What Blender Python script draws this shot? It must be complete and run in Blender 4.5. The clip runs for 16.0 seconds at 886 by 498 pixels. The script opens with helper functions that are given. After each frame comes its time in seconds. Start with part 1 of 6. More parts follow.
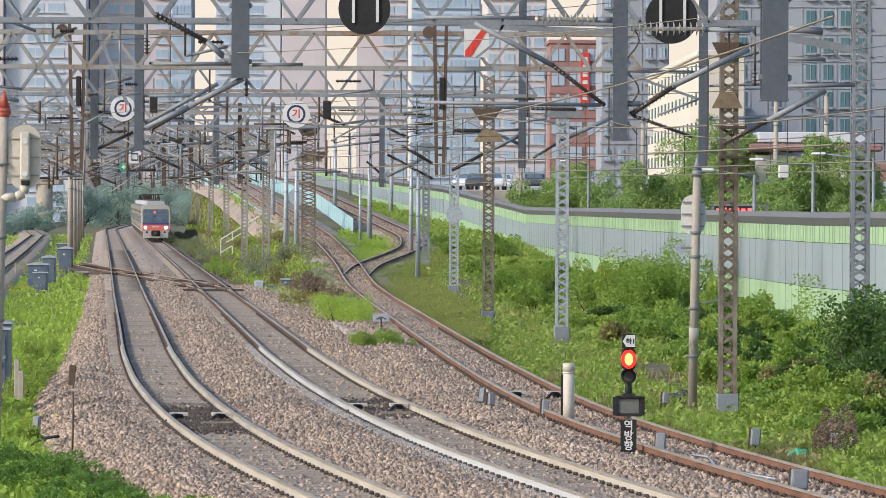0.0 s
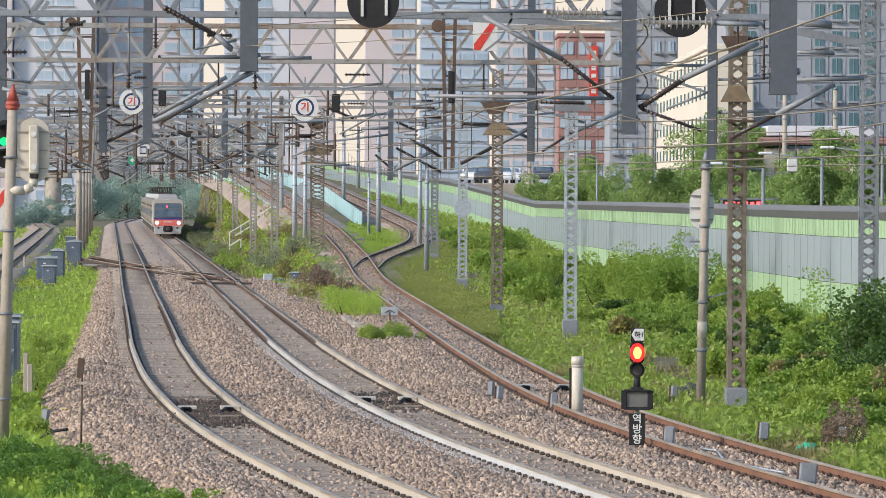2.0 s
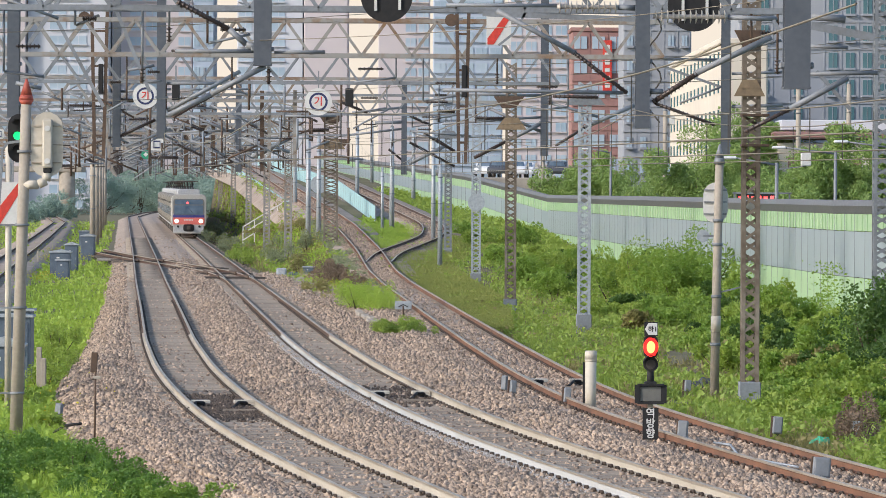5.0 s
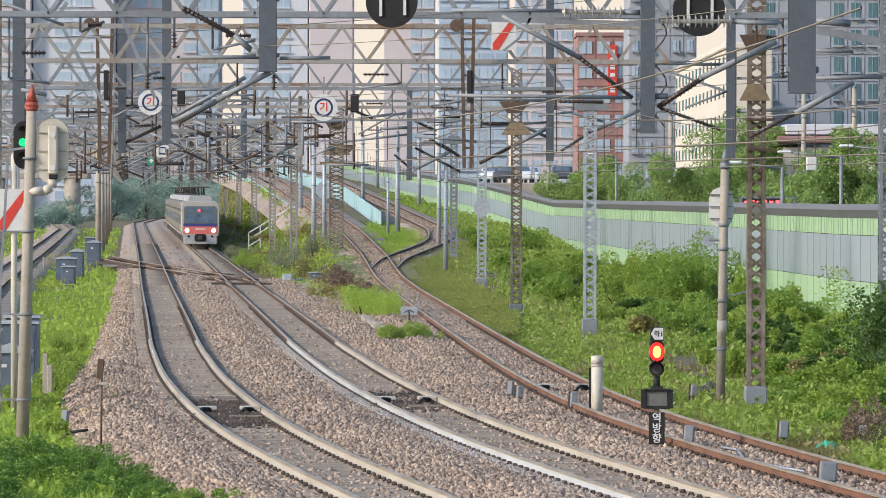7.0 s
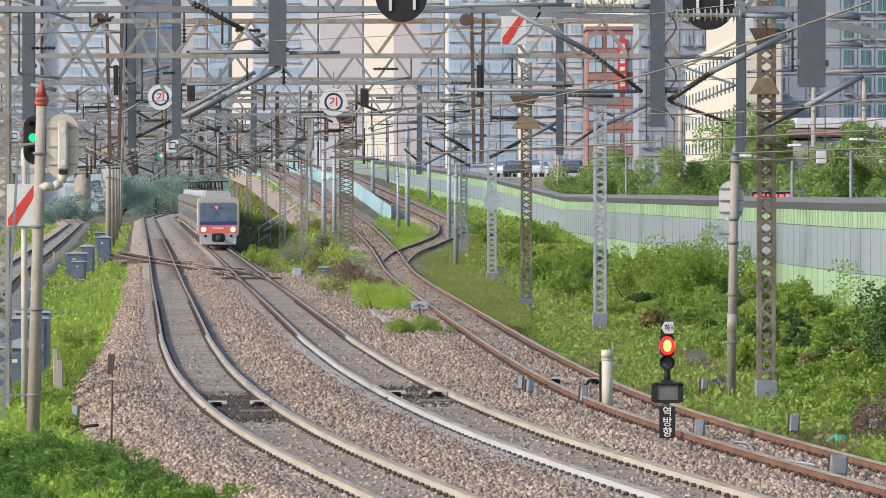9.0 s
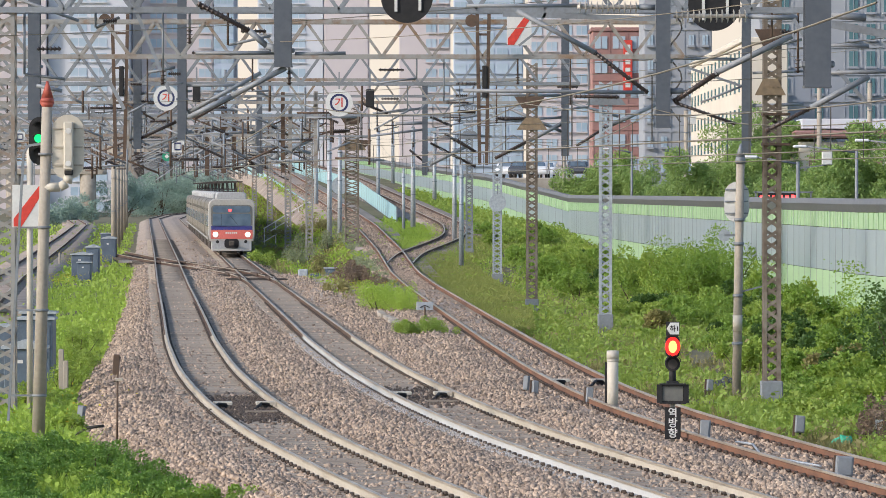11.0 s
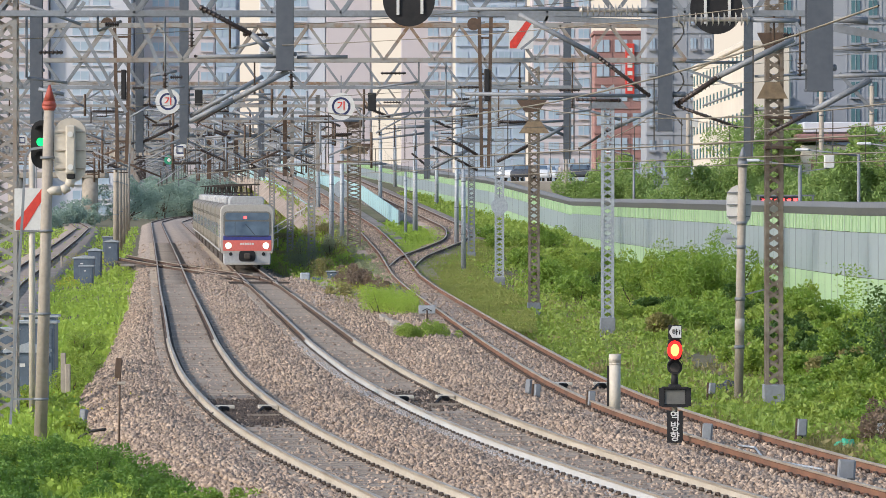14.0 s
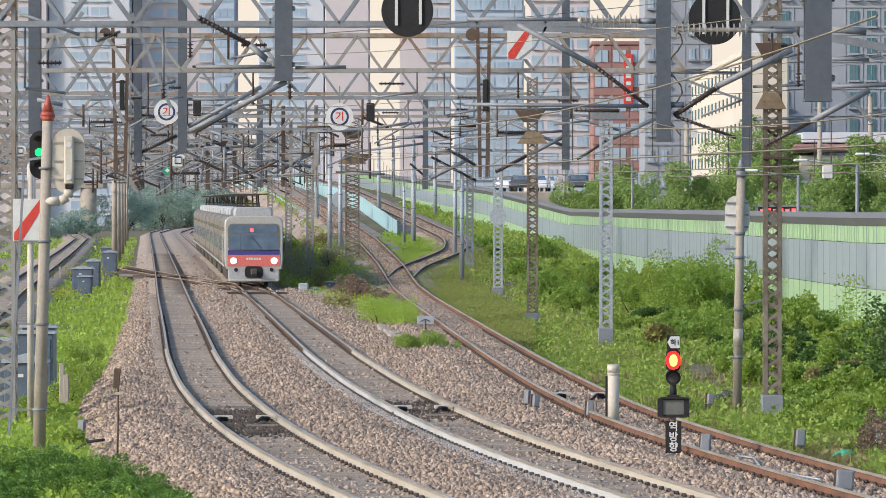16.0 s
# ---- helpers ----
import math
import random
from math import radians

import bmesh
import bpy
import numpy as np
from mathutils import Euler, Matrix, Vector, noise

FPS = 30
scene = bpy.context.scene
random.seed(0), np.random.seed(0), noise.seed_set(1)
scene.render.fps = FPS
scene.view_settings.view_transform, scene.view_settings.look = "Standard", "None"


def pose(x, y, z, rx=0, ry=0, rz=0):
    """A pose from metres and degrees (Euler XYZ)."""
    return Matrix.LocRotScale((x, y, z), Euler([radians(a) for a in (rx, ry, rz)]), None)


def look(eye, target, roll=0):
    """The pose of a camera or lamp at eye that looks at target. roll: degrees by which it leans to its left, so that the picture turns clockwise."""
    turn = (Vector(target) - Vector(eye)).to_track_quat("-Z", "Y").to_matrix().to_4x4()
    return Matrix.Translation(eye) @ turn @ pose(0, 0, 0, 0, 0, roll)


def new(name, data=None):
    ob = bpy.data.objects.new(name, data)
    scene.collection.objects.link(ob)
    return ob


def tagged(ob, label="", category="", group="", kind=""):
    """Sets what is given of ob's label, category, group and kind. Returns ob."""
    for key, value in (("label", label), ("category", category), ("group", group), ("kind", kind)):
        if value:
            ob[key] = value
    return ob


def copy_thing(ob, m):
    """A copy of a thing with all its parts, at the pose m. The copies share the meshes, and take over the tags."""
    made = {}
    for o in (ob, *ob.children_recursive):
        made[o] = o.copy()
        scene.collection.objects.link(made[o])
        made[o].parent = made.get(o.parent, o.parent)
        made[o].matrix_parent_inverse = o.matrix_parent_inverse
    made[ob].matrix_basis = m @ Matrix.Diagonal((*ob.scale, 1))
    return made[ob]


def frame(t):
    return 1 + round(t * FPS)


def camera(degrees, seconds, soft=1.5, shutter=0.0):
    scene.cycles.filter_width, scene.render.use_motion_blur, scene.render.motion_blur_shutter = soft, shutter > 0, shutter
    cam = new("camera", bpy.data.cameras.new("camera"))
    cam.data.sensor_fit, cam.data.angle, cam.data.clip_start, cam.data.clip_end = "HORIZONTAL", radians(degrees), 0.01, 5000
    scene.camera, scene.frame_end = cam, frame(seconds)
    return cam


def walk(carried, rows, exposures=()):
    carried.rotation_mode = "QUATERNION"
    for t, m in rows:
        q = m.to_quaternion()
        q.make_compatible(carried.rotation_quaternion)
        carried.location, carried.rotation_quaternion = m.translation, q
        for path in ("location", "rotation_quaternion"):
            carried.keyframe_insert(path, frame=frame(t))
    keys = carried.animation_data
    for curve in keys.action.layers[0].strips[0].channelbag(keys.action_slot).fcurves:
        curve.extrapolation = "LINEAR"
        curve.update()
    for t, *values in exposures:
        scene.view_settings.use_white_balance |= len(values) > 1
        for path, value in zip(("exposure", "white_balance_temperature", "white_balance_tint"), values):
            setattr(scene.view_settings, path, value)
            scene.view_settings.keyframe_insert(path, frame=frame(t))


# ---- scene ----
# The camera stands on a footbridge above the line and pans by hand.
EYE_Z = 4.75
PATH = [
    (0.0, -0.4854, -0.6396, 0.2527),
    (0.5, -0.4669, -0.6286, 0.2556),
    (1.0, -0.4349, -0.6460, 0.2923),
    (1.5, -0.3865, -0.6809, 0.2655),
    (2.0, -0.3754, -0.7239, 0.2869),
    (2.5, -0.3778, -0.7533, 0.3206),
    (3.0, -0.3517, -0.7813, 0.3800),
    (3.5, -0.3008, -0.7738, 0.3959),
    (4.0, -0.2592, -0.8009, 0.3744),
    (6.5, -0.1515, -0.7536, 0.1625),
    (7.0, -0.1292, -0.7297, 0.1193),
    (7.5, -0.0894, -0.7380, 0.0574),
    (8.0, -0.0619, -0.7666, 0.0795),
    (8.5, -0.0232, -0.8024, 0.0070),
    (9.0, 0.0000, -0.8025, 0.0000),
    (11.5, 0.1059, -0.7804, 0.0326),
    (12.0, 0.1447, -0.7603, 0.0588),
    (12.5, 0.1280, -0.7735, 0.1038),
    (13.0, 0.1105, -0.7915, -0.0023),
    (13.5, 0.0884, -0.7915, 0.0002),
    (14.0, 0.0971, -0.7473, 0.0014),
    (14.5, 0.0884, -0.6587, 0.0011),
    (15.0, 0.0830, -0.6254, 0.0245),
    (15.5, 0.0773, -0.6145, -0.0021),
    (16.0, 0.0773, -0.6145, -0.0021),
]
cam = camera(11.3, 16.0, soft=0.5)
walk(cam, [(t, pose(0, 0, EYE_Z, 90 + tilt, 0, turn) @ pose(0, 0, 0, 0, 0, lean)) for t, turn, tilt, lean in PATH])

# ---- light: hazy low evening sun from the left, wide and soft ----
SUN_EL, SUN_AZ = 27.0, 242.0          # degrees; azimuth clockwise from +Y
scene.view_settings.exposure = 0.66
world = bpy.data.worlds.new("world")
scene.world = world
world.use_nodes = True
wn = world.node_tree.nodes
sky = wn.new("ShaderNodeTexSky")
sky.sky_type = "NISHITA"
sky.sun_disc = False
sky.sun_elevation, sky.sun_rotation = radians(SUN_EL), radians(SUN_AZ)
sky.dust_density, sky.air_density = 1.0, 1.0
wn["Background"].inputs["Strength"].default_value = 0.14
world.node_tree.links.new(sky.outputs[0], wn["Background"].inputs["Color"])
sun = new("sun", bpy.data.lights.new("sun", "SUN"))
sun.data.energy, sun.data.angle, sun.data.color = 2.3, radians(8), (0.98, 0.885, 0.79)
az, el = radians(SUN_AZ), radians(SUN_EL)
sun.matrix_world = look((math.sin(az) * math.cos(el) * 50, math.cos(az) * math.cos(el) * 50, math.sin(el) * 50), (0, 0, 0))


# ---- materials ----
def mat(name, a, b=None, rough=0.7, metal=0.0, scale=8.0, fine=60.0, bump=0.15, spread=0.5, emit=0.0, per_piece=0.0, stretch=(1, 1, 1), bias=0.0):
    """Two tones mixed by coarse and fine noise at real size, with fine relief."""
    m = bpy.data.materials.new(name)
    m.use_nodes = True
    nt = m.node_tree
    n, ln = nt.nodes, nt.links
    bs = n["Principled BSDF"]
    b = b or tuple(c * 0.7 for c in a)
    co = n.new("ShaderNodeTexCoord")
    mp = n.new("ShaderNodeMapping")
    mp.inputs["Scale"].default_value = stretch
    ln.new(co.outputs["Object"], mp.inputs["Vector"])
    n1, n2 = n.new("ShaderNodeTexNoise"), n.new("ShaderNodeTexNoise")
    n1.inputs["Scale"].default_value, n2.inputs["Scale"].default_value = scale, fine
    n1.inputs["Detail"].default_value, n2.inputs["Detail"].default_value = 5, 3
    for k in (n1, n2):
        ln.new(mp.outputs[0], k.inputs["Vector"])
    add = n.new("ShaderNodeMath")
    add.operation = "MULTIPLY_ADD"
    add.inputs[1].default_value = 0.45
    ln.new(n2.outputs["Fac"], add.inputs[0])
    ln.new(n1.outputs["Fac"], add.inputs[2])
    ramp = n.new("ShaderNodeMapRange")
    ramp.inputs["From Min"].default_value = 0.72 + bias - spread * 0.4
    ramp.inputs["From Max"].default_value = 0.72 + bias + spread * 0.4
    ln.new(add.outputs[0], ramp.inputs["Value"])
    src = ramp.outputs[0]
    if per_piece:
        geo, obj = n.new("ShaderNodeNewGeometry"), n.new("ShaderNodeObjectInfo")
        s1 = n.new("ShaderNodeMath")
        ln.new(geo.outputs["Random Per Island"], s1.inputs[0])
        ln.new(obj.outputs["Random"], s1.inputs[1])
        fr = n.new("ShaderNodeMath")
        fr.operation = "FRACT"
        ln.new(s1.outputs[0], fr.inputs[0])
        mx = n.new("ShaderNodeMix")
        mx.inputs[0].default_value = per_piece
        ln.new(src, mx.inputs[2])
        ln.new(fr.outputs[0], mx.inputs[3])
        src = mx.outputs[0]
    mix = n.new("ShaderNodeMix")
    mix.data_type = "RGBA"
    mix.inputs[6].default_value, mix.inputs[7].default_value = (*a, 1), (*b, 1)
    ln.new(src, mix.inputs[0])
    ln.new(mix.outputs[2], bs.inputs["Base Color"])
    bs.inputs["Roughness"].default_value, bs.inputs["Metallic"].default_value = rough, metal
    if bump:
        bp = n.new("ShaderNodeBump")
        bp.inputs["Strength"].default_value, bp.inputs["Distance"].default_value = bump, 0.02
        ln.new(n2.outputs["Fac"], bp.inputs["Height"])
        ln.new(bp.outputs[0], bs.inputs["Normal"])
    if emit:
        bs.inputs["Emission Color"].default_value = (*a, 1)
        bs.inputs["Emission Strength"].default_value = emit
    return m


def leafy(name, a, b, c):
    """Leaves: three greens by clump and by leaf, a little light passing through."""
    m = mat(name, a, b, rough=0.6, scale=0.45, fine=3.0, bump=0, spread=0.6, per_piece=0.45)
    n, ln = m.node_tree.nodes, m.node_tree.links
    bs, out = n["Principled BSDF"], n["Material Output"]
    tr, ms = n.new("ShaderNodeBsdfTranslucent"), n.new("ShaderNodeMixShader")
    tr.inputs["Color"].default_value = (*c, 1)
    ms.inputs[0].default_value = 0.35
    ln.new(bs.outputs[0], ms.inputs[1])
    ln.new(tr.outputs[0], ms.inputs[2])
    ln.new(ms.outputs[0], out.inputs["Surface"])
    return m


M = {
    "soil": mat("soil", (0.10, 0.10, 0.045), (0.17, 0.14, 0.085), 0.95, scale=0.25, fine=6),
    "ballast": mat("ballast", (0.44, 0.355, 0.29), (0.27, 0.215, 0.175), 0.9, scale=0.6, fine=14, bump=0.35),
    "stone": mat("stone", (0.56, 0.43, 0.33), (0.13, 0.098, 0.077), 0.85, scale=0.5, fine=25, bump=0.2, per_piece=0.75),
    "stone_oily": mat("stone_oily", (0.13, 0.098, 0.075), (0.05, 0.037, 0.03), 0.7, scale=0.8, fine=25, bump=0.2, per_piece=0.6),
    "stone_limed": mat("stone_limed", (0.44, 0.44, 0.45), (0.30, 0.265, 0.23), 0.85, scale=0.6, fine=25, bump=0.2, per_piece=0.6),
    "sleeper": mat("sleeper", (0.36, 0.315, 0.265), (0.20, 0.165, 0.135), 0.9, scale=1.4, fine=18, bump=0.3, per_piece=0.55),
    "rail_brown": mat("rail_brown", (0.13, 0.075, 0.052), (0.075, 0.045, 0.032), 0.75, 0.2, scale=1.2, fine=20),
    "rail_rust": mat("rail_rust", (0.23, 0.11, 0.066), (0.13, 0.068, 0.045), 0.8, 0.1, scale=1.0, fine=22),
    "rail_white": mat("rail_white", (0.52, 0.475, 0.41), (0.36, 0.31, 0.245), 0.6, scale=0.5, fine=16, spread=0.7),
    "rail_chalk": mat("rail_chalk", (0.53, 0.545, 0.565), (0.40, 0.385, 0.36), 0.55, scale=0.45, fine=14, spread=0.8),
    # Rail tops lightened: part of their shine is put into the colour.
    "rail_head": mat("rail_head", (0.50, 0.44, 0.37), (0.34, 0.27, 0.20), 0.4, 0.45, scale=0.7, fine=15),
    "clip": mat("clip", (0.045, 0.038, 0.034), (0.10, 0.07, 0.05), 0.7, 0.3),
    "galv": mat("galv", (0.25, 0.275, 0.31), (0.17, 0.18, 0.195), 0.62, 0.2, scale=0.8, fine=12, bump=0.05),
    "galv_dark": mat("galv_dark", (0.075, 0.088, 0.112), (0.12, 0.132, 0.155), 0.5, 0.35, scale=0.6, fine=9, bump=0.05),
    "rusty": mat("rusty", (0.30, 0.295, 0.285), (0.23, 0.14, 0.08), 0.75, 0.2, scale=0.35, fine=5, spread=0.3, bias=0.1),
    # Rust tones, darkened further for the shade inside the lattice.
    "column_rust": mat("column_rust", (0.25, 0.22, 0.185), (0.12, 0.09, 0.066), 0.8, 0.2, scale=0.6, fine=6, spread=0.4),
    "rust_dark": mat("rust_dark", (0.085, 0.06, 0.048), (0.125, 0.08, 0.055), 0.8, 0.2),
    "concrete": mat("concrete", (0.40, 0.355, 0.30), (0.28, 0.25, 0.21), 0.85, scale=1.0, fine=14),
    "green_panel": mat("green_panel", (0.37, 0.53, 0.32), (0.26, 0.40, 0.24), 0.45, scale=0.5, fine=7, bump=0.08, per_piece=0.25, stretch=(1, 1, 0.25)),
    "grey_panel": mat("grey_panel", (0.30, 0.36, 0.40), (0.21, 0.27, 0.305), 0.35, scale=0.5, fine=7, bump=0.08, per_piece=0.25, stretch=(1, 1, 0.25)),
    "cap": mat("cap", (0.13, 0.135, 0.15), (0.18, 0.185, 0.2), 0.55, 0.3),
    "aqua": mat("aqua", (0.37, 0.58, 0.62), (0.29, 0.48, 0.52), 0.5, scale=0.8),
    "cream": mat("cream", (0.56, 0.52, 0.45), (0.43, 0.39, 0.33), 0.55, scale=1.2, fine=10),
    "white": mat("white", (0.66, 0.66, 0.65), (0.54, 0.54, 0.53), 0.5, scale=2.0, fine=20, bump=0.05),
    "black": mat("black", (0.008, 0.008, 0.010), (0.016, 0.016, 0.018), 0.75, bump=0.05),
    "red": mat("red", (0.66, 0.055, 0.035), (0.48, 0.04, 0.03), 0.5, bump=0.05),
    "orange_red": mat("orange_red", (0.42, 0.09, 0.06), (0.28, 0.05, 0.035), 0.6),
    "navy": mat("navy", (0.03, 0.04, 0.13), (0.02, 0.025, 0.08), 0.4, bump=0.03),
    "box_blue": mat("box_blue", (0.115, 0.15, 0.20), (0.075, 0.10, 0.14), 0.5, 0.1, scale=2.0, fine=16),
    "box_lid": mat("box_lid", (0.42, 0.46, 0.50), (0.30, 0.33, 0.37), 0.5, 0.2),
    "insulator": mat("insulator", (0.075, 0.05, 0.042), (0.05, 0.04, 0.038), 0.35),
    "insulator_pale": mat("insulator_pale", (0.62, 0.58, 0.52), (0.5, 0.45, 0.4), 0.3),
    "wire": mat("wire", (0.33, 0.295, 0.235), (0.24, 0.21, 0.165), 0.5, 0.3, bump=0),
    "wire_dark": mat("wire_dark", (0.05, 0.05, 0.05), (0.08, 0.07, 0.06), 0.6, bump=0),
    "silver": mat("silver", (0.24, 0.21, 0.175), (0.17, 0.15, 0.125), 0.5, 0.3, scale=1.0, fine=8, bump=0.04),
    "train_cream": mat("train_cream", (0.44, 0.42, 0.395), (0.37, 0.355, 0.335), 0.35, bump=0.03),
    "train_roof": mat("train_roof", (0.42, 0.43, 0.45), (0.33, 0.335, 0.345), 0.5, bump=0.05),
    "train_pink": mat("train_pink", (0.70, 0.17, 0.145), (0.60, 0.14, 0.12), 0.4, bump=0.03),
    "train_blue": mat("train_blue", (0.055, 0.06, 0.26), (0.04, 0.045, 0.2), 0.35, bump=0.03),
    "underframe": mat("underframe", (0.045, 0.04, 0.038), (0.08, 0.065, 0.055), 0.8),
    # Broad blue-grey tones paint the sky's reflection into the glass colour.
    "windscreen": mat("windscreen", (0.06, 0.10, 0.16), (0.13, 0.19, 0.27), 0.1, scale=0.9, fine=2.0, bump=0),
    "lamp_on": mat("lamp_on", (0.96, 1.0, 0.70), (0.96, 1.0, 0.70), 0.3, bump=0, emit=14),
    "signal_red": mat("signal_red", (1.0, 0.014, 0.012), (1.0, 0.014, 0.012), 0.3, bump=0, emit=1.3),
    "signal_core": mat("signal_core", (1.0, 0.50, 0.13), (1.0, 0.50, 0.13), 0.3, bump=0, emit=1.0),
    "signal_green": mat("signal_green", (0.0, 0.95, 0.22), (0.02, 1.0, 0.25), 0.3, bump=0, emit=0.8),
    "led_red": mat("led_red", (1.0, 0.05, 0.05), (1.0, 0.05, 0.05), 0.4, bump=0, emit=3),
    # Tower walls and far glass: a pale colour stands in for distance haze.
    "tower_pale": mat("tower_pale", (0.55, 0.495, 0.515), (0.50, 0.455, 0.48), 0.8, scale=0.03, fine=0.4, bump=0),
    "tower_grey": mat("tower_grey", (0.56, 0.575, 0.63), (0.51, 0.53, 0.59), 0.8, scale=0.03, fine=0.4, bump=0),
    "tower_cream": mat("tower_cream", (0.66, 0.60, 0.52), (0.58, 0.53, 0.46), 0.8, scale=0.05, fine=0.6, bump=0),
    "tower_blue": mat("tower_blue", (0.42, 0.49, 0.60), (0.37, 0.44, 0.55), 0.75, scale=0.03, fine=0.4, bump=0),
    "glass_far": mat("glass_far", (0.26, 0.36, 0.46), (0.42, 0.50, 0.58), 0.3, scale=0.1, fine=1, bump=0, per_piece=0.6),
    "glass_teal": mat("glass_teal", (0.04, 0.12, 0.15), (0.09, 0.18, 0.21), 0.2, scale=0.1, fine=1, bump=0, per_piece=0.5),
    "office_grey": mat("office_grey", (0.31, 0.33, 0.37), (0.26, 0.28, 0.325), 0.8, scale=0.05, fine=0.5, bump=0),
    # Brick red muted towards grey, with distance haze in the colour.
    "brick_red": mat("brick_red", (0.33, 0.185, 0.17), (0.27, 0.15, 0.14), 0.85, scale=0.3, fine=6),
    "ochre": mat("ochre", (0.27, 0.20, 0.125), (0.19, 0.14, 0.095), 0.8),
    "car_white": mat("car_white", (0.75, 0.76, 0.78), (0.66, 0.67, 0.7), 0.25, bump=0),
    "car_grey": mat("car_grey", (0.12, 0.125, 0.14), (0.09, 0.095, 0.1), 0.25, 0.3, bump=0),
    "asphalt": mat("asphalt", (0.06, 0.06, 0.062), (0.045, 0.045, 0.046), 0.9),
    "ochre_pale": mat("ochre_pale", (0.45, 0.39, 0.32), (0.36, 0.31, 0.26), 0.8, scale=0.4, fine=4),
    "bark": mat("bark", (0.12, 0.085, 0.06), (0.07, 0.05, 0.035), 0.9),
    "grass": leafy("grass", (0.22, 0.37, 0.04), (0.36, 0.47, 0.085), (0.42, 0.56, 0.07)),
    "grass_dry": leafy("grass_dry", (0.20, 0.22, 0.06), (0.34, 0.27, 0.13), (0.30, 0.28, 0.1)),
    "weed": leafy("weed", (0.17, 0.29, 0.05), (0.34, 0.42, 0.09), (0.40, 0.50, 0.07)),
    "weed_deep": leafy("weed_deep", (0.085, 0.185, 0.035), (0.17, 0.29, 0.055), (0.20, 0.34, 0.045)),
    "bush": leafy("bush", (0.14, 0.26, 0.045), (0.28, 0.39, 0.08), (0.33, 0.47, 0.06)),
    "bush_dark": leafy("bush_dark", (0.05, 0.11, 0.03), (0.10, 0.18, 0.04), (0.12, 0.21, 0.03)),
    "tree_leaf": leafy("tree_leaf", (0.18, 0.29, 0.085), (0.31, 0.41, 0.14), (0.33, 0.45, 0.11)),
    # Distance haze is mixed into this leaf colour.
    "hazed_leaf": leafy("hazed_leaf", (0.25, 0.35, 0.30), (0.32, 0.42, 0.36), (0.33, 0.44, 0.36)),
    "lawn": leafy("lawn", (0.19, 0.26, 0.06), (0.33, 0.32, 0.09), (0.33, 0.36, 0.08)),
    # Scrub green, greyed and lightened to hold the haze of distance.
    "scrub": leafy("scrub", (0.19, 0.24, 0.13), (0.30, 0.32, 0.20), (0.30, 0.33, 0.17)),
    "twig": leafy("twig", (0.20, 0.14, 0.10), (0.30, 0.22, 0.16), (0.2, 0.15, 0.1)),
    "yellow_bloom": leafy("yellow_bloom", (0.55, 0.46, 0.03), (0.40, 0.40, 0.05), (0.5, 0.45, 0.05)),
    "screen_grey": mat("screen_grey", (0.16, 0.16, 0.15), (0.12, 0.12, 0.115), 0.3, bump=0),
    "sign_green": mat("sign_green", (0.03, 0.30, 0.17), (0.02, 0.22, 0.13), 0.5, bump=0),
    "net_green": mat("net_green", (0.05, 0.42, 0.24), (0.04, 0.33, 0.2), 0.7),
    "bag": mat("bag", (0.06, 0.065, 0.075), (0.03, 0.03, 0.035), 0.5),
}


M["hazy_sky"] = bpy.data.materials.new("hazy_sky")
M["hazy_sky"].use_nodes = True
hz = M["hazy_sky"].node_tree
em = hz.nodes.new("ShaderNodeEmission")
em.inputs["Color"].default_value = (0.60, 0.53, 0.45, 1)
hz.links.new(em.outputs[0], hz.nodes["Material Output"].inputs["Surface"])


# ---- mesh helpers ----
def mesh_of(bm, name, *mats):
    me = bpy.data.meshes.new(name)
    bm.to_mesh(me)
    bm.free()
    for m in mats:
        me.materials.append(M[m] if isinstance(m, str) else m)
    return me


def part(name, bm, material, parent=None, label="", m=None):
    """One mesh object under a thing or a part."""
    mats = material if isinstance(material, (tuple, list)) else (material,)
    ob = new(name, bm if isinstance(bm, bpy.types.Mesh) else mesh_of(bm, name, *mats))
    if parent is not None:
        ob.parent = parent
    if m is not None:
        ob.matrix_basis = m
    return tagged(ob, label)


def thing(name, label, category, m=None, group="", kind=""):
    ob = new(name)
    ob.empty_display_size = 0.2
    if m is not None:
        ob.matrix_basis = m
    return tagged(ob, label, category, group, kind)


def shifted(o, d):
    return (o[0] + d[0], o[1] + d[1], o[2] + d[2])


def box(bm, c, s, bevel=0.0, rot=None, mi=0):
    """A box with centre c and full size s."""
    m = Matrix.LocRotScale(c, rot, s)
    vs = bmesh.ops.create_cube(bm, size=1, matrix=m)["verts"]
    fs = {f for v in vs for f in v.link_faces}
    if bevel:
        r = bmesh.ops.bevel(bm, geom=list({e for v in vs for e in v.link_edges}), offset=bevel, segments=1, affect="EDGES", profile=0.6)
        fs = set(r["faces"]) | {f for f in fs if f.is_valid}
    for f in fs:
        f.material_index = mi
    return bm


def bar(bm, a, b, w, h=None, mi=0):
    """A square bar from a to b."""
    a, b = Vector(a), Vector(b)
    d = b - a
    q = d.to_track_quat("Y", "Z")
    return box(bm, (a + b) / 2, (w, d.length, h or w), 0, q, mi)


def tube(bm, a, b, r1, r2=None, n=10, mi=0):
    a, b = Vector(a), Vector(b)
    d = b - a
    m = Matrix.Translation((a + b) / 2) @ d.to_track_quat("Z", "Y").to_matrix().to_4x4()
    vs = bmesh.ops.create_cone(bm, cap_ends=True, segments=n, radius1=r1, radius2=r1 if r2 is None else r2, depth=d.length, matrix=m)["verts"]
    for f in {f for v in vs for f in v.link_faces}:
        f.material_index = mi
        f.smooth = len(f.verts) == 4
    return bm


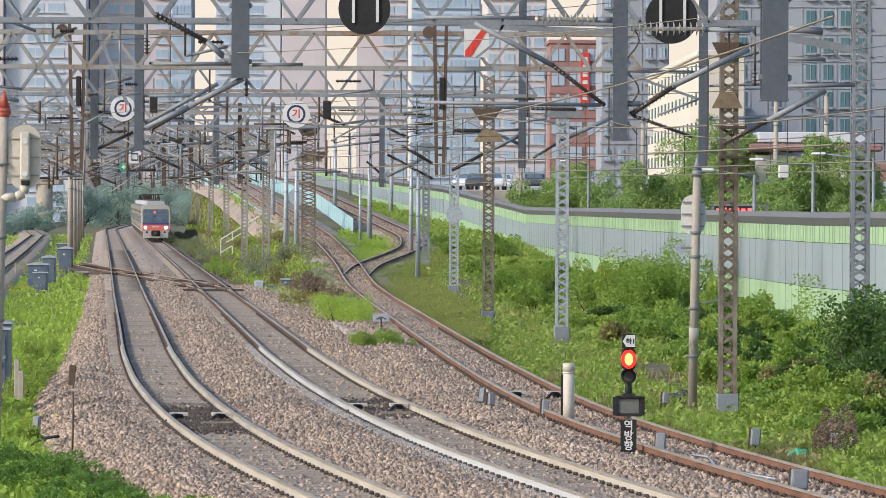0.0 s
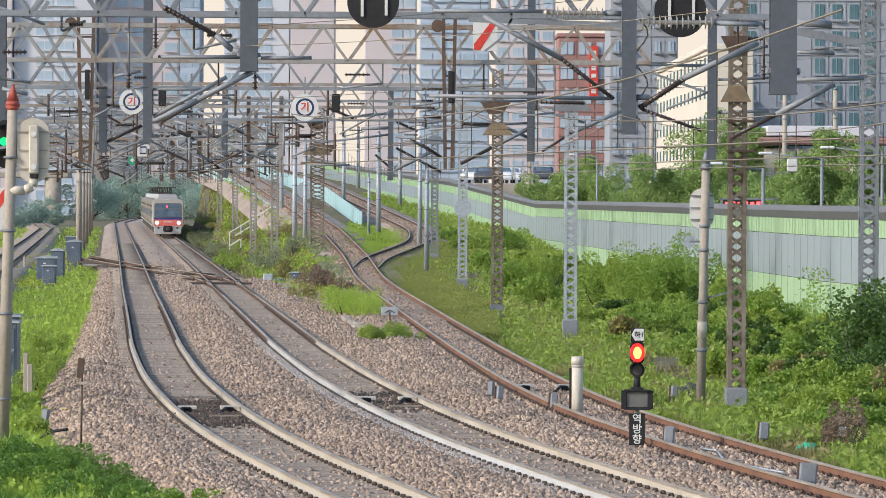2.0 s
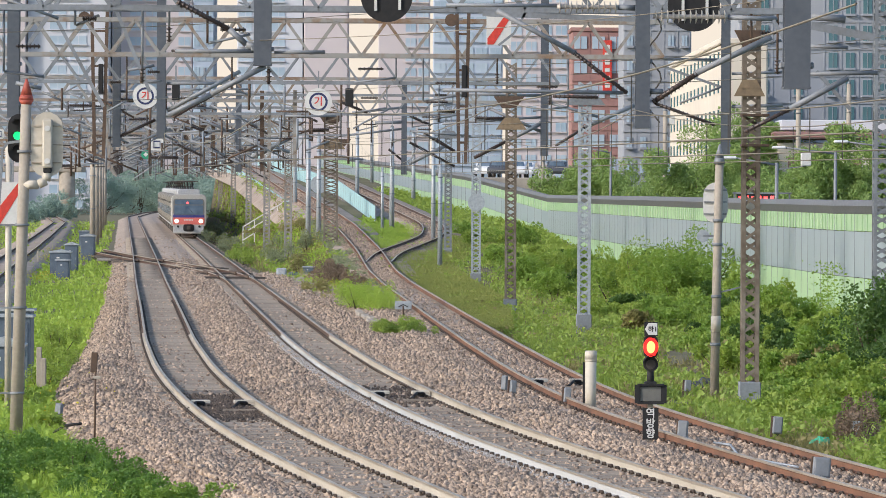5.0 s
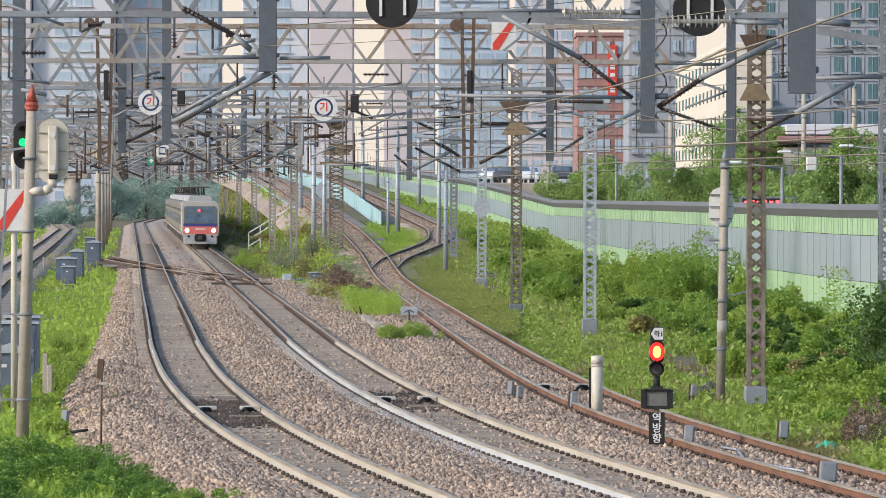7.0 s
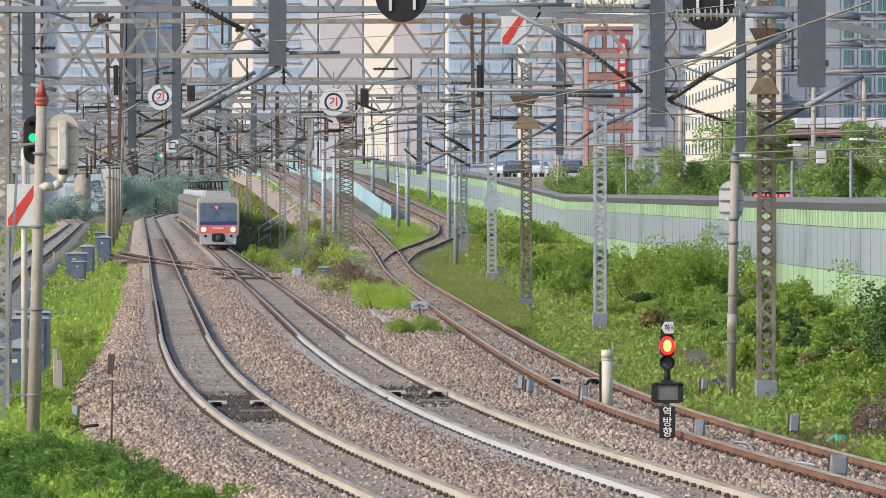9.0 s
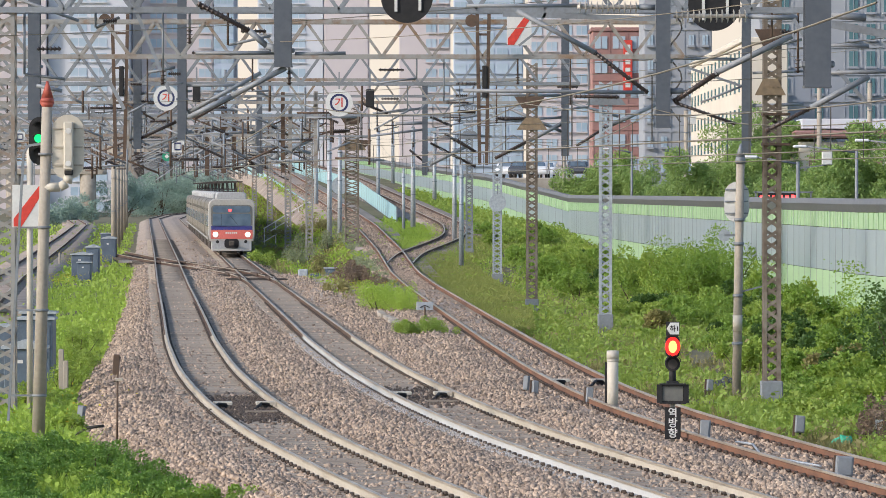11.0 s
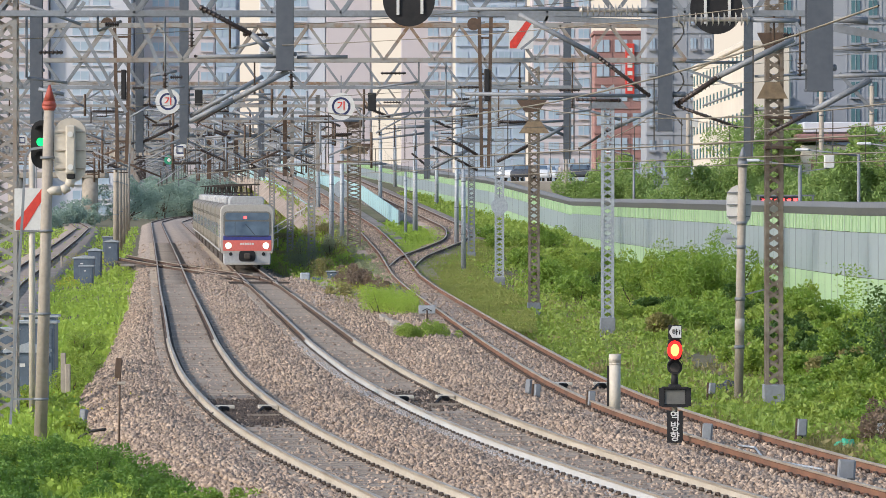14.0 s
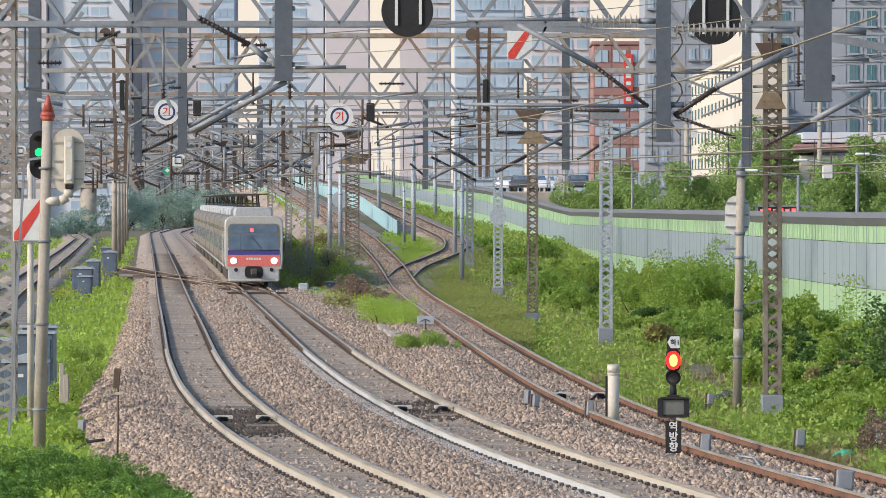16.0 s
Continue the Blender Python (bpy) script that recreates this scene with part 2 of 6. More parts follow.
def sheds(bm, a, b, r, count, core, mi=0):
    """A ribbed insulator: a core rod with discs along it."""
    a, b = Vector(a), Vector(b)
    tube(bm, a, b, core, n=8, mi=mi)
    d = (b - a).normalized()
    for i in range(count):
        p = a.lerp(b, (i + 0.5) / count)
        tube(bm, p - d * 0.008, p + d * 0.02, r, r * 0.55, 10, mi)
    return bm


def B():
    return bmesh.new()


def from_arrays(name, verts, faces, material, parent=None):
    """A mesh from numpy vertices (n,3) and faces (m,k) that the script has worked out."""
    me = bpy.data.meshes.new(name)
    k = faces.shape[1]
    me.vertices.add(len(verts))
    me.vertices.foreach_set("co", np.ascontiguousarray(verts, dtype=np.float32).ravel())
    me.loops.add(faces.size)
    me.loops.foreach_set("vertex_index", np.ascontiguousarray(faces, dtype=np.int32).ravel())
    me.polygons.add(len(faces))
    me.polygons.foreach_set("loop_start", np.arange(0, faces.size, k, dtype=np.int32))
    me.update(calc_edges=True)
    me.materials.append(M[material])
    ob = new(name, me)
    if parent is not None:
        ob.parent = parent
    return ob


# ---- the tracks' lines ----
class Line:
    """A smooth line through (y, x, z) stations; x and z by distance y down the line."""

    def __init__(self, stations):
        s = np.array(stations, dtype=float)
        yy = np.arange(s[0, 0], s[-1, 0] + 0.5, 1.0)
        xx, zz = np.interp(yy, s[:, 0], s[:, 1]), np.interp(yy, s[:, 0], s[:, 2])
        k = np.hanning(25)
        k /= k.sum()

        def smooth(v):
            slope0, slope1 = v[1] - v[0], v[-1] - v[-2]
            ext = np.concatenate([v[0] - slope0 * np.arange(12, 0, -1), v, v[-1] + slope1 * np.arange(1, 13)])
            return np.convolve(ext, k, "valid")
        self.y, self.x, self.z = yy, smooth(xx), smooth(zz)

    def x_at(self, y):
        return float(np.interp(y, self.y, self.x))

    def z_at(self, y):
        return float(np.interp(y, self.y, self.z))

    def point(self, y, off=0.0, up=0.0):
        d = (self.x_at(y + 0.5) - self.x_at(y - 0.5))
        n = 1 / math.hypot(1, d)
        return Vector((self.x_at(y) + off * n, y - off * d * n, self.z_at(y) + up))

    def turn(self, y):
        """Heading about z, degrees."""
        return math.degrees(math.atan2(-(self.x_at(y + 1) - self.x_at(y - 1)), 2))

    def pitch(self, y):
        return math.degrees(math.atan2(self.z_at(y + 1) - self.z_at(y - 1), 2))


MAIN = [(40, 4.0, 0), (64, 0.55, 0), (72.4, -0.85, 0), (80.1, -2.1, 0), (89.6, -3.45, 0), (101.7, -4.83, 0), (117.6, -6.33, 0),
        (139.4, -8.0, 0), (171, -10.15, 0), (221, -13.6, 0), (313.7, -19.85, 0), (538, -35.1, 0), (684, -45, 0), (784, -49, 0), (900, -49.5, 0)]
LINE_1 = Line(MAIN)
LINE_2 = Line([(y, x + float(np.interp(y, [150, 240], [4.45, 4.61])), z) for y, x, z in MAIN])
LINE_3 = Line([(40, 12.6, 0), (64, 8.8, 0), (72.4, 7.45, 0), (80.1, 6.31, 0), (89.6, 5.1, 0), (101.7, 3.85, 0), (117.6, 2.9, 0), (139.4, 1.9, 0),
               (171, 0.6, 0), (221, -1.42, 0), (250, -2.5, 0.1), (280, -3.7, 0.9), (322, -6.0, 2.1), (370, -9.6, 3.5), (466, -17.0, 6.2), (600, -28.0, 8.6), (760, -40, 10.0)])
LINE_4 = Line([(262, -2.85, 0.35), (275, -2.4, 0.75), (290, -0.8, 1.15), (305, 0.5, 1.55), (322, 0.45, 2.1), (370, -3.4, 3.5), (466, -11.0, 6.2), (600, -22.0, 8.6), (760, -34, 10.0)])
LINE_5 = Line([(180, -19.0, 0), (235, -23.2, 0), (342, -30.6, 0), (443, -37.7, 0), (579, -47.5, 0), (684, -57.5, 0)])


# ---- ground ----
def bed_edge(y):
    """Left and right edges of the ballast at distance y."""
    left = LINE_1.x_at(y) - np.interp(y, [60, 90, 115, 140, 200, 330], [3.2, 4.0, 3.7, 3.0, 2.5, 2.3])
    right = (LINE_3 if y < 250 else LINE_2).x_at(y) + np.interp(y, [60, 110, 140, 249, 251], [2.2, 1.9, 1.5, 1.4, 2.2])
    return left, right


def rise(x, y):
    """Height of the open ground: low verges, the embankment under the rising lines, the bank towards the barrier."""
    z = -0.62
    if y > 225:
        c = LINE_3.x_at(min(y, 759))
        lift = max(LINE_3.z_at(min(y, 759)) - 0.55, z)
        toe = LINE_2.x_at(min(y, 890)) + 4.6
        w = max(0.0, min(1.0, (x - toe) / max(1.0, c - 2.2 - toe))) * max(0.0, min(1.0, (575 - y) / 20)) * max(0.0, 1 - max(0.0, x - c - 10) / 30)
        z += (lift - z) * w * min(1, (y - 225) / 30)
    return z + 0.12 * noise.noise((x * 0.2, y * 0.1, 0))


def ground():
    ys = np.concatenate([np.arange(-40, 60, 10), np.arange(60, 230, 2.5), np.arange(230, 620, 3), np.array([640, 700, 780, 900, 1200, 2000, 4500])])
    us = np.concatenate([np.array([-1500, -400, -120]), np.arange(-70, 50, 1.0), np.array([60, 120, 400, 1500])])
    v = np.array([(x, y, rise(x, min(y, 700)) if y < 800 else -0.6) for y in ys for x in us])
    nx = len(us)
    f = np.array([(j * nx + i, j * nx + i + 1, (j + 1) * nx + i + 1, (j + 1) * nx + i) for j in range(len(ys) - 1) for i in range(nx - 1)])
    tagged(from_arrays("ground", v, f, "soil"), "grassy brown earth beside the railway", "ground", kind="structure")


def ballast_bed():
    ys = np.concatenate([np.arange(45, 140, 0.7), np.arange(140, 330, 2.0), np.arange(330, 900, 6)])
    n = 44
    v, f = [], []
    for y in ys:
        l, r = bed_edge(y)
        for i in range(n):
            u = i / (n - 1)
            x = l + (r - l) * u
            e = min(u, 1 - u) * (r - l)
            z = -0.21 - max(0, 1.0 - e) * 0.5
            lines = (LINE_1, LINE_2, LINE_3) if y < 250 else (LINE_1, LINE_2)
            near = min(abs(x - k.x_at(y)) for k in lines)
            hump = max(0.0, 1 - abs(near - 2.1) / 0.85)
            z += 0.015 * max(0, min(1, (1.3 - near) * 6)) + 0.13 * hump * (1 if e > 1.2 else 0.3) + 0.015 * noise.noise((x * 2.5, y * 1.2, 3))
            v.append((x, y, z))
    for j in range(len(ys) - 1):
        for i in range(n - 1):
            f.append((j * n + i, j * n + i + 1, (j + 1) * n + i + 1, (j + 1) * n + i))
    tagged(from_arrays("ballast_bed", np.array(v), np.array(f), "ballast"), "brown-grey crushed stone ballast under the tracks", "ballast", kind="structure")
    # the beds of the rising lines and of the side line
    for name, line, y0, y1 in (("ballast_bank", LINE_3, 250, 556), ("ballast_branch", LINE_4, 263, 556), ("ballast_side", LINE_5, 182, 680)):
        v, f = [], []
        ys = np.arange(y0, y1, 3.0)
        for y in ys:
            for off, up in ((-3.4, -1.5), (-1.9, -0.22), (-0.6, -0.2), (0.6, -0.2), (1.9, -0.22), (3.4, -1.5)):
                v.append(line.point(y, off, up))
        for j in range(len(ys) - 1):
            for i in range(5):
                f.append((j * 6 + i, j * 6 + i + 1, j * 6 + i + 7, j * 6 + i + 6))
        f += [(0, 5, 4, 1), (1, 4, 3, 2)]
        tagged(from_arrays(name, np.array([tuple(p) for p in v]), np.array(f), "ballast"), "grey ballast bank of a single track", "ballast", kind="structure")


RAIL = [(-0.036, 0.0), (-0.036, -0.035), (-0.009, -0.05), (-0.009, -0.14), (-0.068, -0.158), (-0.068, -0.172),
        (0.068, -0.172), (0.068, -0.158), (0.009, -0.14), (0.009, -0.05), (0.036, -0.035), (0.036, 0.0)]


def rail(line, off, y0, y1, step, material, parent, label):
    bm = B()
    ys = np.append(np.arange(y0, y1, step), y1)
    rings = []
    for y in ys:
        d = line.point(y, 1) - line.point(y, 0)
        c = line.point(y, off)
        rings.append([bm.verts.new((c.x + d.x * u, c.y + d.y * u, c.z + w)) for u, w in RAIL])
    n = len(RAIL)
    for a, b in zip(rings, rings[1:]):
        for i in range(n):
            f = bm.faces.new((a[i], a[(i + 1) % n], b[(i + 1) % n], b[i]))
            f.material_index = 1 if i in (0, 10, 11) else 0
    for ring in (rings[0], rings[-1][::-1]):
        bm.faces.new(ring[::-1])
    return part("rail", bm, (material, "rail_head"), parent, label)


def sleeper_mesh():
    bm = B()
    box(bm, (0, 0, -0.24), (2.4, 0.25, 0.14), 0.02)
    for s in (-0.7525, 0.7525):
        box(bm, (s, 0, -0.168), (0.30, 0.2, 0.012))
    return mesh_of(bm, "sleeper", "sleeper")


def clips(line, off, y0, y1, parent):
    """The spring clips that hold one rail, a bent bar each side at every sleeper."""
    vs, fs = [], []
    k = 0
    for y in np.arange(y0, y1, 0.6):
        for side in (-1, 1):
            prev = None
            for j in range(6):
                a = math.pi * j / 5
                c = line.point(y + 0.09 * math.cos(a), off + side * 0.115, -0.162 + 0.042 * math.sin(a))
                ring = [(c.x + du, c.y, c.z + dv) for du, dv in ((-0.028, -0.011), (0.028, -0.011), (0.028, 0.011), (-0.028, 0.011))]
                vs += ring
                if prev is not None:
                    fs += [(prev + i, prev + (i + 1) % 4, k + (i + 1) % 4, k + i) for i in range(4)]
                prev = k
                k += 4
    ob = from_arrays("rail_clips", np.array(vs), np.array(fs), "clip", parent)
    tagged(ob, "row of dark spring clips", kind="stuff")


def track(line, label, y0, y1, paint_to, brown, clip_to, sleepers_to, chalked=False, timber="sleeper"):
    tr = thing("railway_track", label, "railway track", kind="structure")
    for off in (-0.7525, 0.7525):
        if paint_to:
            rail(line, off, y0, paint_to + (1.5 if off < 0 else 0), 1.5, "rail_chalk" if chalked and off < 0 else "rail_white", tr, "rail freshly whitewashed" if chalked and off < 0 else "rail with white-painted web")
            rail(line, off, paint_to + (1.5 if off < 0 else 0) + 0.01, y1, 4, brown, tr, "brown rusty rail")
        else:
            rail(line, off, y0, y1, 2.5, brown, tr, "")
        if clip_to:
            clips(line, off, max(y0, 60), clip_to, tr)
    me = sleeper_mesh()
    count = 0
    far_v, far_f = [], []
    base = [(sx * 1.2, sy * 0.125, z) for z in (-0.3, -0.172) for sx, sy in ((-1, -1), (1, -1), (1, 1), (-1, 1))]
    cube = ((4, 5, 6, 7), (0, 1, 5, 4), (1, 2, 6, 5), (2, 3, 7, 6), (3, 0, 4, 7))
    for y in np.arange(max(y0, 62), sleepers_to, 0.6):
        m = pose(*line.point(y, 0, 0 if paint_to else -0.03), line.pitch(y), 0, line.turn(y))
        if count < 290 and clip_to:
            part("sleeper", me, None, tr, "", m @ pose(0, 0, random.uniform(-0.006, 0.006), 0, 0, random.uniform(-0.4, 0.4)))
            count += 1
        else:
            k = len(far_v)
            far_v += [tuple(m @ Vector(p)) for p in base]
            far_f += [tuple(k + i for i in q) for q in cube]
    if far_v:
        tagged(from_arrays("far_sleepers", np.array(far_v), np.array(far_f), timber, tr), kind="stuff")
    return tr


ground()
ballast_bed()
track(LINE_1, "main track with white-painted rails on concrete sleepers", 45, 890, 147, "rail_brown", 190, 420)
track(LINE_2, "main track carrying the train, white-painted rails nearby", 45, 890, 144.5, "rail_brown", 190, 420, True)
track(LINE_3, "rust-brown single track curving up a ramp", 45, 555, 0, "rail_rust", 170, 420)
track(LINE_4, "branch track leaving by a turnout up the ramp", 262, 555, 0, "rail_brown", 0, 420)
track(LINE_5, "brown side track beside the grass", 182, 680, 0, "rail_brown", 0, 420)


# ---- the train ----
def section(w, z0, z1, r, n=5):
    """Half-round-shouldered body outline (x, z)."""
    pts = [(-w / 2 + 0.06, z0), (-w / 2, z0 + 0.5)]
    for i in range(n + 1):
        a = math.pi / 2 * i / n
        pts.append((-w / 2 + r - r * math.cos(a), z1 - r + r * math.sin(a)))
    return pts + [(-x, z) for x, z in reversed(pts)]


def loft(bm, rings, mi=0, cap=True):
    vr = [[bm.verts.new(p) for p in ring] for ring in rings]
    n = len(vr[0])
    for a, b in zip(vr, vr[1:]):
        for i in range(n):
            f = bm.faces.new((a[i], a[(i + 1) % n], b[(i + 1) % n], b[i]))
            f.material_index = mi
            f.smooth = True
    if cap:
        bm.faces.new(vr[0][::-1]).material_index = mi
        bm.faces.new(vr[-1]).material_index = mi
    return bm


def slab(bm, pts, y0, y1, mi=0):
    """A flat outline of (x, z) points given thickness along y."""
    return loft(bm, [[(x, y0, z) for x, z in pts], [(x, y1, z) for x, z in pts]], mi)


def rrect(x0, x1, z0, z1, r, n=3):
    pts = []
    for cx, cz, a0 in ((x1 - r, z1 - r, 0), (x0 + r, z1 - r, 90), (x0 + r, z0 + r, 180), (x1 - r, z0 + r, 270)):
        for i in range(n + 1):
            a = radians(a0 + 90 * i / n)
            pts.append((cx + r * math.cos(a), cz + r * math.sin(a)))
    return pts[::-1]


def bogie(parent, y):
    for s in (-1, 1):
        for dy in (-1.05, 1.05):
            bm = B()
            x = s * 0.7525
            tube(bm, (x - 0.065, y + dy, 0.43), (x + 0.065, y + dy, 0.43), 0.43, n=20)
            tube(bm, (x - s * 0.065, y + dy, 0.43), (x - s * 0.09, y + dy, 0.43), 0.455, n=20)
            part("wheel", bm, "underframe", parent)
        bm = B()
        box(bm, (s * 1.02, y, 0.5), (0.16, 2.6, 0.24), 0.04)
        for dy in (-1.05, 1.05):
            box(bm, (s * 1.02, y + dy, 0.43), (0.2, 0.34, 0.3), 0.04)
        part("bogie_frame", bm, "underframe", parent)


def train_car(lead, pantograph):
    car = thing("train_car", "silver commuter train car with pink and blue cab front, headlights lit" if lead else "silver commuter train car with plain silver doors",
                "train", group="cars of the train")
    y0, y1 = -9.95, 9.95
    w, top = 3.22, 3.92
    sec = section(w, 1.0, top, 0.42)

    def ring(y, k=1.0, dz=0.0):
        return [(x * k, y, z + dz * (z - 1.0) / 2.7) for x, z in sec]
    bm = B()
    rings = [ring(y0 + 0.35)] if lead else [ring(y0)]
    rings += [ring(y) for y in (-6, 0, 6, y1)]
    loft(bm, rings)
    part("body", bm, "silver", car)
    # ridged stainless belt, doors and windows on both sides
    for s in (-1, 1):
        for k, yd in enumerate((-7.3, -2.45, 2.45, 7.3)):
            bm = B()
            box(bm, (s * 1.605, yd, 1.98), (0.03, 1.36, 1.86), 0.01)
            dr = part("door", bm, "ochre_pale" if lead and k == 1 else "silver", car, "tan sliding doors" if lead and k == 1 else "")
            for q in (-0.33, 0.33):
                bm = B()
                box(bm, (s * 1.623, yd + q, 2.32), (0.012, 0.42, 0.74), 0.004)
                part("door_window", bm, "windscreen", dr)
        for yw in (-4.87, 0, 4.87):
            bm = B()
            box(bm, (s * 1.61, yw, 2.34), (0.018, 2.1, 0.86), 0.006)
            part("window", bm, "windscreen", car, "dark side window")
        for i in range(8):
            bm = B()
            box(bm, (s * 1.42, -8.4 + i * 2.4, 3.46), (0.12, 0.8, 0.18), 0.02)
            part("roof_vent", bm, "underframe", car)
            bm = B()
            box(bm, (s * 1.6, -8.4 + i * 2.4, 3.16), (0.04, 0.34, 0.22), 0.01)
            part("side_vent", bm, "black", car)
        bm = B()
        box(bm, (s * 1.615, 0.2, 1.16), (0.03, 19.2, 0.1), 0.01)
        part("sill_band", bm, "train_roof", car)
    bm = B()
    box(bm, (0, 0, 0.78), (2.7, 12.5, 0.42), 0.05)
    for i in range(7):
        for s in (-1, 1):
            box(bm, (s * 1.2, -4.8 + i * 1.6, 0.62), (0.5, 1.2, 0.5), 0.04)
    part("underframe_boxes", bm, "underframe", car)
    bogie(car, -6.9)
    bogie(car, 6.9)
    # roof air-conditioning units
    for yc in ((-6.8, 6.4) if lead else (-5.0, 5.0)):
        bm = B()
        loft(bm, [[(x, y, z) for x, z in rrect(-1.06 * k, 1.06 * k, 3.72, 3.83 + 0.58 * k, 0.24)] for y, k in ((yc - 2.1, 0.93), (yc - 1.9, 1.0), (yc + 1.9, 1.0), (yc + 2.1, 0.93))])
        ac = part("air_conditioner", bm, "train_roof", car, "pale roof air-conditioning unit")
        bm = B()
        for q in range(5):
            box(bm, (0, yc - 1.4 + q * 0.7, 4.415), (1.3, 0.35, 0.03))
        part("grille", bm, "underframe", ac)
    for yp in ((-2.2, 2.2) if lead else (-7.6, 7.6)) if pantograph else ():
        bm = B()
        for s in (-0.6, 0.6):
            tube(bm, (s, yp - 1.2, 3.95), (s * 0.8, yp + 0.8, 4.6), 0.06, n=6)
            tube(bm, (s * 0.8, yp + 0.8, 4.6), (s * 0.7, yp - 0.4, 5.1), 0.05, n=6)
            bar(bm, (s, yp - 1.2, 3.9), (s, yp + 1.0, 3.9), 0.14)
        bar(bm, (-0.6, yp - 1.2, 3.95), (0.6, yp - 1.2, 3.95), 0.14)
        bar(bm, (-0.5, yp + 0.8, 4.6), (0.5, yp + 0.8, 4.6), 0.08)
        for q in (-0.55, -0.25):
            bar(bm, (-0.95, yp + q, 5.13), (0.95, yp + q, 5.13), 0.08)
        part("pantograph", bm, "underframe", car)
        for s in (-0.7, 0.7):
            for q in (-1.2, 1.0):
                part("roof_insulator", sheds(B(), (s, yp + q, 3.75), (s, yp + q, 4.0), 0.11, 4, 0.06), "insulator", car)
    if not lead:
        return car
    # cab front, a shallow moulded mask facing -y
    front = y0
    bm = B()
    loft(bm, [ring(y0 + 0.36), [(x * 0.998, y0 + 0.1, z - 0.01) for x, z in sec], [(x * 0.968, y0, 1.0 + (z - 1.0) * 0.98) for x, z in sec]])
    part("cab_mask", bm, "train_cream", car, "cream cab front mask")
    bm = B()
    slab(bm, rrect(-1.42, 1.42, 1.98, 3.5, 0.24), front - 0.022, front + 0.02)
    part("screen_surround", bm, "screen_grey", car, "dark grey windscreen surround")
    bm = B()
    slab(bm, rrect(-1.32, 1.32, 2.06, 2.9, 0.08), front - 0.03, front - 0.018)
    screen = part("windscreen", bm, "windscreen", car, "wide windscreen with reflected sky in its colour")
    bm = B()
    slab(bm, rrect(-1.3, 1.3, 2.98, 3.42, 0.16), front - 0.03, front - 0.018)
    part("display_panel", bm, "windscreen", car, "dark display panel above the windscreen")
    for s in (-1, 1):
        bm = B()
        box(bm, (s * 1.612, front + 1.15, 2.1), (0.02, 0.72, 1.9), 0.006)
        part("cab_door", bm, "train_roof", car, "pale grey cab side door")
        bm = B()
        box(bm, (s * 1.5, front + 0.2, 2.35), (0.1, 0.05, 1.5), 0.02)
        part("corner_pillar", bm, "train_cream", car)
    for q in (-0.72,):
        bm = B()
        slab(bm, rrect(q - 0.012, q + 0.012, 2.06, 2.9, 0.01), front - 0.034, front - 0.029)
        part("screen_divider", bm, "black", screen)
    bm = B()
    bar(bm, (-0.1, front - 0.05, 2.75), (0.45, front - 0.05, 2.1), 0.025)
    part("wiper", bm, "black", screen)
    bm = B()
    slab(bm, rrect(-0.2, -0.02, 3.06, 3.22, 0.02), front - 0.036, front - 0.022)
    part("route_light", bm, "led_red", screen, "small lit red indicator")
    bm = B()
    slab(bm, rrect(-1.43, 1.43, 1.78, 2.06, 0.05), front - 0.022, front + 0.03)
    part("blue_band", bm, "train_blue", car)
    bm = B()
    slab(bm, rrect(-1.45, 1.45, 1.14, 1.80, 0.06), front - 0.02, front + 0.03)
    part("pink_band", bm, "train_pink", car, "salmon pink front band")
    bm = B()
    for i in range(6):
        slab(bm, rrect(-0.42 + i * 0.14, -0.31 + i * 0.14, 1.5, 1.62, 0.02), front - 0.026, front - 0.014)
    part("emblem", bm, "white", car, "pale lettering-sized blocks")
    for s in (-1, 1):
        bm = B()
        tube(bm, (s * 1.12, front - 0.03, 1.45), (s * 1.12, front + 0.02, 1.45), 0.2, n=16)
        lamp = part("headlamp", bm, "train_roof", car, "round headlamp, lit")
        bm = B()
        tube(bm, (s * 1.12, front - 0.045, 1.45), (s * 1.12, front - 0.028, 1.45), 0.155, n=16)
        part("lens", bm, "lamp_on", lamp)
    bm = B()
    loft(bm, [[(x, y, z) for x, z in rrect(-k, k, 0.32, 1.12, 0.1)] for y, k in ((front + 0.02, 1.36), (front + 0.25, 1.42), (front + 0.9, 1.42))])
    part("skirt", bm, "train_roof", car, "grey front skirt")
    bm = B()
    slab(bm, rrect(-0.5, 0.5, 0.5, 1.16, 0.2), front - 0.02, front + 0.05)
    part("coupler_pocket", bm, "black", car)
    bm = B()
    tube(bm, (0, front + 0.05, 0.84), (0, front - 0.4, 0.84), 0.13, n=12)
    box(bm, (0, front - 0.42, 0.84), (0.36, 0.22, 0.36), 0.05)
    part("coupler", bm, "underframe", car)
    for s in (-1, 1):
        part("horn_cover", tube(B(), (s * 0.98, front - 0.02, 0.95), (s * 0.98, front + 0.04, 0.95), 0.11, n=12), "black", car)
    bm = B()
    box(bm, (0, front + 0.02, 0.36), (2.72, 0.1, 0.13), 0.03)
    part("step_board", bm, "train_cream", car)
    return car


CARS = [train_car(True, True), train_car(False, True)]
for i in range(6):
    CARS.append(copy_thing(CARS[1], pose(0, 600 + 20 * i, 0)))


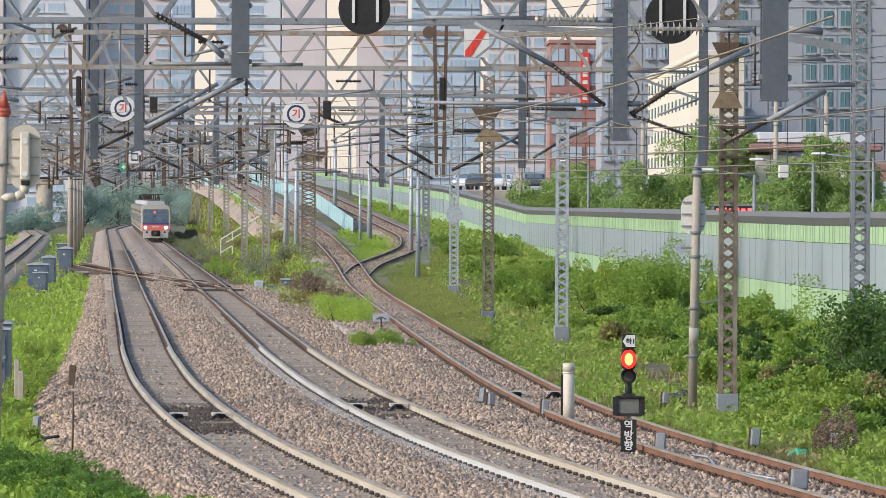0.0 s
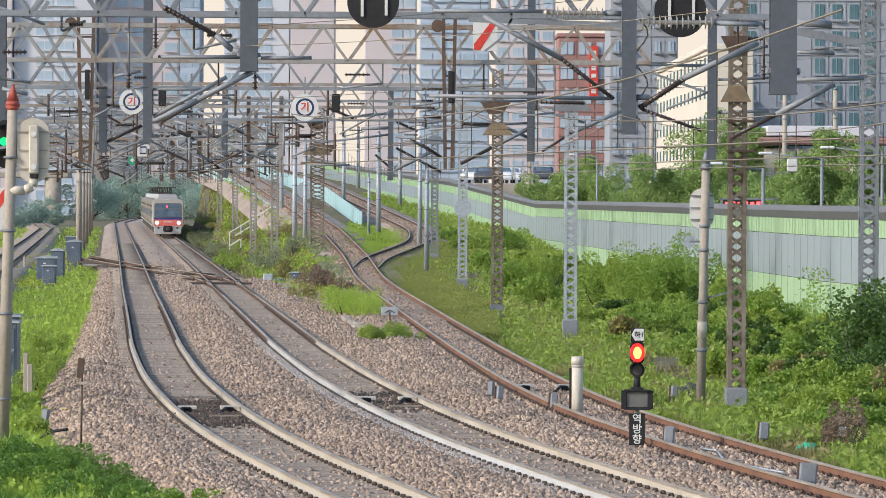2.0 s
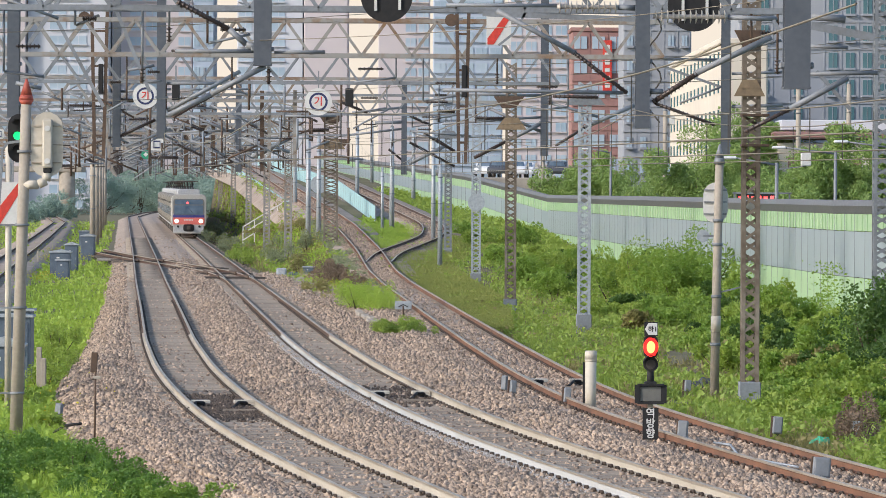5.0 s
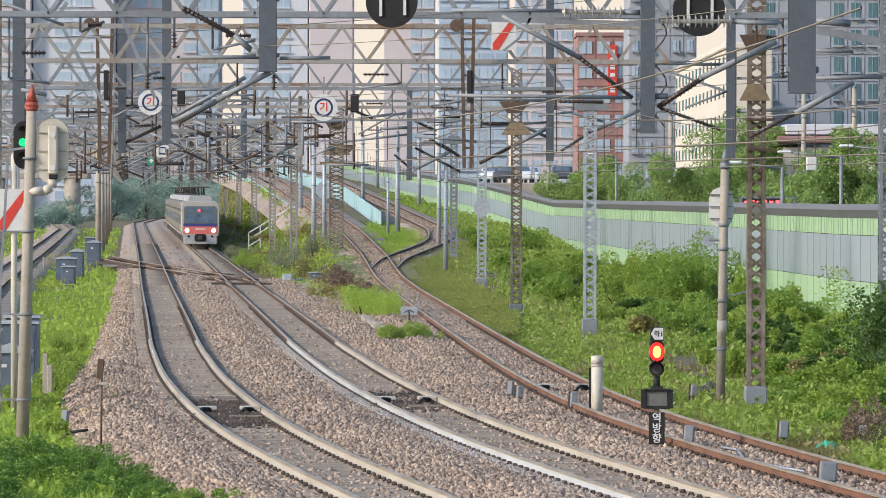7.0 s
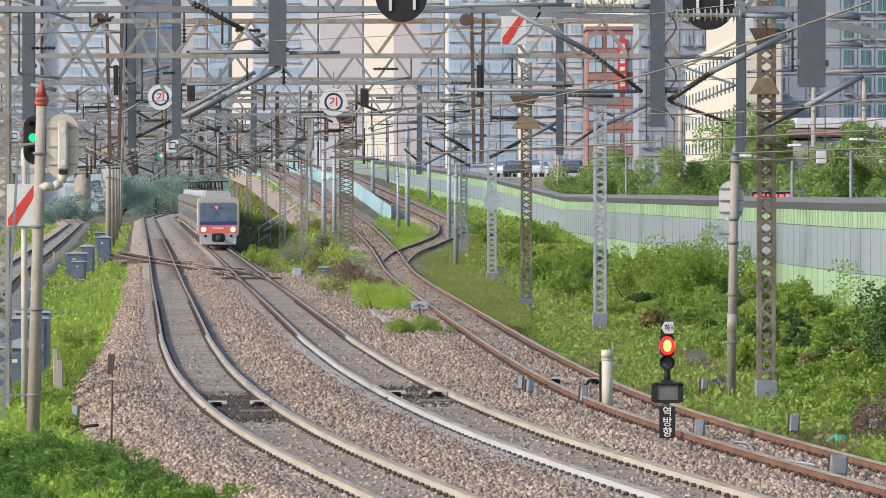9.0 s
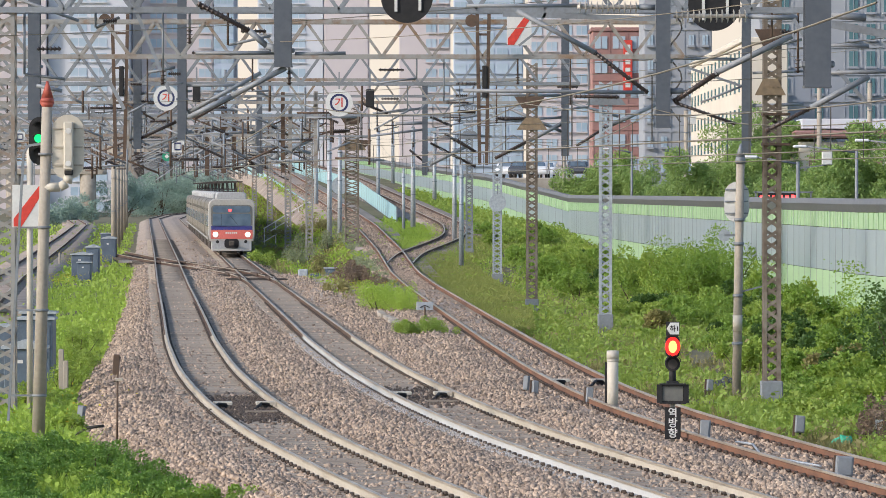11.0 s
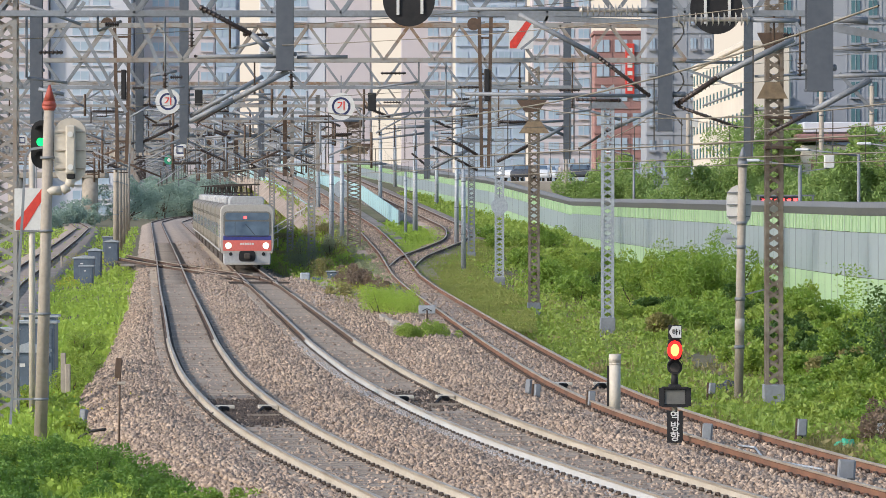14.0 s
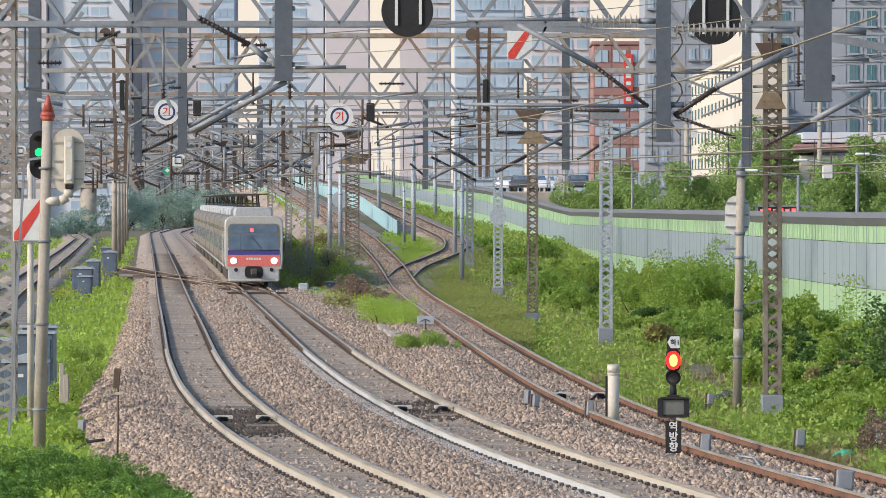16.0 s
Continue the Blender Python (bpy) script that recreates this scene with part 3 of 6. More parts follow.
# ---- overhead line: gantries, columns, posts, arms, wires ----
def lattice_column(x, y, z0, h, w, material, label, plinth=0.7, pitch=0.27):
    col = thing("lattice_column", label, "column", pose(x, y, z0), group="lattice columns of the overhead line")
    for sx in (-1, 1):
        for sy in (-1, 1):
            bm = B()
            px, py = sx * w / 2, sy * w / 2
            box(bm, (px, py - sy * 0.045, h / 2), (0.014, 0.09, h))
            box(bm, (px - sx * 0.045, py, h / 2), (0.09, 0.014, h))
            part("leg", bm, material, col)
    for side in range(4):
        bm = B()
        n = max(2, int(h / pitch))
        for i in range(n):
            a, b = i * h / n, (i + 1) * h / n
            s = 1 if (i + side) % 2 else -1
            p, q = (-s * w / 2, a), (s * w / 2, b)
            if side < 2:
                e = (w / 2 - 0.012) * (1 if side else -1)
                bar(bm, (p[0], e, p[1]), (q[0], e, q[1]), 0.012, 0.075)
            else:
                e = (w / 2 - 0.012) * (1 if side == 3 else -1)
                bar(bm, (e, p[0], p[1]), (e, q[0], q[1]), 0.012, 0.07)
        part("lacing", bm, material, col)
    if plinth:
        bm = B()
        box(bm, (0, 0, plinth / 2 - 0.15), (w + 0.1, w + 0.1, plinth + 0.3), 0.02)
        part("plinth", bm, "galv", col, "grey steel foot plate")
    return col


def gantry(y, x0, x1, zb, zt, material, label, panel=1.5, skew=0.0):
    """A truss beam across the tracks, four chords and zigzag webs."""
    g = thing("gantry_beam", label, "gantry", pose(x0, y, 0, 0, 0, skew), group="truss gantries over the tracks")
    L, d = x1 - x0, 0.7
    for e in (-d / 2, d / 2):
        for z in (zb, zt):
            bm = B()
            box(bm, (L / 2, e, z), (L, 0.02, 0.13))
            box(bm, (L / 2, e + (0.05 if e < 0 else -0.05), z + (0.06 if z == zb else -0.06)), (L, 0.1, 0.02))
            part("chord", bm, material, g)
        bm = B()
        n = int(L / panel)
        for i in range(n):
            a, m, b = i * L / n, (i + 0.5) * L / n, (i + 1) * L / n
            bar(bm, (a, e, zb), (m, e, zt), 0.035, 0.085)
            bar(bm, (m, e, zt), (b, e, zb), 0.035, 0.085)
        part("web", bm, material, g)
    bm = B()
    n = int(L / panel)
    for i in range(n):
        s = 1 if i % 2 else -1
        for z in (zb, zt):
            bar(bm, (i * L / n, -s * d / 2, z), ((i + 1) * L / n, s * d / 2, z), 0.05, 0.03)
    part("cross_lacing", bm, material, g)
    # fittings slung under the beam
    for i in range(int(L / 2.6) if y < 520 else 0):
        x = random.uniform(0.4, L - 0.4)
        drop = random.uniform(0.3, 1.6)
        part("hanger", tube(B(), (x, 0, zb), (x, 0, zb - drop), 0.03, n=6), random.choice(("galv", "rust_dark")), g)
        side = random.choice((-1, 1)) * random.uniform(0.5, 1.8)
        if i % 2:
            part("hanger_insulator", sheds(B(), (x, 0, zb - drop), (x, 0, zb - drop - 0.35), 0.085, 4, 0.03), "insulator", g)
        else:
            part("side_tube", tube(B(), (x, 0.1, zb - drop), (x + side, 0.1, zb - drop + random.uniform(-0.35, 0.35)), 0.032, n=6), "galv", g)
            part("tube_insulator", sheds(B(), (x + side * 0.3, 0.1, zb - drop * 0.6), (x + side * 0.9, 0.1, zb - drop * 0.6), 0.07, 6, 0.03), "insulator", g)
    return g


def drop_post(x, y, zb, zt, w, material="galv_dark", deep=None):
    """A hanging H-section post with end plate and arm brackets."""
    p = thing("drop_post", "dark grey steel post hanging from a gantry", "post", pose(x, y, 0), group="drop posts")
    bm = B()
    dp = deep or w
    t, a, d = 0.015, w / 2, dp / 2
    loft(bm, [[(x_, y_, z_) for x_, y_ in ((-a, -d), (a, -d), (a, -d + 2 * t), (t, -d + 2 * t), (t, d - 2 * t), (a, d - 2 * t), (a, d), (-a, d), (-a, d - 2 * t), (-t, d - 2 * t), (-t, -d + 2 * t), (-a, -d + 2 * t))] for z_ in (zb, zt)])
    for f in bm.faces:
        f.smooth = False
    part("post", bm, material, p)
    bm = B()
    box(bm, (0, 0, zb - 0.01), (w + 0.02, dp + 0.04, 0.03))
    part("end_plate", bm, material, p)
    for i in range(2):
        bm = B()
        box(bm, (0, 0, zb + 0.3 + i * 1.1), (w + 0.12, 0.16, 0.09), 0.02)
        part("bracket", bm, "galv", p)
    return p


def cantilever(x, y, z, reach, side, lift=0.85, insul="insulator", wire_z=5.3):
    """Hinged arms from a post: a sloping stay with a ribbed insulator, a level tube and the wire's steady arm."""
    c = thing("cantilever_arm", "grey tube cantilever with brown ribbed insulators", "cantilever", pose(x, y, 0), group="cantilevers of the overhead line")
    s = side
    bm = B()
    tube(bm, (s * 0.75, 0, z + lift * 0.25), (s * reach, 0, z + lift), 0.045, n=8)
    part("stay", bm, "galv", c)
    bm = B()
    sheds(bm, (s * 0.12, 0, z), (s * 0.78, 0, z + lift * 0.26), 0.085, 9, 0.035)
    part("stay_insulator", bm, insul, c)
    bm = B()
    sheds(bm, (s * 0.12, 0, z + lift), (s * 0.75, 0, z + lift), 0.085, 9, 0.035)
    part("top_insulator", bm, insul, c)
    bm = B()
    tube(bm, (s * 0.75, 0, z + lift), (s * (reach + 0.25), 0, z + lift), 0.038, n=8)
    part("top_tube", bm, "galv", c)
    bm = B()
    tube(bm, (s * reach * 0.55, 0, z + lift * 0.5), (s * (reach + 0.5), 0, z + lift * 0.2), 0.028, n=6)
    part("registration_tube", bm, "galv", c)
    bm = B()
    tube(bm, (s * (reach + 0.4), 0, z + lift * 0.22), (s * (reach - 0.7), 0, wire_z + 0.03), 0.018, n=6)
    part("steady_arm", bm, "galv", c)
    bm = B()
    tube(bm, (s * reach * 0.8, 0, z + lift), (s * reach * 0.8, 0, z + lift * 0.38), 0.012, n=5)
    part("hanger", bm, "wire_dark", c)
    return c


def strand(name, pts, r, material, label, sag=0.0, n=14):
    """A wire through points, sagging between them."""
    vs, fs, k = [], [], 0
    prev = None
    for s, (a, b) in enumerate(zip(pts, pts[1:])):
        a, b = Vector(a), Vector(b)
        for i in range(1 if s else 0, n + 1):
            t = i / n
            p = a.lerp(b, t) - Vector((0, 0, 4 * sag * t * (1 - t)))
            vs += [(p.x + r * math.cos(q), p.y, p.z + r * math.sin(q)) for q in (0.5, 2.6, 4.7)]
            if prev is not None:
                fs += [(prev + j, prev + (j + 1) % 3, k + (j + 1) % 3, k + j) for j in range(3)]
            prev = k
            k += 3
    return tagged(from_arrays(name, np.array(vs), np.array(fs), material), label, "wire", "overhead wires")


def catenary(line, ys, stagger=0.18):
    c_pts = [line.point(y, stagger * (1 if i % 2 else -1), 5.25) for i, y in enumerate(ys)]
    m_pts = [p + Vector((0, 0, 1.15)) for p in c_pts]
    strand("contact_wire", c_pts, 0.011, "wire", "bare copper contact wire above the track", 0, 2)
    strand("messenger_wire", m_pts, 0.012, "wire", "sagging messenger wire above the contact wire", 0.55)
    vs, fs, k = [], [], 0
    for a, b in zip(c_pts, c_pts[1:]):
        for i in range(1, 9):
            t = i / 9
            p = a.lerp(b, t)
            top = p.z + 1.15 - 0.55 * 4 * t * (1 - t)
            vs += [(p.x - 0.008, p.y, p.z), (p.x + 0.008, p.y, p.z), (p.x + 0.008, p.y, top), (p.x - 0.008, p.y, top)]
            fs.append((k, k + 1, k + 2, k + 3))
            k += 4
    tagged(from_arrays("dropper_wires", np.array(vs), np.array(fs), "wire_dark"), "thin vertical dropper wires", "wire", kind="stuff")


def pole(x, y, z0, h, r, material, label, name="utility_pole"):
    p = thing(name, label, "pole", pose(x, y, z0))
    bm = B()
    tube(bm, (0, 0, -0.3), (0, 0, h), r, r * 0.75, 12)
    part("shaft", bm, material, p)
    bm = B()
    tube(bm, (0, 0, h), (0, 0, h + r * 0.9), r * 0.8, r * 0.2, 12)
    part("cap", bm, "galv", p)
    for k in (0.35, 0.6, 0.85):
        bm = B()
        tube(bm, (0, 0, h * k), (0, 0, h * k + 0.06), r * 1.05, n=12)
        part("band", bm, "galv", p)
    return p


SPANS = [104, 141, 178, 217, 256, 278, 300, 322, 345, 370, 395, 420, 450, 480, 510, 545, 580, 620]
LOW = (278, 322, 370, 420, 480, 545)
for i, y in enumerate(SPANS):
    right = {104: 8.2, 141: 7.0, 178: 4.8, 217: 3.4, 256: 2.4}.get(y, LINE_2.x_at(y) + 5.0)
    left = -10.1 if i == 0 else -0.103 * y - 3
    mat_name = ("galv", "rusty", "galv", "rusty")[i % 4]
    gantry(y, left - 0.4, right + 0.4, 8.85 - 0.9 * (y in LOW), 9.95 - 0.9 * (y in LOW), mat_name, "galvanised steel truss gantry over the tracks" if mat_name == "galv" else "rust-stained steel truss gantry over the tracks", 1.55)
    if y in (300, 345, 395, 450, 510):
        lattice_column(right, y, -0.7, 10.5, 0.5, "rusty", "rust-stained lattice column on the bank")
    if y in (345, 395, 450, 510, 580):
        pole(LINE_1.x_at(y) - 3.8, y, -0.7, 10.2, 0.24, "concrete", "weathered concrete pole beside the track", "concrete_pole")
# columns on the right of the line, near to far
lattice_column(7.76, 107.5, -0.65, 12.4, 0.42, "column_rust", "tall rust-stained lattice column with steel foot", 0.75)
lattice_column(5.75, 164, -0.6, 9.2, 0.46, "box_lid", "silver galvanised lattice column", 0.7)
lattice_column(3.5, 188, -0.65, 10.6, 0.46, "column_rust", "rust-stained lattice column with grey foot", 0.7)
lattice_column(2.65, 243, -0.65, 10.5, 0.5, "box_lid", "grey lattice column among bushes")
lattice_column(1.3, 280, 0.2, 9.6, 0.45, "galv", "grey lattice column among bushes")
lattice_column(-6.3, 292, 0.0, 10.0, 0.9, "column_rust", "broad rust-stained lattice mast beside the rising track", 0)
lattice_column(-10.32, 104, -0.65, 12.4, 0.54, "rusty", "tall rust-stained lattice column beside the signal", 0)
lattice_column(12.6, 124, -0.65, 12.6, 0.5, "galv", "grey lattice column in the shrubs")
# hanging posts: x, y, lower end, upper end, width
for x, y, zb, zt, w in ((-3.25, 88, 7.13, 11.5, 0.34), (5.1, 62, 6.15, 9.5, 0.36), (4.55, 95, 6.03, 11.5, 0.30), (-9.4, 158, 6.45, 11.6, 0.31), (-12.5, 180, 6.3, 12.2, 0.31),
                        (-11.0, 119, 6.55, 10.2, 0.32), (4.95, 190, 6.1, 12.6, 0.33), (10.5, 158, 5.95, 11.6, 0.31), (-1.45, 276, 5.5, 9.9, 0.34), (-11.4, 270, 5.6, 9.9, 0.34)):
    drop_post(x, y, zb, zt + 1.3, w)
for y in (217, 256, 300, 322, 345, 370, 395, 420, 450, 480, 510):
    for line, side in ((LINE_1, 1), (LINE_2, -1)):
        px = line.x_at(y) - side * 2.3
        drop_post(px, y + 0.6, 5.7, 9.4, 0.2, "rusty")
        cantilever(px, y + 0.6, 5.95, 2.5, side, 1.1)
for line in (LINE_1, LINE_2):
    catenary(line, [40, 88, 141, 178, 217, 256, 300, 345, 395, 450, 510, 580])
catenary(LINE_3, [40, 62, 95, 141, 190, 243, 290, 340, 400])
catenary(LINE_4, [290, 340, 400, 470])


def arm_set(rows, label):
    """Tubes, bars and ribbed insulators of one bracket assembly, all in one upright plane."""
    y, segs = rows
    s = thing("bracket_assembly", label, "cantilever", pose(0, y, 0), group="bracket assemblies of the overhead line")
    for kind, x0, z0, x1, z1, r in segs:
        a, b = (x0, 0, z0), (x1, 0, z1)
        L = math.hypot(x1 - x0, z1 - z0)
        if kind == "t":
            part("tube", tube(B(), a, b, r, n=10), "galv", s)
        elif kind == "r":
            part("tube", tube(B(), a, b, r, n=8), "rust_dark", s, "rust-brown tube")
        elif kind == "b":
            part("flat_bar", bar(B(), a, b, 0.03, r), "galv", s)
        elif kind == "p":
            part("insulator", sheds(B(), a, b, r, max(4, int(L / 0.115)), 0.045), "insulator_pale", s, "pale ribbed insulator")
        elif kind == "s":
            part("insulator", sheds(B(), a, b, r * 1.4, 3, 0.03), "insulator", s)
        else:
            part("insulator", sheds(B(), a, b, r * 0.95, max(5, int(L / 0.095)), r * 0.55), "insulator", s, "dark brown ribbed insulator")


LINE_ARMS_A = (88, (("i", -4.93, 8.36, -3.91, 7.82, 0.085), ("t", -3.91, 7.82, -3.57, 7.52, 0.06), ("t", -3.57, 7.52, -3.35, 7.46, 0.07), ("t", -4.97, 7.38, -3.33, 7.39, 0.04), ("t", -3.02, 7.37, -2.02, 7.38, 0.035), ("t", -3.19, 7.10, -4.26, 6.54, 0.055), ("t", -4.26, 6.54, -5.10, 6.12, 0.05), ("b", -3.15, 7.09, -2.84, 6.74, 0.06), ("s", -3.13, 7.04, -3.13, 6.75, 0.05)))
LINE_ARMS_C = (95, (("t", 1.45, 8.49, 3.13, 7.59, 0.055), ("i", 3.07, 7.63, 4.23, 6.75, 0.075), ("i", 4.77, 6.56, 5.73, 7.19, 0.1), ("t", 5.64, 7.16, 7.28, 7.96, 0.065), ("i", 4.82, 6.54, 6.09, 6.09, 0.06), ("t", 0.38, 8.60, 2.73, 8.60, 0.04), ("p", 2.73, 8.58, 4.03, 8.57, 0.14), ("t", 4.03, 8.57, 4.38, 8.56, 0.06), ("p", 4.77, 8.38, 6.35, 8.38, 0.15), ("t", 6.35, 8.37, 7.40, 8.34, 0.05), ("b", 1.15, 8.42, 4.38, 8.32, 0.11), ("t", 0.31, 6.80, 4.15, 6.76, 0.04), ("i", 2.65, 6.68, 3.61, 6.66, 0.06), ("b", 1.49, 7.75, 1.82, 8.01, 0.05), ("b", 1.82, 8.01, 2.20, 8.70, 0.05), ("t", 4.70, 6.79, 4.98, 6.79, 0.06)))
LINE_ARMS_B = (74, (("t", 6.33, 7.59, 6.89, 7.55, 0.06), ("b", 6.33, 7.44, 7.38, 7.25, 0.13), ("t", 6.26, 7.10, 6.94, 7.08, 0.03), ("i", 5.24, 5.68, 5.98, 6.06, 0.06), ("t", 5.98, 6.06, 6.94, 6.58, 0.05), ("b", 6.42, 6.69, 6.98, 6.06, 0.06), ("t", 6.26, 6.64, 7.43, 6.67, 0.035), ("b", 5.70, 7.53, 5.89, 7.21, 0.06)))
LINE_ARMS_F = (116, (("t", -11.25, 9.66, -9.57, 9.05, 0.04), ("b", -10.34, 8.38, -9.48, 9.64, 0.1), ("b", -9.60, 8.99, -8.40, 6.77, 0.09), ("t", -10.67, 7.38, -10.01, 7.24, 0.05), ("b", -8.22, 9.61, -7.20, 7.16, 0.09)))
LINE_ARMS_E = (180, (("i", -12.38, 6.70, -10.94, 7.38, 0.11), ("t", -10.94, 7.38, -9.54, 7.95, 0.08), ("i", -12.40, 8.18, -11.26, 8.11, 0.11), ("t", -14.39, 8.84, -12.44, 8.93, 0.07), ("t", -12.35, 8.50, -10.31, 8.61, 0.05), ("t", -12.13, 6.29, -10.31, 7.02, 0.05)))
LINE_ARMS_D = (158, (("t", -9.19, 7.38, -6.62, 8.78, 0.075), ("i", -8.93, 7.18, -7.61, 7.92, 0.1), ("i", -9.05, 9.49, -7.57, 9.47, 0.08), ("t", -7.57, 9.47, -6.26, 9.47, 0.07), ("t", -9.21, 8.34, -7.25, 8.34, 0.05), ("t", -9.65, 8.97, -10.64, 8.78, 0.05)))
LINE_ARMS_G = (190, (("i", 1.97, 5.97, 3.31, 6.67, 0.13), ("t", 3.31, 6.67, 4.82, 7.46, 0.09), ("i", 5.42, 6.50, 6.66, 7.29, 0.1), ("t", 6.66, 7.29, 8.77, 8.25, 0.09), ("i", 0.38, 7.96, 1.15, 7.94, 0.12), ("i", 2.04, 7.67, 3.55, 7.65, 0.12), ("i", 0.34, 6.76, 1.15, 6.24, 0.12), ("t", 0.62, 7.41, 4.82, 7.72, 0.05), ("t", 5.13, 8.34, 7.21, 7.75, 0.06), ("t", 2.54, 8.11, 4.82, 7.10, 0.07), ("t", 1.15, 8.70, 4.82, 8.63, 0.06)))
LINE_ARMS_H = (158, (("t", 10.72, 7.62, 12.52, 7.68, 0.06), ("t", 8.89, 9.27, 10.40, 9.25, 0.05), ("t", 3.21, 9.33, 10.40, 9.27, 0.05), ("b", 8.09, 9.09, 10.38, 8.30, 0.09), ("t", 10.72, 8.78, 12.52, 8.85, 0.05), ("t", 8.89, 7.74, 10.40, 8.34, 0.04)))
LINE_ARMS_I = (276, (("t", -1.18, 6.14, 1.08, 7.26, 0.12), ("i", -1.11, 9.10, 0.21, 8.51, 0.14), ("i", -0.24, 8.02, 0.97, 7.33, 0.15), ("t", -5.01, 7.88, -1.53, 8.30, 0.07), ("i", -2.40, 7.05, -1.53, 6.32, 0.12), ("i", -1.11, 7.47, 1.67, 6.00, 0.14), ("t", -3.27, 8.65, -1.46, 8.72, 0.1), ("t", -4.67, 9.28, -1.46, 9.62, 0.08), ("t", -1.11, 8.16, 2.65, 7.88, 0.07)))
LINE_ARMS_J = (270, (("t", -11.11, 6.21, -7.70, 7.95, 0.13), ("i", -13.08, 7.07, -11.82, 6.21, 0.13), ("i", -12.91, 5.87, -11.65, 6.18, 0.13), ("t", -11.10, 7.61, -8.31, 6.79, 0.09), ("t", -14.78, 7.95, -11.65, 8.09, 0.08), ("t", -14.44, 9.01, -11.55, 7.88, 0.08), ("i", -10.70, 8.43, -9.50, 7.82, 0.12), ("t", -13.76, 9.86, -11.55, 9.93, 0.09)))
for rows in (LINE_ARMS_A, LINE_ARMS_B, LINE_ARMS_C, LINE_ARMS_D, LINE_ARMS_E, LINE_ARMS_F, LINE_ARMS_G, LINE_ARMS_H, LINE_ARMS_I, LINE_ARMS_J):
    arm_set(rows, "grey bracket tubes with ribbed insulators on a hanging post")

# the thicket of far brackets, crossing tubes and insulators over the main lines
pick = random.Random(11)
for y in (200, 214, 232, 246, 264, 284, 296, 312, 334, 356, 382, 408, 436, 464):
    rows = []
    for k in range(15):
        x0 = LINE_1.x_at(y) - 5.5 + 15.5 * (k + pick.random()) / 15
        z0 = pick.uniform(5.7, 9.2)
        kind = pick.choice("ttrriibt")
        run = pick.choice((-1, 1)) * pick.uniform(0.7, 1.3 if kind == "i" else 2.6)
        climb = abs(run) * pick.choice((0.0, 0.0, 0.45, 0.55, -0.4))
        rows.append((kind, x0, z0, x0 + run, z0 + climb, {"i": 0.11, "b": 0.07}.get(kind, 0.045)))
        if k % 2:
            rows.append(("r" if k % 4 == 1 else "t", x0, z0 + pick.uniform(0.4, 1.6), x0, z0 - pick.uniform(0.1, 0.7), 0.055))
    arm_set((y + 1.1, rows), "thicket of rusty tubes and brown insulators under a gantry")
for x, y, zb, zt, w in ((-15.1, 300.8, 5.7, 9.2, 0.32), (-14.4, 300.8, 5.9, 9.2, 0.24), (-20.9, 370.8, 5.6, 9.0, 0.3), (-9.5, 256.8, 5.6, 9.2, 0.22), (-17.4, 322.8, 5.6, 9.0, 0.3)):
    drop_post(x, y, zb, zt + 1.0, w, "rust_dark")


def gusset(x, y, z, w, h, material, narrow_top):
    k = 0.45
    pts = [(-w / 2 * (1 if narrow_top else k), -h / 2), (w / 2 * (1 if narrow_top else k), -h / 2), (w / 2 * (k if narrow_top else 1), h / 2), (-w / 2 * (k if narrow_top else 1), h / 2)]
    s = thing("gusset_plate", "riveted steel gusset plate on a column", "gusset", pose(x, y, z), group="gusset plates")
    part("plate", slab(B(), pts, -0.3, -0.27), material, s)
    bm = B()
    for i in range(4):
        tube(bm, ((i - 1.5) * w * 0.16, -0.29, 0), ((i - 1.5) * w * 0.16, -0.32, 0), 0.02, n=6)
    part("rivets", bm, material, s)


for g in ((7.7, 107.5, 8.33, 0.75, 0.4, "rust_dark", False), (7.7, 107.5, 7.15, 0.75, 0.4, "ochre", True), (5.75, 164, 8.0, 1.5, 0.5, "galv", True), (3.4, 188, 8.3, 1.3, 0.5, "rust_dark", False), (3.5, 188, 7.4, 1.3, 0.5, "ochre", True),
          (-6.3, 292, 9.2, 1.9, 0.8, "rust_dark", False), (-6.3, 292, 7.5, 1.9, 0.7, "ochre", True), (-6.0, 305, 7.7, 1.6, 0.5, "rust_dark", False), (1.3, 280, 8.0, 1.5, 0.5, "galv", True)):
    gusset(*g)
for x, y, z in ((7.85, 107.5, 6.5), (7.85, 107.5, 5.78), (-6.3, 292, 6.6)):
    s = part("collar_plate", box(B(), (0, 0, 0), (0.66 if y < 200 else 1.2, 0.66, 0.06)), "rust_dark", None, "", pose(x, y, z))
    tagged(s, "dark steel collar plate around a column", "plate", "collar plates")
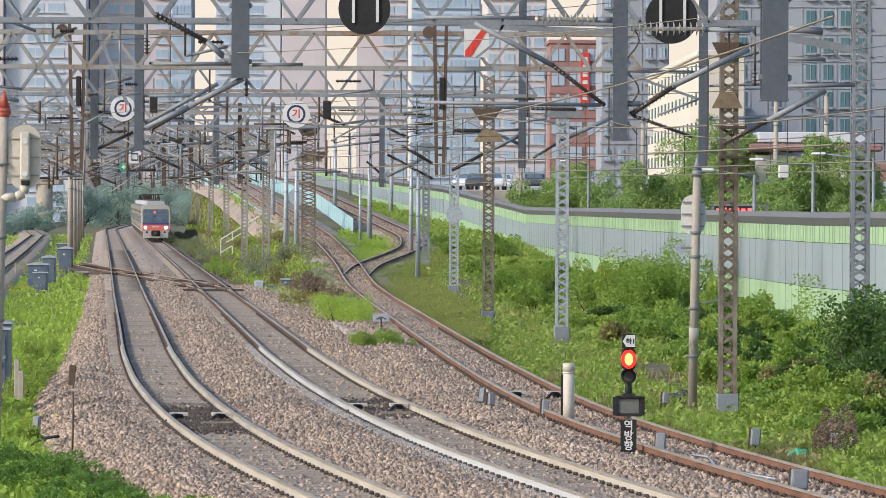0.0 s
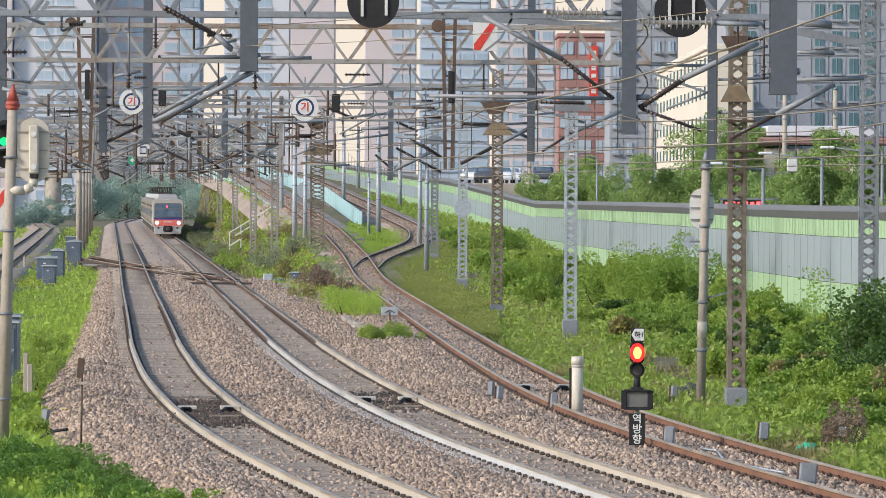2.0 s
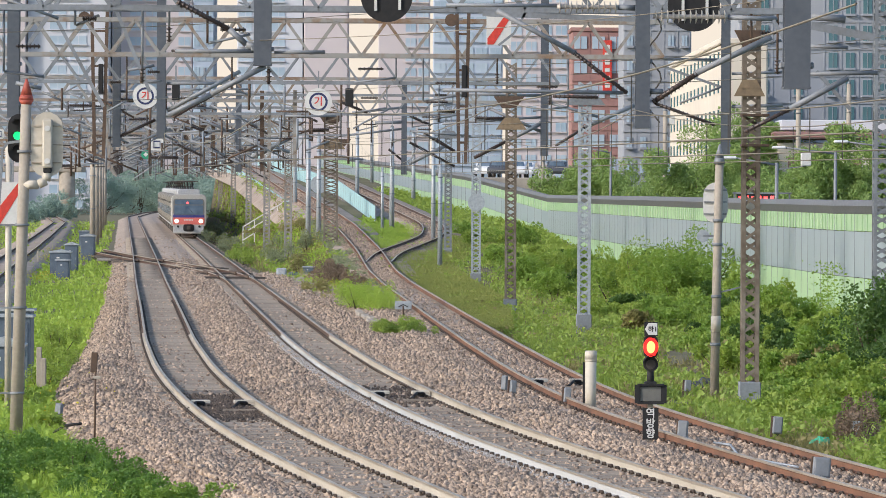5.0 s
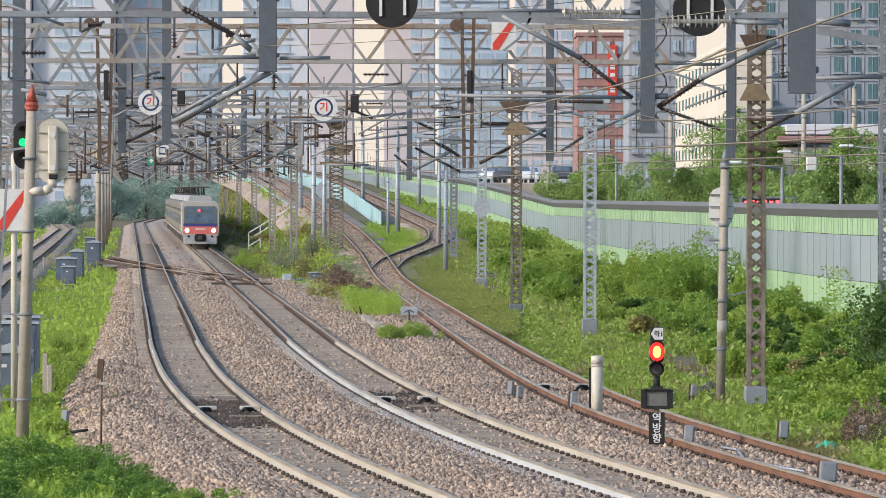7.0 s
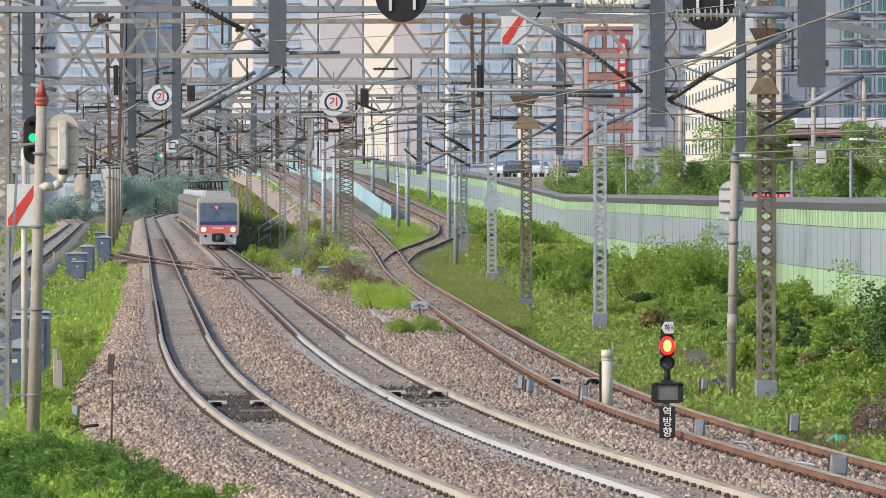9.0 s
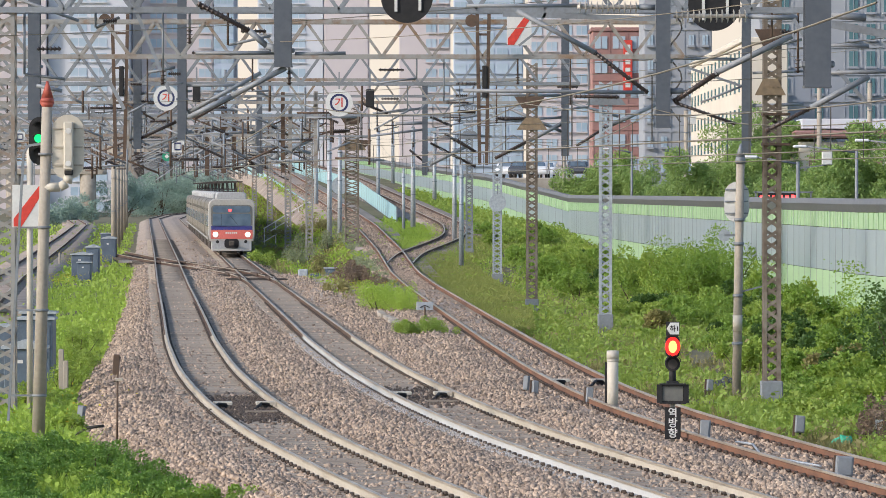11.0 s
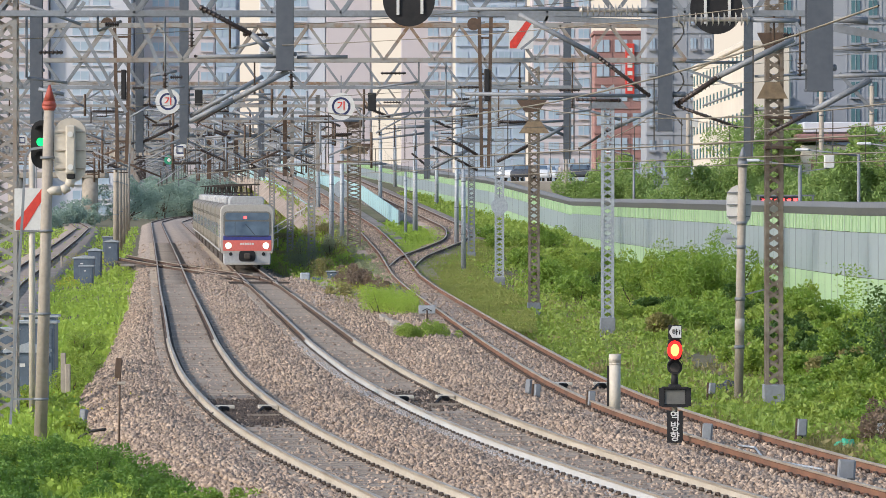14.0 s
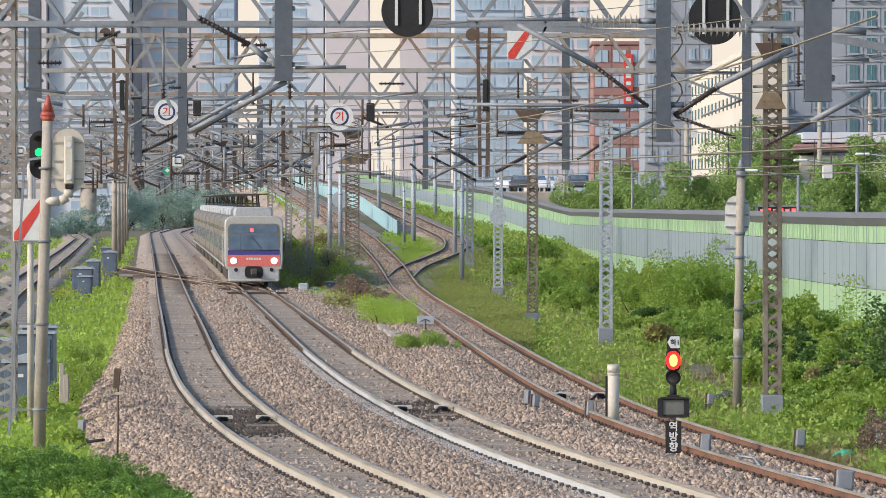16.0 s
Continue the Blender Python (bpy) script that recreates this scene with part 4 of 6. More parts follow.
# rust-brown hanging frames with their counterweights
for x, y, z0, z1, w in ((-11.0, 150, 5.7, 10.6, 0.42), (1.08, 140, 5.45, 10.2, 0.3)):
    s = thing("wire_tensioner", "rust-brown wire tensioner hanging from a gantry", "tensioner", pose(x, y, 0), group="wire tensioners")
    for q in (-1, 1):
        part("side_bar", bar(B(), (q * w * 0.62, 0, z1), (q * w * 0.35, 0, z0), 0.11), "rust_dark", s)
    for i in range(4):
        z = z0 + (i + 0.6) * (z1 - z0) / 4.2
        part("cross_bar", bar(B(), (-w / 2, 0, z), (w / 2, 0, z), 0.07), "rust_dark", s)
    part("counterweight", box(B(), (0.05, 0, z0 + 2.6), (0.16, 0.2, 1.0), 0.02), "black", s)
    part("pulley", tube(B(), (-w * 1.2, -0.06, z1 - 0.25), (-w * 1.2, 0.06, z1 - 0.25), 0.2, n=18), "rust_dark", s)
    part("pulley_arm", bar(B(), (-w * 1.2, 0, z1 - 0.25), (0, 0, z1 - 0.2), 0.08), "galv", s)
# feeder wires along and across the yard
for x0, z0, y0, x1, z1, y1, sag in ((-9.4, 7.7, 88, 9.4, 9.9, 104, 0.25), (-14, 7.0, 130, 16, 9.6, 150, 0.3), (2.0, 7.35, 95, 11.5, 8.3, 98, 0.15), (1.0, 6.9, 95, 11.8, 7.6, 100, 0.15), (-3.5, 7.6, 88, 6.0, 8.1, 80, 0.12), (0.8, 6.4, 120, 15, 7.6, 125, 0.2),
                                    (-18, 6.6, 180, 10, 8.8, 186, 0.4), (1.2, 6.3, 140, 16, 6.6, 150, 0.2), (-2, 7.0, 210, 20, 7.6, 215, 0.4), (-16, 7.9, 200, 5, 6.9, 215, 0.3), (-25, 7.2, 256, 8, 8.0, 262, 0.4), (-25, 6.4, 300, 5, 6.9, 300, 0.5)):
    strand("feeder_wire", [(x0, y0, z0), (x1, y1, z1)], 0.0095, "wire", "pale feeder wire crossing above the tracks", sag)
# black looping cables by the cream house
bm = B()
pts = [(5.05 + 0.16 * math.sin(i * 0.9), 100, 8.6 - i * 0.16) for i in range(16)]
for a, b in zip(pts, pts[1:]):
    tube(bm, a, b, 0.02, n=5)
tagged(part("hanging_cable", bm, "wire_dark"), "black cable hanging in loops from a bracket", "cable")


# ---- noise barriers ----
def barrier(name, pts, label, rows, cap=True, panel=2.0):
    """Posts with stacked panels along a run of (x, y, ground z, height); rows: (share of height, material)."""
    b = thing(name, label, "noise barrier", kind="structure")
    for (x0, y0, z0, h0), (x1, y1, z1, h1) in zip(pts, pts[1:]):
        L = math.hypot(x1 - x0, y1 - y0)
        n = max(1, round(L / panel))
        turn = math.degrees(math.atan2(y1 - y0, x1 - x0))
        for i in range(n):
            u = (i + 0.5) / n
            x, y, z, h = (p + (q - p) * u for p, q in ((x0, x1), (y0, y1), (z0, z1), (h0, h1)))
            m = pose(x, y, z, 0, -math.degrees(math.atan2(z1 + h1 - z0 - h0, L)), turn)
            z_lo = 0.0
            for share, material in rows:
                hh = h * share
                bm = B()
                w = L / n - 0.03
                box(bm, (0, 0, z_lo + hh / 2), (w, 0.07, hh - 0.025))
                ribs = max(2, int(w / (0.66 if share < 0.3 else 0.9)))
                rw, rd = (0.06, 0.035) if share < 0.3 else (0.03, 0.014)
                for k in range(ribs if share < 0.3 else 0):
                    for side in (-1, 1):
                        box(bm, (-w / 2 + (k + 0.5) * w / ribs, side * (0.033 + rd / 2), z_lo + hh / 2), (rw, rd, hh - 0.04))
                if share > 0.42 and y < 330:
                    for k in (1, 2, 3):
                        for side in (-1, 1):
                            box(bm, (0, side * 0.041, z_lo + hh * k / 4), (w - 0.01, 0.016, 0.03))
                part("panel", bm, material, b, "", m)
                z_lo += hh
            bm = B()
            box(bm, (-L / n / 2, 0, h / 2 - 0.3), (0.06, 0.085, h + 0.6))
            part("post", bm, "galv", b, "", m)
            if cap:
                bm = B()
                w = L / n
                loft(bm, [[(sx, yy, h + zz) for yy, zz in ((-0.06, 0.0), (-0.14, 0.1), (-0.26, 0.3), (-0.24, 0.46), (-0.1, 0.52), (0.12, 0.52), (0.2, 0.3), (0.06, 0.0))] for sx in (-w / 2, w / 2)])
                for f in bm.faces:
                    f.smooth = False
                part("cap", bm, "cap", b, "grey rounded cap", m)


barrier("noise_barrier", [(26, 84, -0.5, 4.6), (20.5, 122, -0.5, 4.45), (15.6, 171, -0.5, 4.3), (12.1, 250, -0.5, 4.25), (9.0, 332, -0.4, 4.05)],
        "green and grey panelled noise barrier with dark cap", ((0.45, "green_panel"), (0.40, "grey_panel"), (0.15, "green_panel")))
barrier("noise_barrier", [(9.0, 332, -0.4, 4.05), (3.2, 372, 1.9, 3.4), (-6.4, 466, 4.2, 2.8), (-13.4, 555, 5.8, 2.8)],
        "green panelled noise barrier climbing beside the branch track", ((0.5, "green_panel"), (0.32, "grey_panel"), (0.18, "green_panel")), True, 3.0)
barrier("low_fence", [(-3.9, 338, 2.0, 1.25), (-7.8, 395, 3.9, 1.3), (-14.0, 466, 5.6, 1.3), (-21, 555, 7.2, 1.3)],
        "low aqua panel fence between the rising tracks", ((1.0, "aqua"),), False, 3.0)
barrier("low_fence", [(-11.5, 372, 1.9, 1.5), (-19.2, 466, 4.6, 1.6), (-27, 555, 6.6, 1.6)],
        "pale aqua panel fence beside the rising track", ((1.0, "aqua"),), False, 3.0)



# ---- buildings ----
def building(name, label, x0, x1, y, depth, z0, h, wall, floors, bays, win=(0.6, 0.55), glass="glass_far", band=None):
    """A block with storeys of real recessed-frame windows on the side towards the line."""
    b = thing(name, label, "building", pose((x0 + x1) / 2, y, z0))
    w = x1 - x0
    bm = B()
    box(bm, (0, depth / 2, h / 2), (w, depth, h), 0.15)
    part("wall", bm, wall, b)
    bm = B()
    box(bm, (0, depth / 2, h + 0.3), (w + 0.4, depth + 0.4, 0.6), 0.1)
    part("roof", bm, wall, b)
    fh = h / floors
    bw = w / bays
    me = mesh_of(box(box(B(), (0, 0.02, 0), (bw * win[0], 0.2, fh * win[1])), (0, -0.09, 0), (bw * 0.03, 0.08, fh * win[1]), 0, None, 1), "window", glass, wall)
    me_s = mesh_of(box(B(), (0, -0.2, 0), (bw * win[0] + 0.3, 0.5, fh * 0.08)), "sill", wall)
    if 0 < y < 700:
        for k in range(1, floors):
            part("floor_ledge", box(B(), (0, -0.04, k * fh), (w, 0.2, 0.22)), wall, b)
        for i in range(1, bays):
            part("wall_joint", box(B(), (-w / 2 + i * bw, -0.02, h / 2), (0.1, 0.1, h)), wall, b)
    for i in range(bays):
        if band is not None and i not in band:
            continue
        for k in range(floors):
            wdw = part("window", me, None, b, "", pose(-w / 2 + (i + 0.5) * bw, -0.05, (k + 0.55) * fh))
            if 8 < w < 60:
                part("window_sill", me_s, None, wdw, "", pose(0, 0, -fh * win[1] / 2))
    return b


TOWER = "high-rise apartment block with rows of windows, paled for haze"
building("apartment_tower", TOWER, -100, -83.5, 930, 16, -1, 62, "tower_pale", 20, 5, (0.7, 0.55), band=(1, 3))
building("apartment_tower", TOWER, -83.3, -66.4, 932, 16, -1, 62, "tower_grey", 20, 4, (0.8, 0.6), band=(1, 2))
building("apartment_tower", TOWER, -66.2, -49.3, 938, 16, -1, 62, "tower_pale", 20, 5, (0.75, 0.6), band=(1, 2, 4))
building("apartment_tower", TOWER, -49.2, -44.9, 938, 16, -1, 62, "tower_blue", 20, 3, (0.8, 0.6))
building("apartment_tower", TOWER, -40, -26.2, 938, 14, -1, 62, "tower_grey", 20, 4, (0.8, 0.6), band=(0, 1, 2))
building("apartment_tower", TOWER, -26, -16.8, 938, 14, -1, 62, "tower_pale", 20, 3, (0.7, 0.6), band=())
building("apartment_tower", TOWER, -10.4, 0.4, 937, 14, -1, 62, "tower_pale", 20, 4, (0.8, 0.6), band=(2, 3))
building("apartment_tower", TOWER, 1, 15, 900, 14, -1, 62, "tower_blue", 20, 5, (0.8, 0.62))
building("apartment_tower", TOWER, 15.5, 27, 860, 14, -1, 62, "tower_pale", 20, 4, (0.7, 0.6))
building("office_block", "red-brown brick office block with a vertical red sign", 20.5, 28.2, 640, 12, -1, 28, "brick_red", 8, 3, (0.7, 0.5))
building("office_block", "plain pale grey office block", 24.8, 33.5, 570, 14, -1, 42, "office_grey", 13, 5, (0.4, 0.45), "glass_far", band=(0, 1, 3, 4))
house = building("apartment_house", "long cream apartment house with rows of small windows", -45, 45, 0, 4.5, -1, 19.6, "tower_cream", 7, 14, (0.17, 0.42), "glass_teal")
house.matrix_basis = pose(28.2, 476, -1, 0, 0, -90)
building("office_block", "pale grey office block with dark teal glass strips", 36, 60, 520, 16, -1, 44, "office_grey", 14, 12, (0.5, 0.6), "glass_teal", band=(1, 3, 5, 6, 7, 8, 10))
building("low_building", "low shop building with a red roof edge", 28, 40, 360, 12, -1, 8.2, "brick_red", 2, 6, (0.6, 0.45))
# vertical red sign on the brick block
s = thing("vertical_sign", "tall red vertical shop sign with pale marks", "sign", pose(25.6, 639.7, 22))
part("board", box(B(), (0, 0, 0), (1.3, 0.4, 7.5), 0.05), "red", s)
for i in range(6):
    part("mark", box(B(), (0, -0.22, 2.8 - i * 1.1), (0.7, 0.03, 0.6)), "white", s)


tagged(part("hazy_sky_backdrop", box(B(), (0, 0, 0), (1600, 2, 420)), "hazy_sky", None, "", pose(0, 2600, 180)), "pale hazy evening sky", "sky", kind="structure")


# ---- street behind the barrier ----
def parked_car(x, y, z, turn, paint, label):
    c = thing("parked_car", label, "car", pose(x, y, z, 0, 0, turn), group="cars parked on the street")
    prof = [(-2.2, 0.35), (-2.25, 0.75), (-1.95, 0.95), (-1.1, 1.02), (-0.45, 1.46), (1.1, 1.5), (1.85, 1.05), (2.2, 0.95), (2.25, 0.4)]
    bm = B()
    loft(bm, [[(x_, yy, z_ if abs(yy) < 0.8 else z_ * 0.97) for x_, z_ in prof] for yy in (-0.88, -0.75, 0.75, 0.88)])
    body = part("body", bm, paint, c)
    for s in (-1, 1):
        bm = B()
        slab(bm, [(-0.95, 1.04), (-0.42, 1.4), (1.05, 1.43), (1.6, 1.06)], s * 0.885 - 0.01, s * 0.885 + 0.01)
        part("side_window", bm, "windscreen", body)
        for q in (-1.4, 1.4):
            w = part("wheel", tube(B(), (q, s * 0.7, 0.32), (q, s * 0.9, 0.32), 0.32, n=16), "underframe", c)
            part("rim", tube(B(), (q, s * 0.895, 0.32), (q, s * 0.91, 0.32), 0.19, n=12), "silver", w)
    part("windscreen", slab(B(), [(-0.72, 1.0), (0.72, 1.0), (0.62, 1.4), (-0.62, 1.4)], -0.01, 0.01), "windscreen", body, "", pose(-1.0, 0, 0.05, 0, 0, 90))
    return c


tagged(part("road", box(B(), (0, 0, -1.6), (11, 34, 3.2), 0.1), "concrete", None, "", pose(8.6, 418, 5.6)), "raised street behind the noise barrier", "road", kind="structure")
parked_car(6.6, 404, 5.6, 80, "car_grey", "dark grey car parked on the street")
parked_car(8.3, 412, 5.6, 84, "car_white", "white car parked on the street")
parked_car(5.6, 420, 5.6, 75, "car_white", "white car parked on the street")
parked_car(9.4, 425, 5.6, 82, "car_white", "white car parked on the street")
parked_car(11.6, 402, 5.6, 88, "car_grey", "dark car parked on the street")


def street_lamp(x, y, z, h, reach, side):
    s = thing("street_lamp", "pale street lamp with a long arm", "street lamp", pose(x, y, z), group="street lamps")
    part("pole", tube(B(), (0, 0, 0), (0, 0, h), 0.11, 0.08, 10), "galv", s)
    part("arm", tube(B(), (0, 0, h - 0.1), (side * reach, 0, h + 0.2), 0.05, 0.04, 8), "galv", s)
    part("lantern", box(B(), (side * (reach + 0.25), 0, h + 0.2), (0.7, 0.25, 0.14), 0.05), "car_white", s)


street_lamp(15.6, 200, -0.6, 6.5, 1.9, -1)
street_lamp(20.5, 225, -0.6, 7.2, 2.6, -1)
street_lamp(22.5, 215, -0.6, 7.4, 2.4, -1)
street_lamp(13.5, 330, 0, 7.4, 1.5, -1)
pole(17.5, 330, -0.6, 11, 0.22, "concrete", "concrete utility pole behind the barrier")
pole(24.0, 290, -0.6, 12, 0.2, "concrete", "concrete utility pole behind the barrier")
pole(26.8, 285, -0.6, 12, 0.2, "concrete", "concrete utility pole behind the barrier")
pole(9.8, 380, 0, 11.5, 0.2, "concrete", "concrete utility pole beside the street")
pole(12.8, 372, 0, 11.0, 0.2, "concrete", "concrete utility pole beside the street")
for x, y, z in ((16.9, 200, 6.05), (18.0, 330, 9.7)):
    s = thing("service_box", "pale grey service box on a pole", "box", pose(x, y, z), group="service boxes")
    part("case", box(B(), (0, 0, 0), (0.45, 0.35, 0.6), 0.03), "white", s)
    part("clamp", bar(B(), (0, 0, -0.3), (-1.2, 0, -0.45), 0.05), "galv", s)
# red lit sign board beyond the barrier; its characters cannot be read
s = thing("led_board", "dark board with red lit marks above the barrier", "sign", pose(16.75, 228, 4.25))
part("board", box(B(), (0, 0.05, 0), (2.0, 0.1, 0.42), 0.02), "black", s)
for i in range(6):
    part("lit_mark", box(B(), (-0.8 + i * 0.32, -0.005, 0), (0.2, 0.02, 0.22 if i % 2 else 0.16)), "led_red", s)
part("bracket", bar(B(), (-1.2, 0.1, 0.25), (1.8, 0.1, 0.25), 0.08), "galv", s)
for q in (-1.1, 1.7):
    part("leg", bar(B(), (q, 0.1, 0.25), (q, 0.1, -4.8), 0.08), "galv", s)
# low houses with red roof edge
s = thing("low_house", "low house with a red tiled roof edge and dark openings", "house", pose(27.5, 300, -0.6))
part("wall", box(B(), (0, 3, 4.2), (8, 6, 8.4), 0.05), "tower_cream", s)
part("roof", box(B(), (0, 2.6, 8.9), (8.8, 7, 0.5), 0.12), "brick_red", s, "red roof edge")
part("parapet", box(B(), (0, 3, 9.6), (7.6, 5, 0.7), 0.05), "tower_grey", s)
for i, q in enumerate((-2.8, -1.0, 1.0, 2.8)):
    part("window", box(B(), (q, -0.02, 6.8), (1.1, 0.12, 1.3), 0.02), "windscreen" if i % 2 else "brick_red", s)
# flyover pier and deck beyond the yard
s = thing("flyover", "grey concrete flyover on round piers", "bridge", pose(-64.6, 800, -0.6))
for q in (0.2, -13.0):
    part("pier", tube(B(), (q, 0, 0), (q, 0, 7.6), 1.45, n=20), "concrete", s)
part("deck", box(B(), (-11, 3, 8.1), (28, 9, 1.0), 0.1), "concrete", s)
tagged(part("signal_bridge_walkway", box(B(), (0, 0, 0), (7.5, 1.2, 1.0), 0.05), "ochre_pale", None, "", pose(-29.3, 432, 8.2)), "tan steel walkway across the tracks", "walkway")
s = thing("handrail", "white-painted stair handrail beside the retaining wall", "handrail", pose(-13.6, 372, 0.4))
for k in (0, 0.55, 1.1):
    part("rail", bar(B(), (-1.75, 0, k - 0.2), (2.15, 0, k + 2.2), 0.09), "white", s)
for i in range(5):
    part("baluster", bar(B(), (-1.7 + i * 0.95, 0, -0.9 + i * 0.585), (-1.7 + i * 0.95, 0, 0.95 + i * 0.585), 0.08), "white", s)


# ---- crossover and trackside gear ----
LINE_6 = Line([(205, -7.95, 0), (215, -8.6, 0), (226, -9.35, 0), (238, -10.35, 0), (250, -11.7, 0), (262, -13.6, 0), (288, -18.1, 0), (310, -21.6, 0), (333, -24.9, 0)])
track(LINE_6, "dark rusty crossover track on old timbers between the main lines", 208, 332, 0, "rail_brown", 0, 330, timber="underframe")
for y, off in ((286, 0.0), (262, 0.2), (247, 0.0), (236, 0.0)):
    s = thing("crossing_iron", "dark iron crossing frog and check rails", "railway track", pose(*LINE_6.point(y, off, -0.04), 0, 0, LINE_6.turn(y)), group="crossing irons")
    for q in (-0.7525, 0.7525):
        part("check_rail", bar(B(), (q * 0.9, -2.2, 0), (q * 0.9, 2.2, 0), 0.07, 0.13), "rust_dark", s)
        part("wing_rail", bar(B(), (q * 1.12, -1.6, 0), (q * 1.05, 1.9, 0), 0.07, 0.13), "rust_dark", s)
    for q in (-1.2, 0.0, 1.2):
        part("tie_rod", bar(B(), (-1.5, q, -0.06), (1.7, q, -0.06), 0.09, 0.06), "underframe", s)


def text(body, size, material, parent, m, label=""):
    """Raised lettering facing -y."""
    cu = bpy.data.curves.new("lettering", "FONT")
    cu.body, cu.size, cu.extrude, cu.align_x, cu.align_y = body, size, 0.004, "CENTER", "CENTER"
    cu.offset = size * 0.02
    tmp = bpy.data.objects.new("lettering", cu)
    me = bpy.data.meshes.new_from_object(tmp)
    bpy.data.objects.remove(tmp)
    me.materials.clear()
    me.materials.append(M[material])
    ob = new("lettering", me)
    ob.parent, ob.matrix_basis = parent, m @ pose(0, 0, 0, 90, 0, 0)
    return tagged(ob, label)


def dwarf_signal(x, y, z0):
    s = thing("dwarf_signal", "low black railway signal showing a red light", "signal", pose(x, y, z0))
    bm = B()
    slab(bm, [(-0.13, 1.92), (0.13, 1.92), (0.13, 2.2), (-0.13, 2.2)], 0, 0.02)
    plate = part("number_plate", bm, "black", s, "black plate with white arrow field")
    bm = B()
    slab(bm, [(-0.12, 2.06), (-0.05, 1.95), (0.122, 1.95), (0.122, 2.18), (-0.05, 2.18)], -0.006, 0.001)
    part("arrow_field", bm, "white", plate)
    text("하1", 0.13, "black", plate, pose(0.03, -0.008, 2.055))
    bm = B()
    slab(bm, rrect(-0.135, 0.135, 1.5, 1.93, 0.08), 0.03, 0.2)
    head = part("signal_head", bm, "black", s)
    bm = B()
    loft(bm, [[(0.145 * math.cos(a) * k, yy, 1.71 + 0.185 * math.sin(a) * k) for a in np.linspace(0, 2 * math.pi, 24, endpoint=False)] for yy, k in ((0.04, 1.0), (-0.004, 0.98))])
    part("red_lens", bm, "signal_red", head, "glowing red lens")
    bm = B()
    loft(bm, [[(0.082 * math.cos(a), yy, 1.71 + 0.12 * math.sin(a)) for a in np.linspace(0, 2 * math.pi, 20, endpoint=False)] for yy in (0.01, -0.012)])
    part("lamp_core", bm, "signal_core", head)
    bm = B()
    tube(bm, (0, 0.18, 1.38), (0, -0.02, 1.38), 0.145, n=20)
    lower = part("lower_lamp", bm, "black", s, "unlit lower lamp")
    bm = B()
    tube(bm, (0, -0.03, 1.375), (0, -0.018, 1.375), 0.095, n=18)
    part("lens", bm, "underframe", lower)
    bm = B()
    loft(bm, [[(0.15 * k * math.cos(a), yy, 1.4 + 0.15 * k * math.sin(a)) for k in (1, 1.06) for a in (np.linspace(0.1, 3.04, 9) if k == 1 else np.linspace(3.04, 0.1, 9))] for yy in (-0.02, -0.16)])
    part("visor", bm, "black", lower)
    bm = B()
    tube(bm, (0, 0.1, 0.98), (0, 0.1, 1.3), 0.075, 0.06, 12)
    box(bm, (0, 0.1, 1.0), (0.24, 0.2, 0.08), 0.02)
    part("neck", bm, "black", s)
    bm = B()
    box(bm, (0, 0.08, 0.8), (0.5, 0.2, 0.38), 0.015)
    case = part("indicator_case", bm, "black", s, "black indicator box with grey screen")
    bm = B()
    box(bm, (0, -0.022, 0.8), (0.4, 0.01, 0.28))
    part("screen", bm, "screen_grey", case)
    for a, b in (((-0.26, 0.98), (0.26, 0.98)), ((-0.26, 0.98), (-0.26, 0.62)), ((0.26, 0.98), (0.26, 0.62)), ((-0.26, 0.62), (0.26, 0.62))):
        bm = B()
        bar(bm, (a[0], -0.04, a[1]), (b[0], -0.04, b[1]), 0.1, 0.035)
        part("hood", bm, "black", case)
    bm = B()
    tube(bm, (0, 0.09, -0.3), (0, 0.09, 0.63), 0.055, n=12)
    part("mast", bm, "cream", s)
    bm = B()
    box(bm, (0, 0.0, 0.22), (0.31, 0.02, 0.62), 0.006)
    board = part("direction_board", bm, "black", s, "black board with white writing")
    for i, ch in enumerate("역방향"):
        text(ch, 0.2, "white", board, pose(0, -0.014, 0.42 - i * 0.2))


def rounded_board(w, h, n=8):
    r = w / 2
    up = [(r * math.cos(a), h / 2 - r + r * math.sin(a)) for a in np.linspace(0, math.pi, n)]
    return [(x, z) for x, z in up[::-1]] + [(-x, -z) for x, z in up[::-1]]


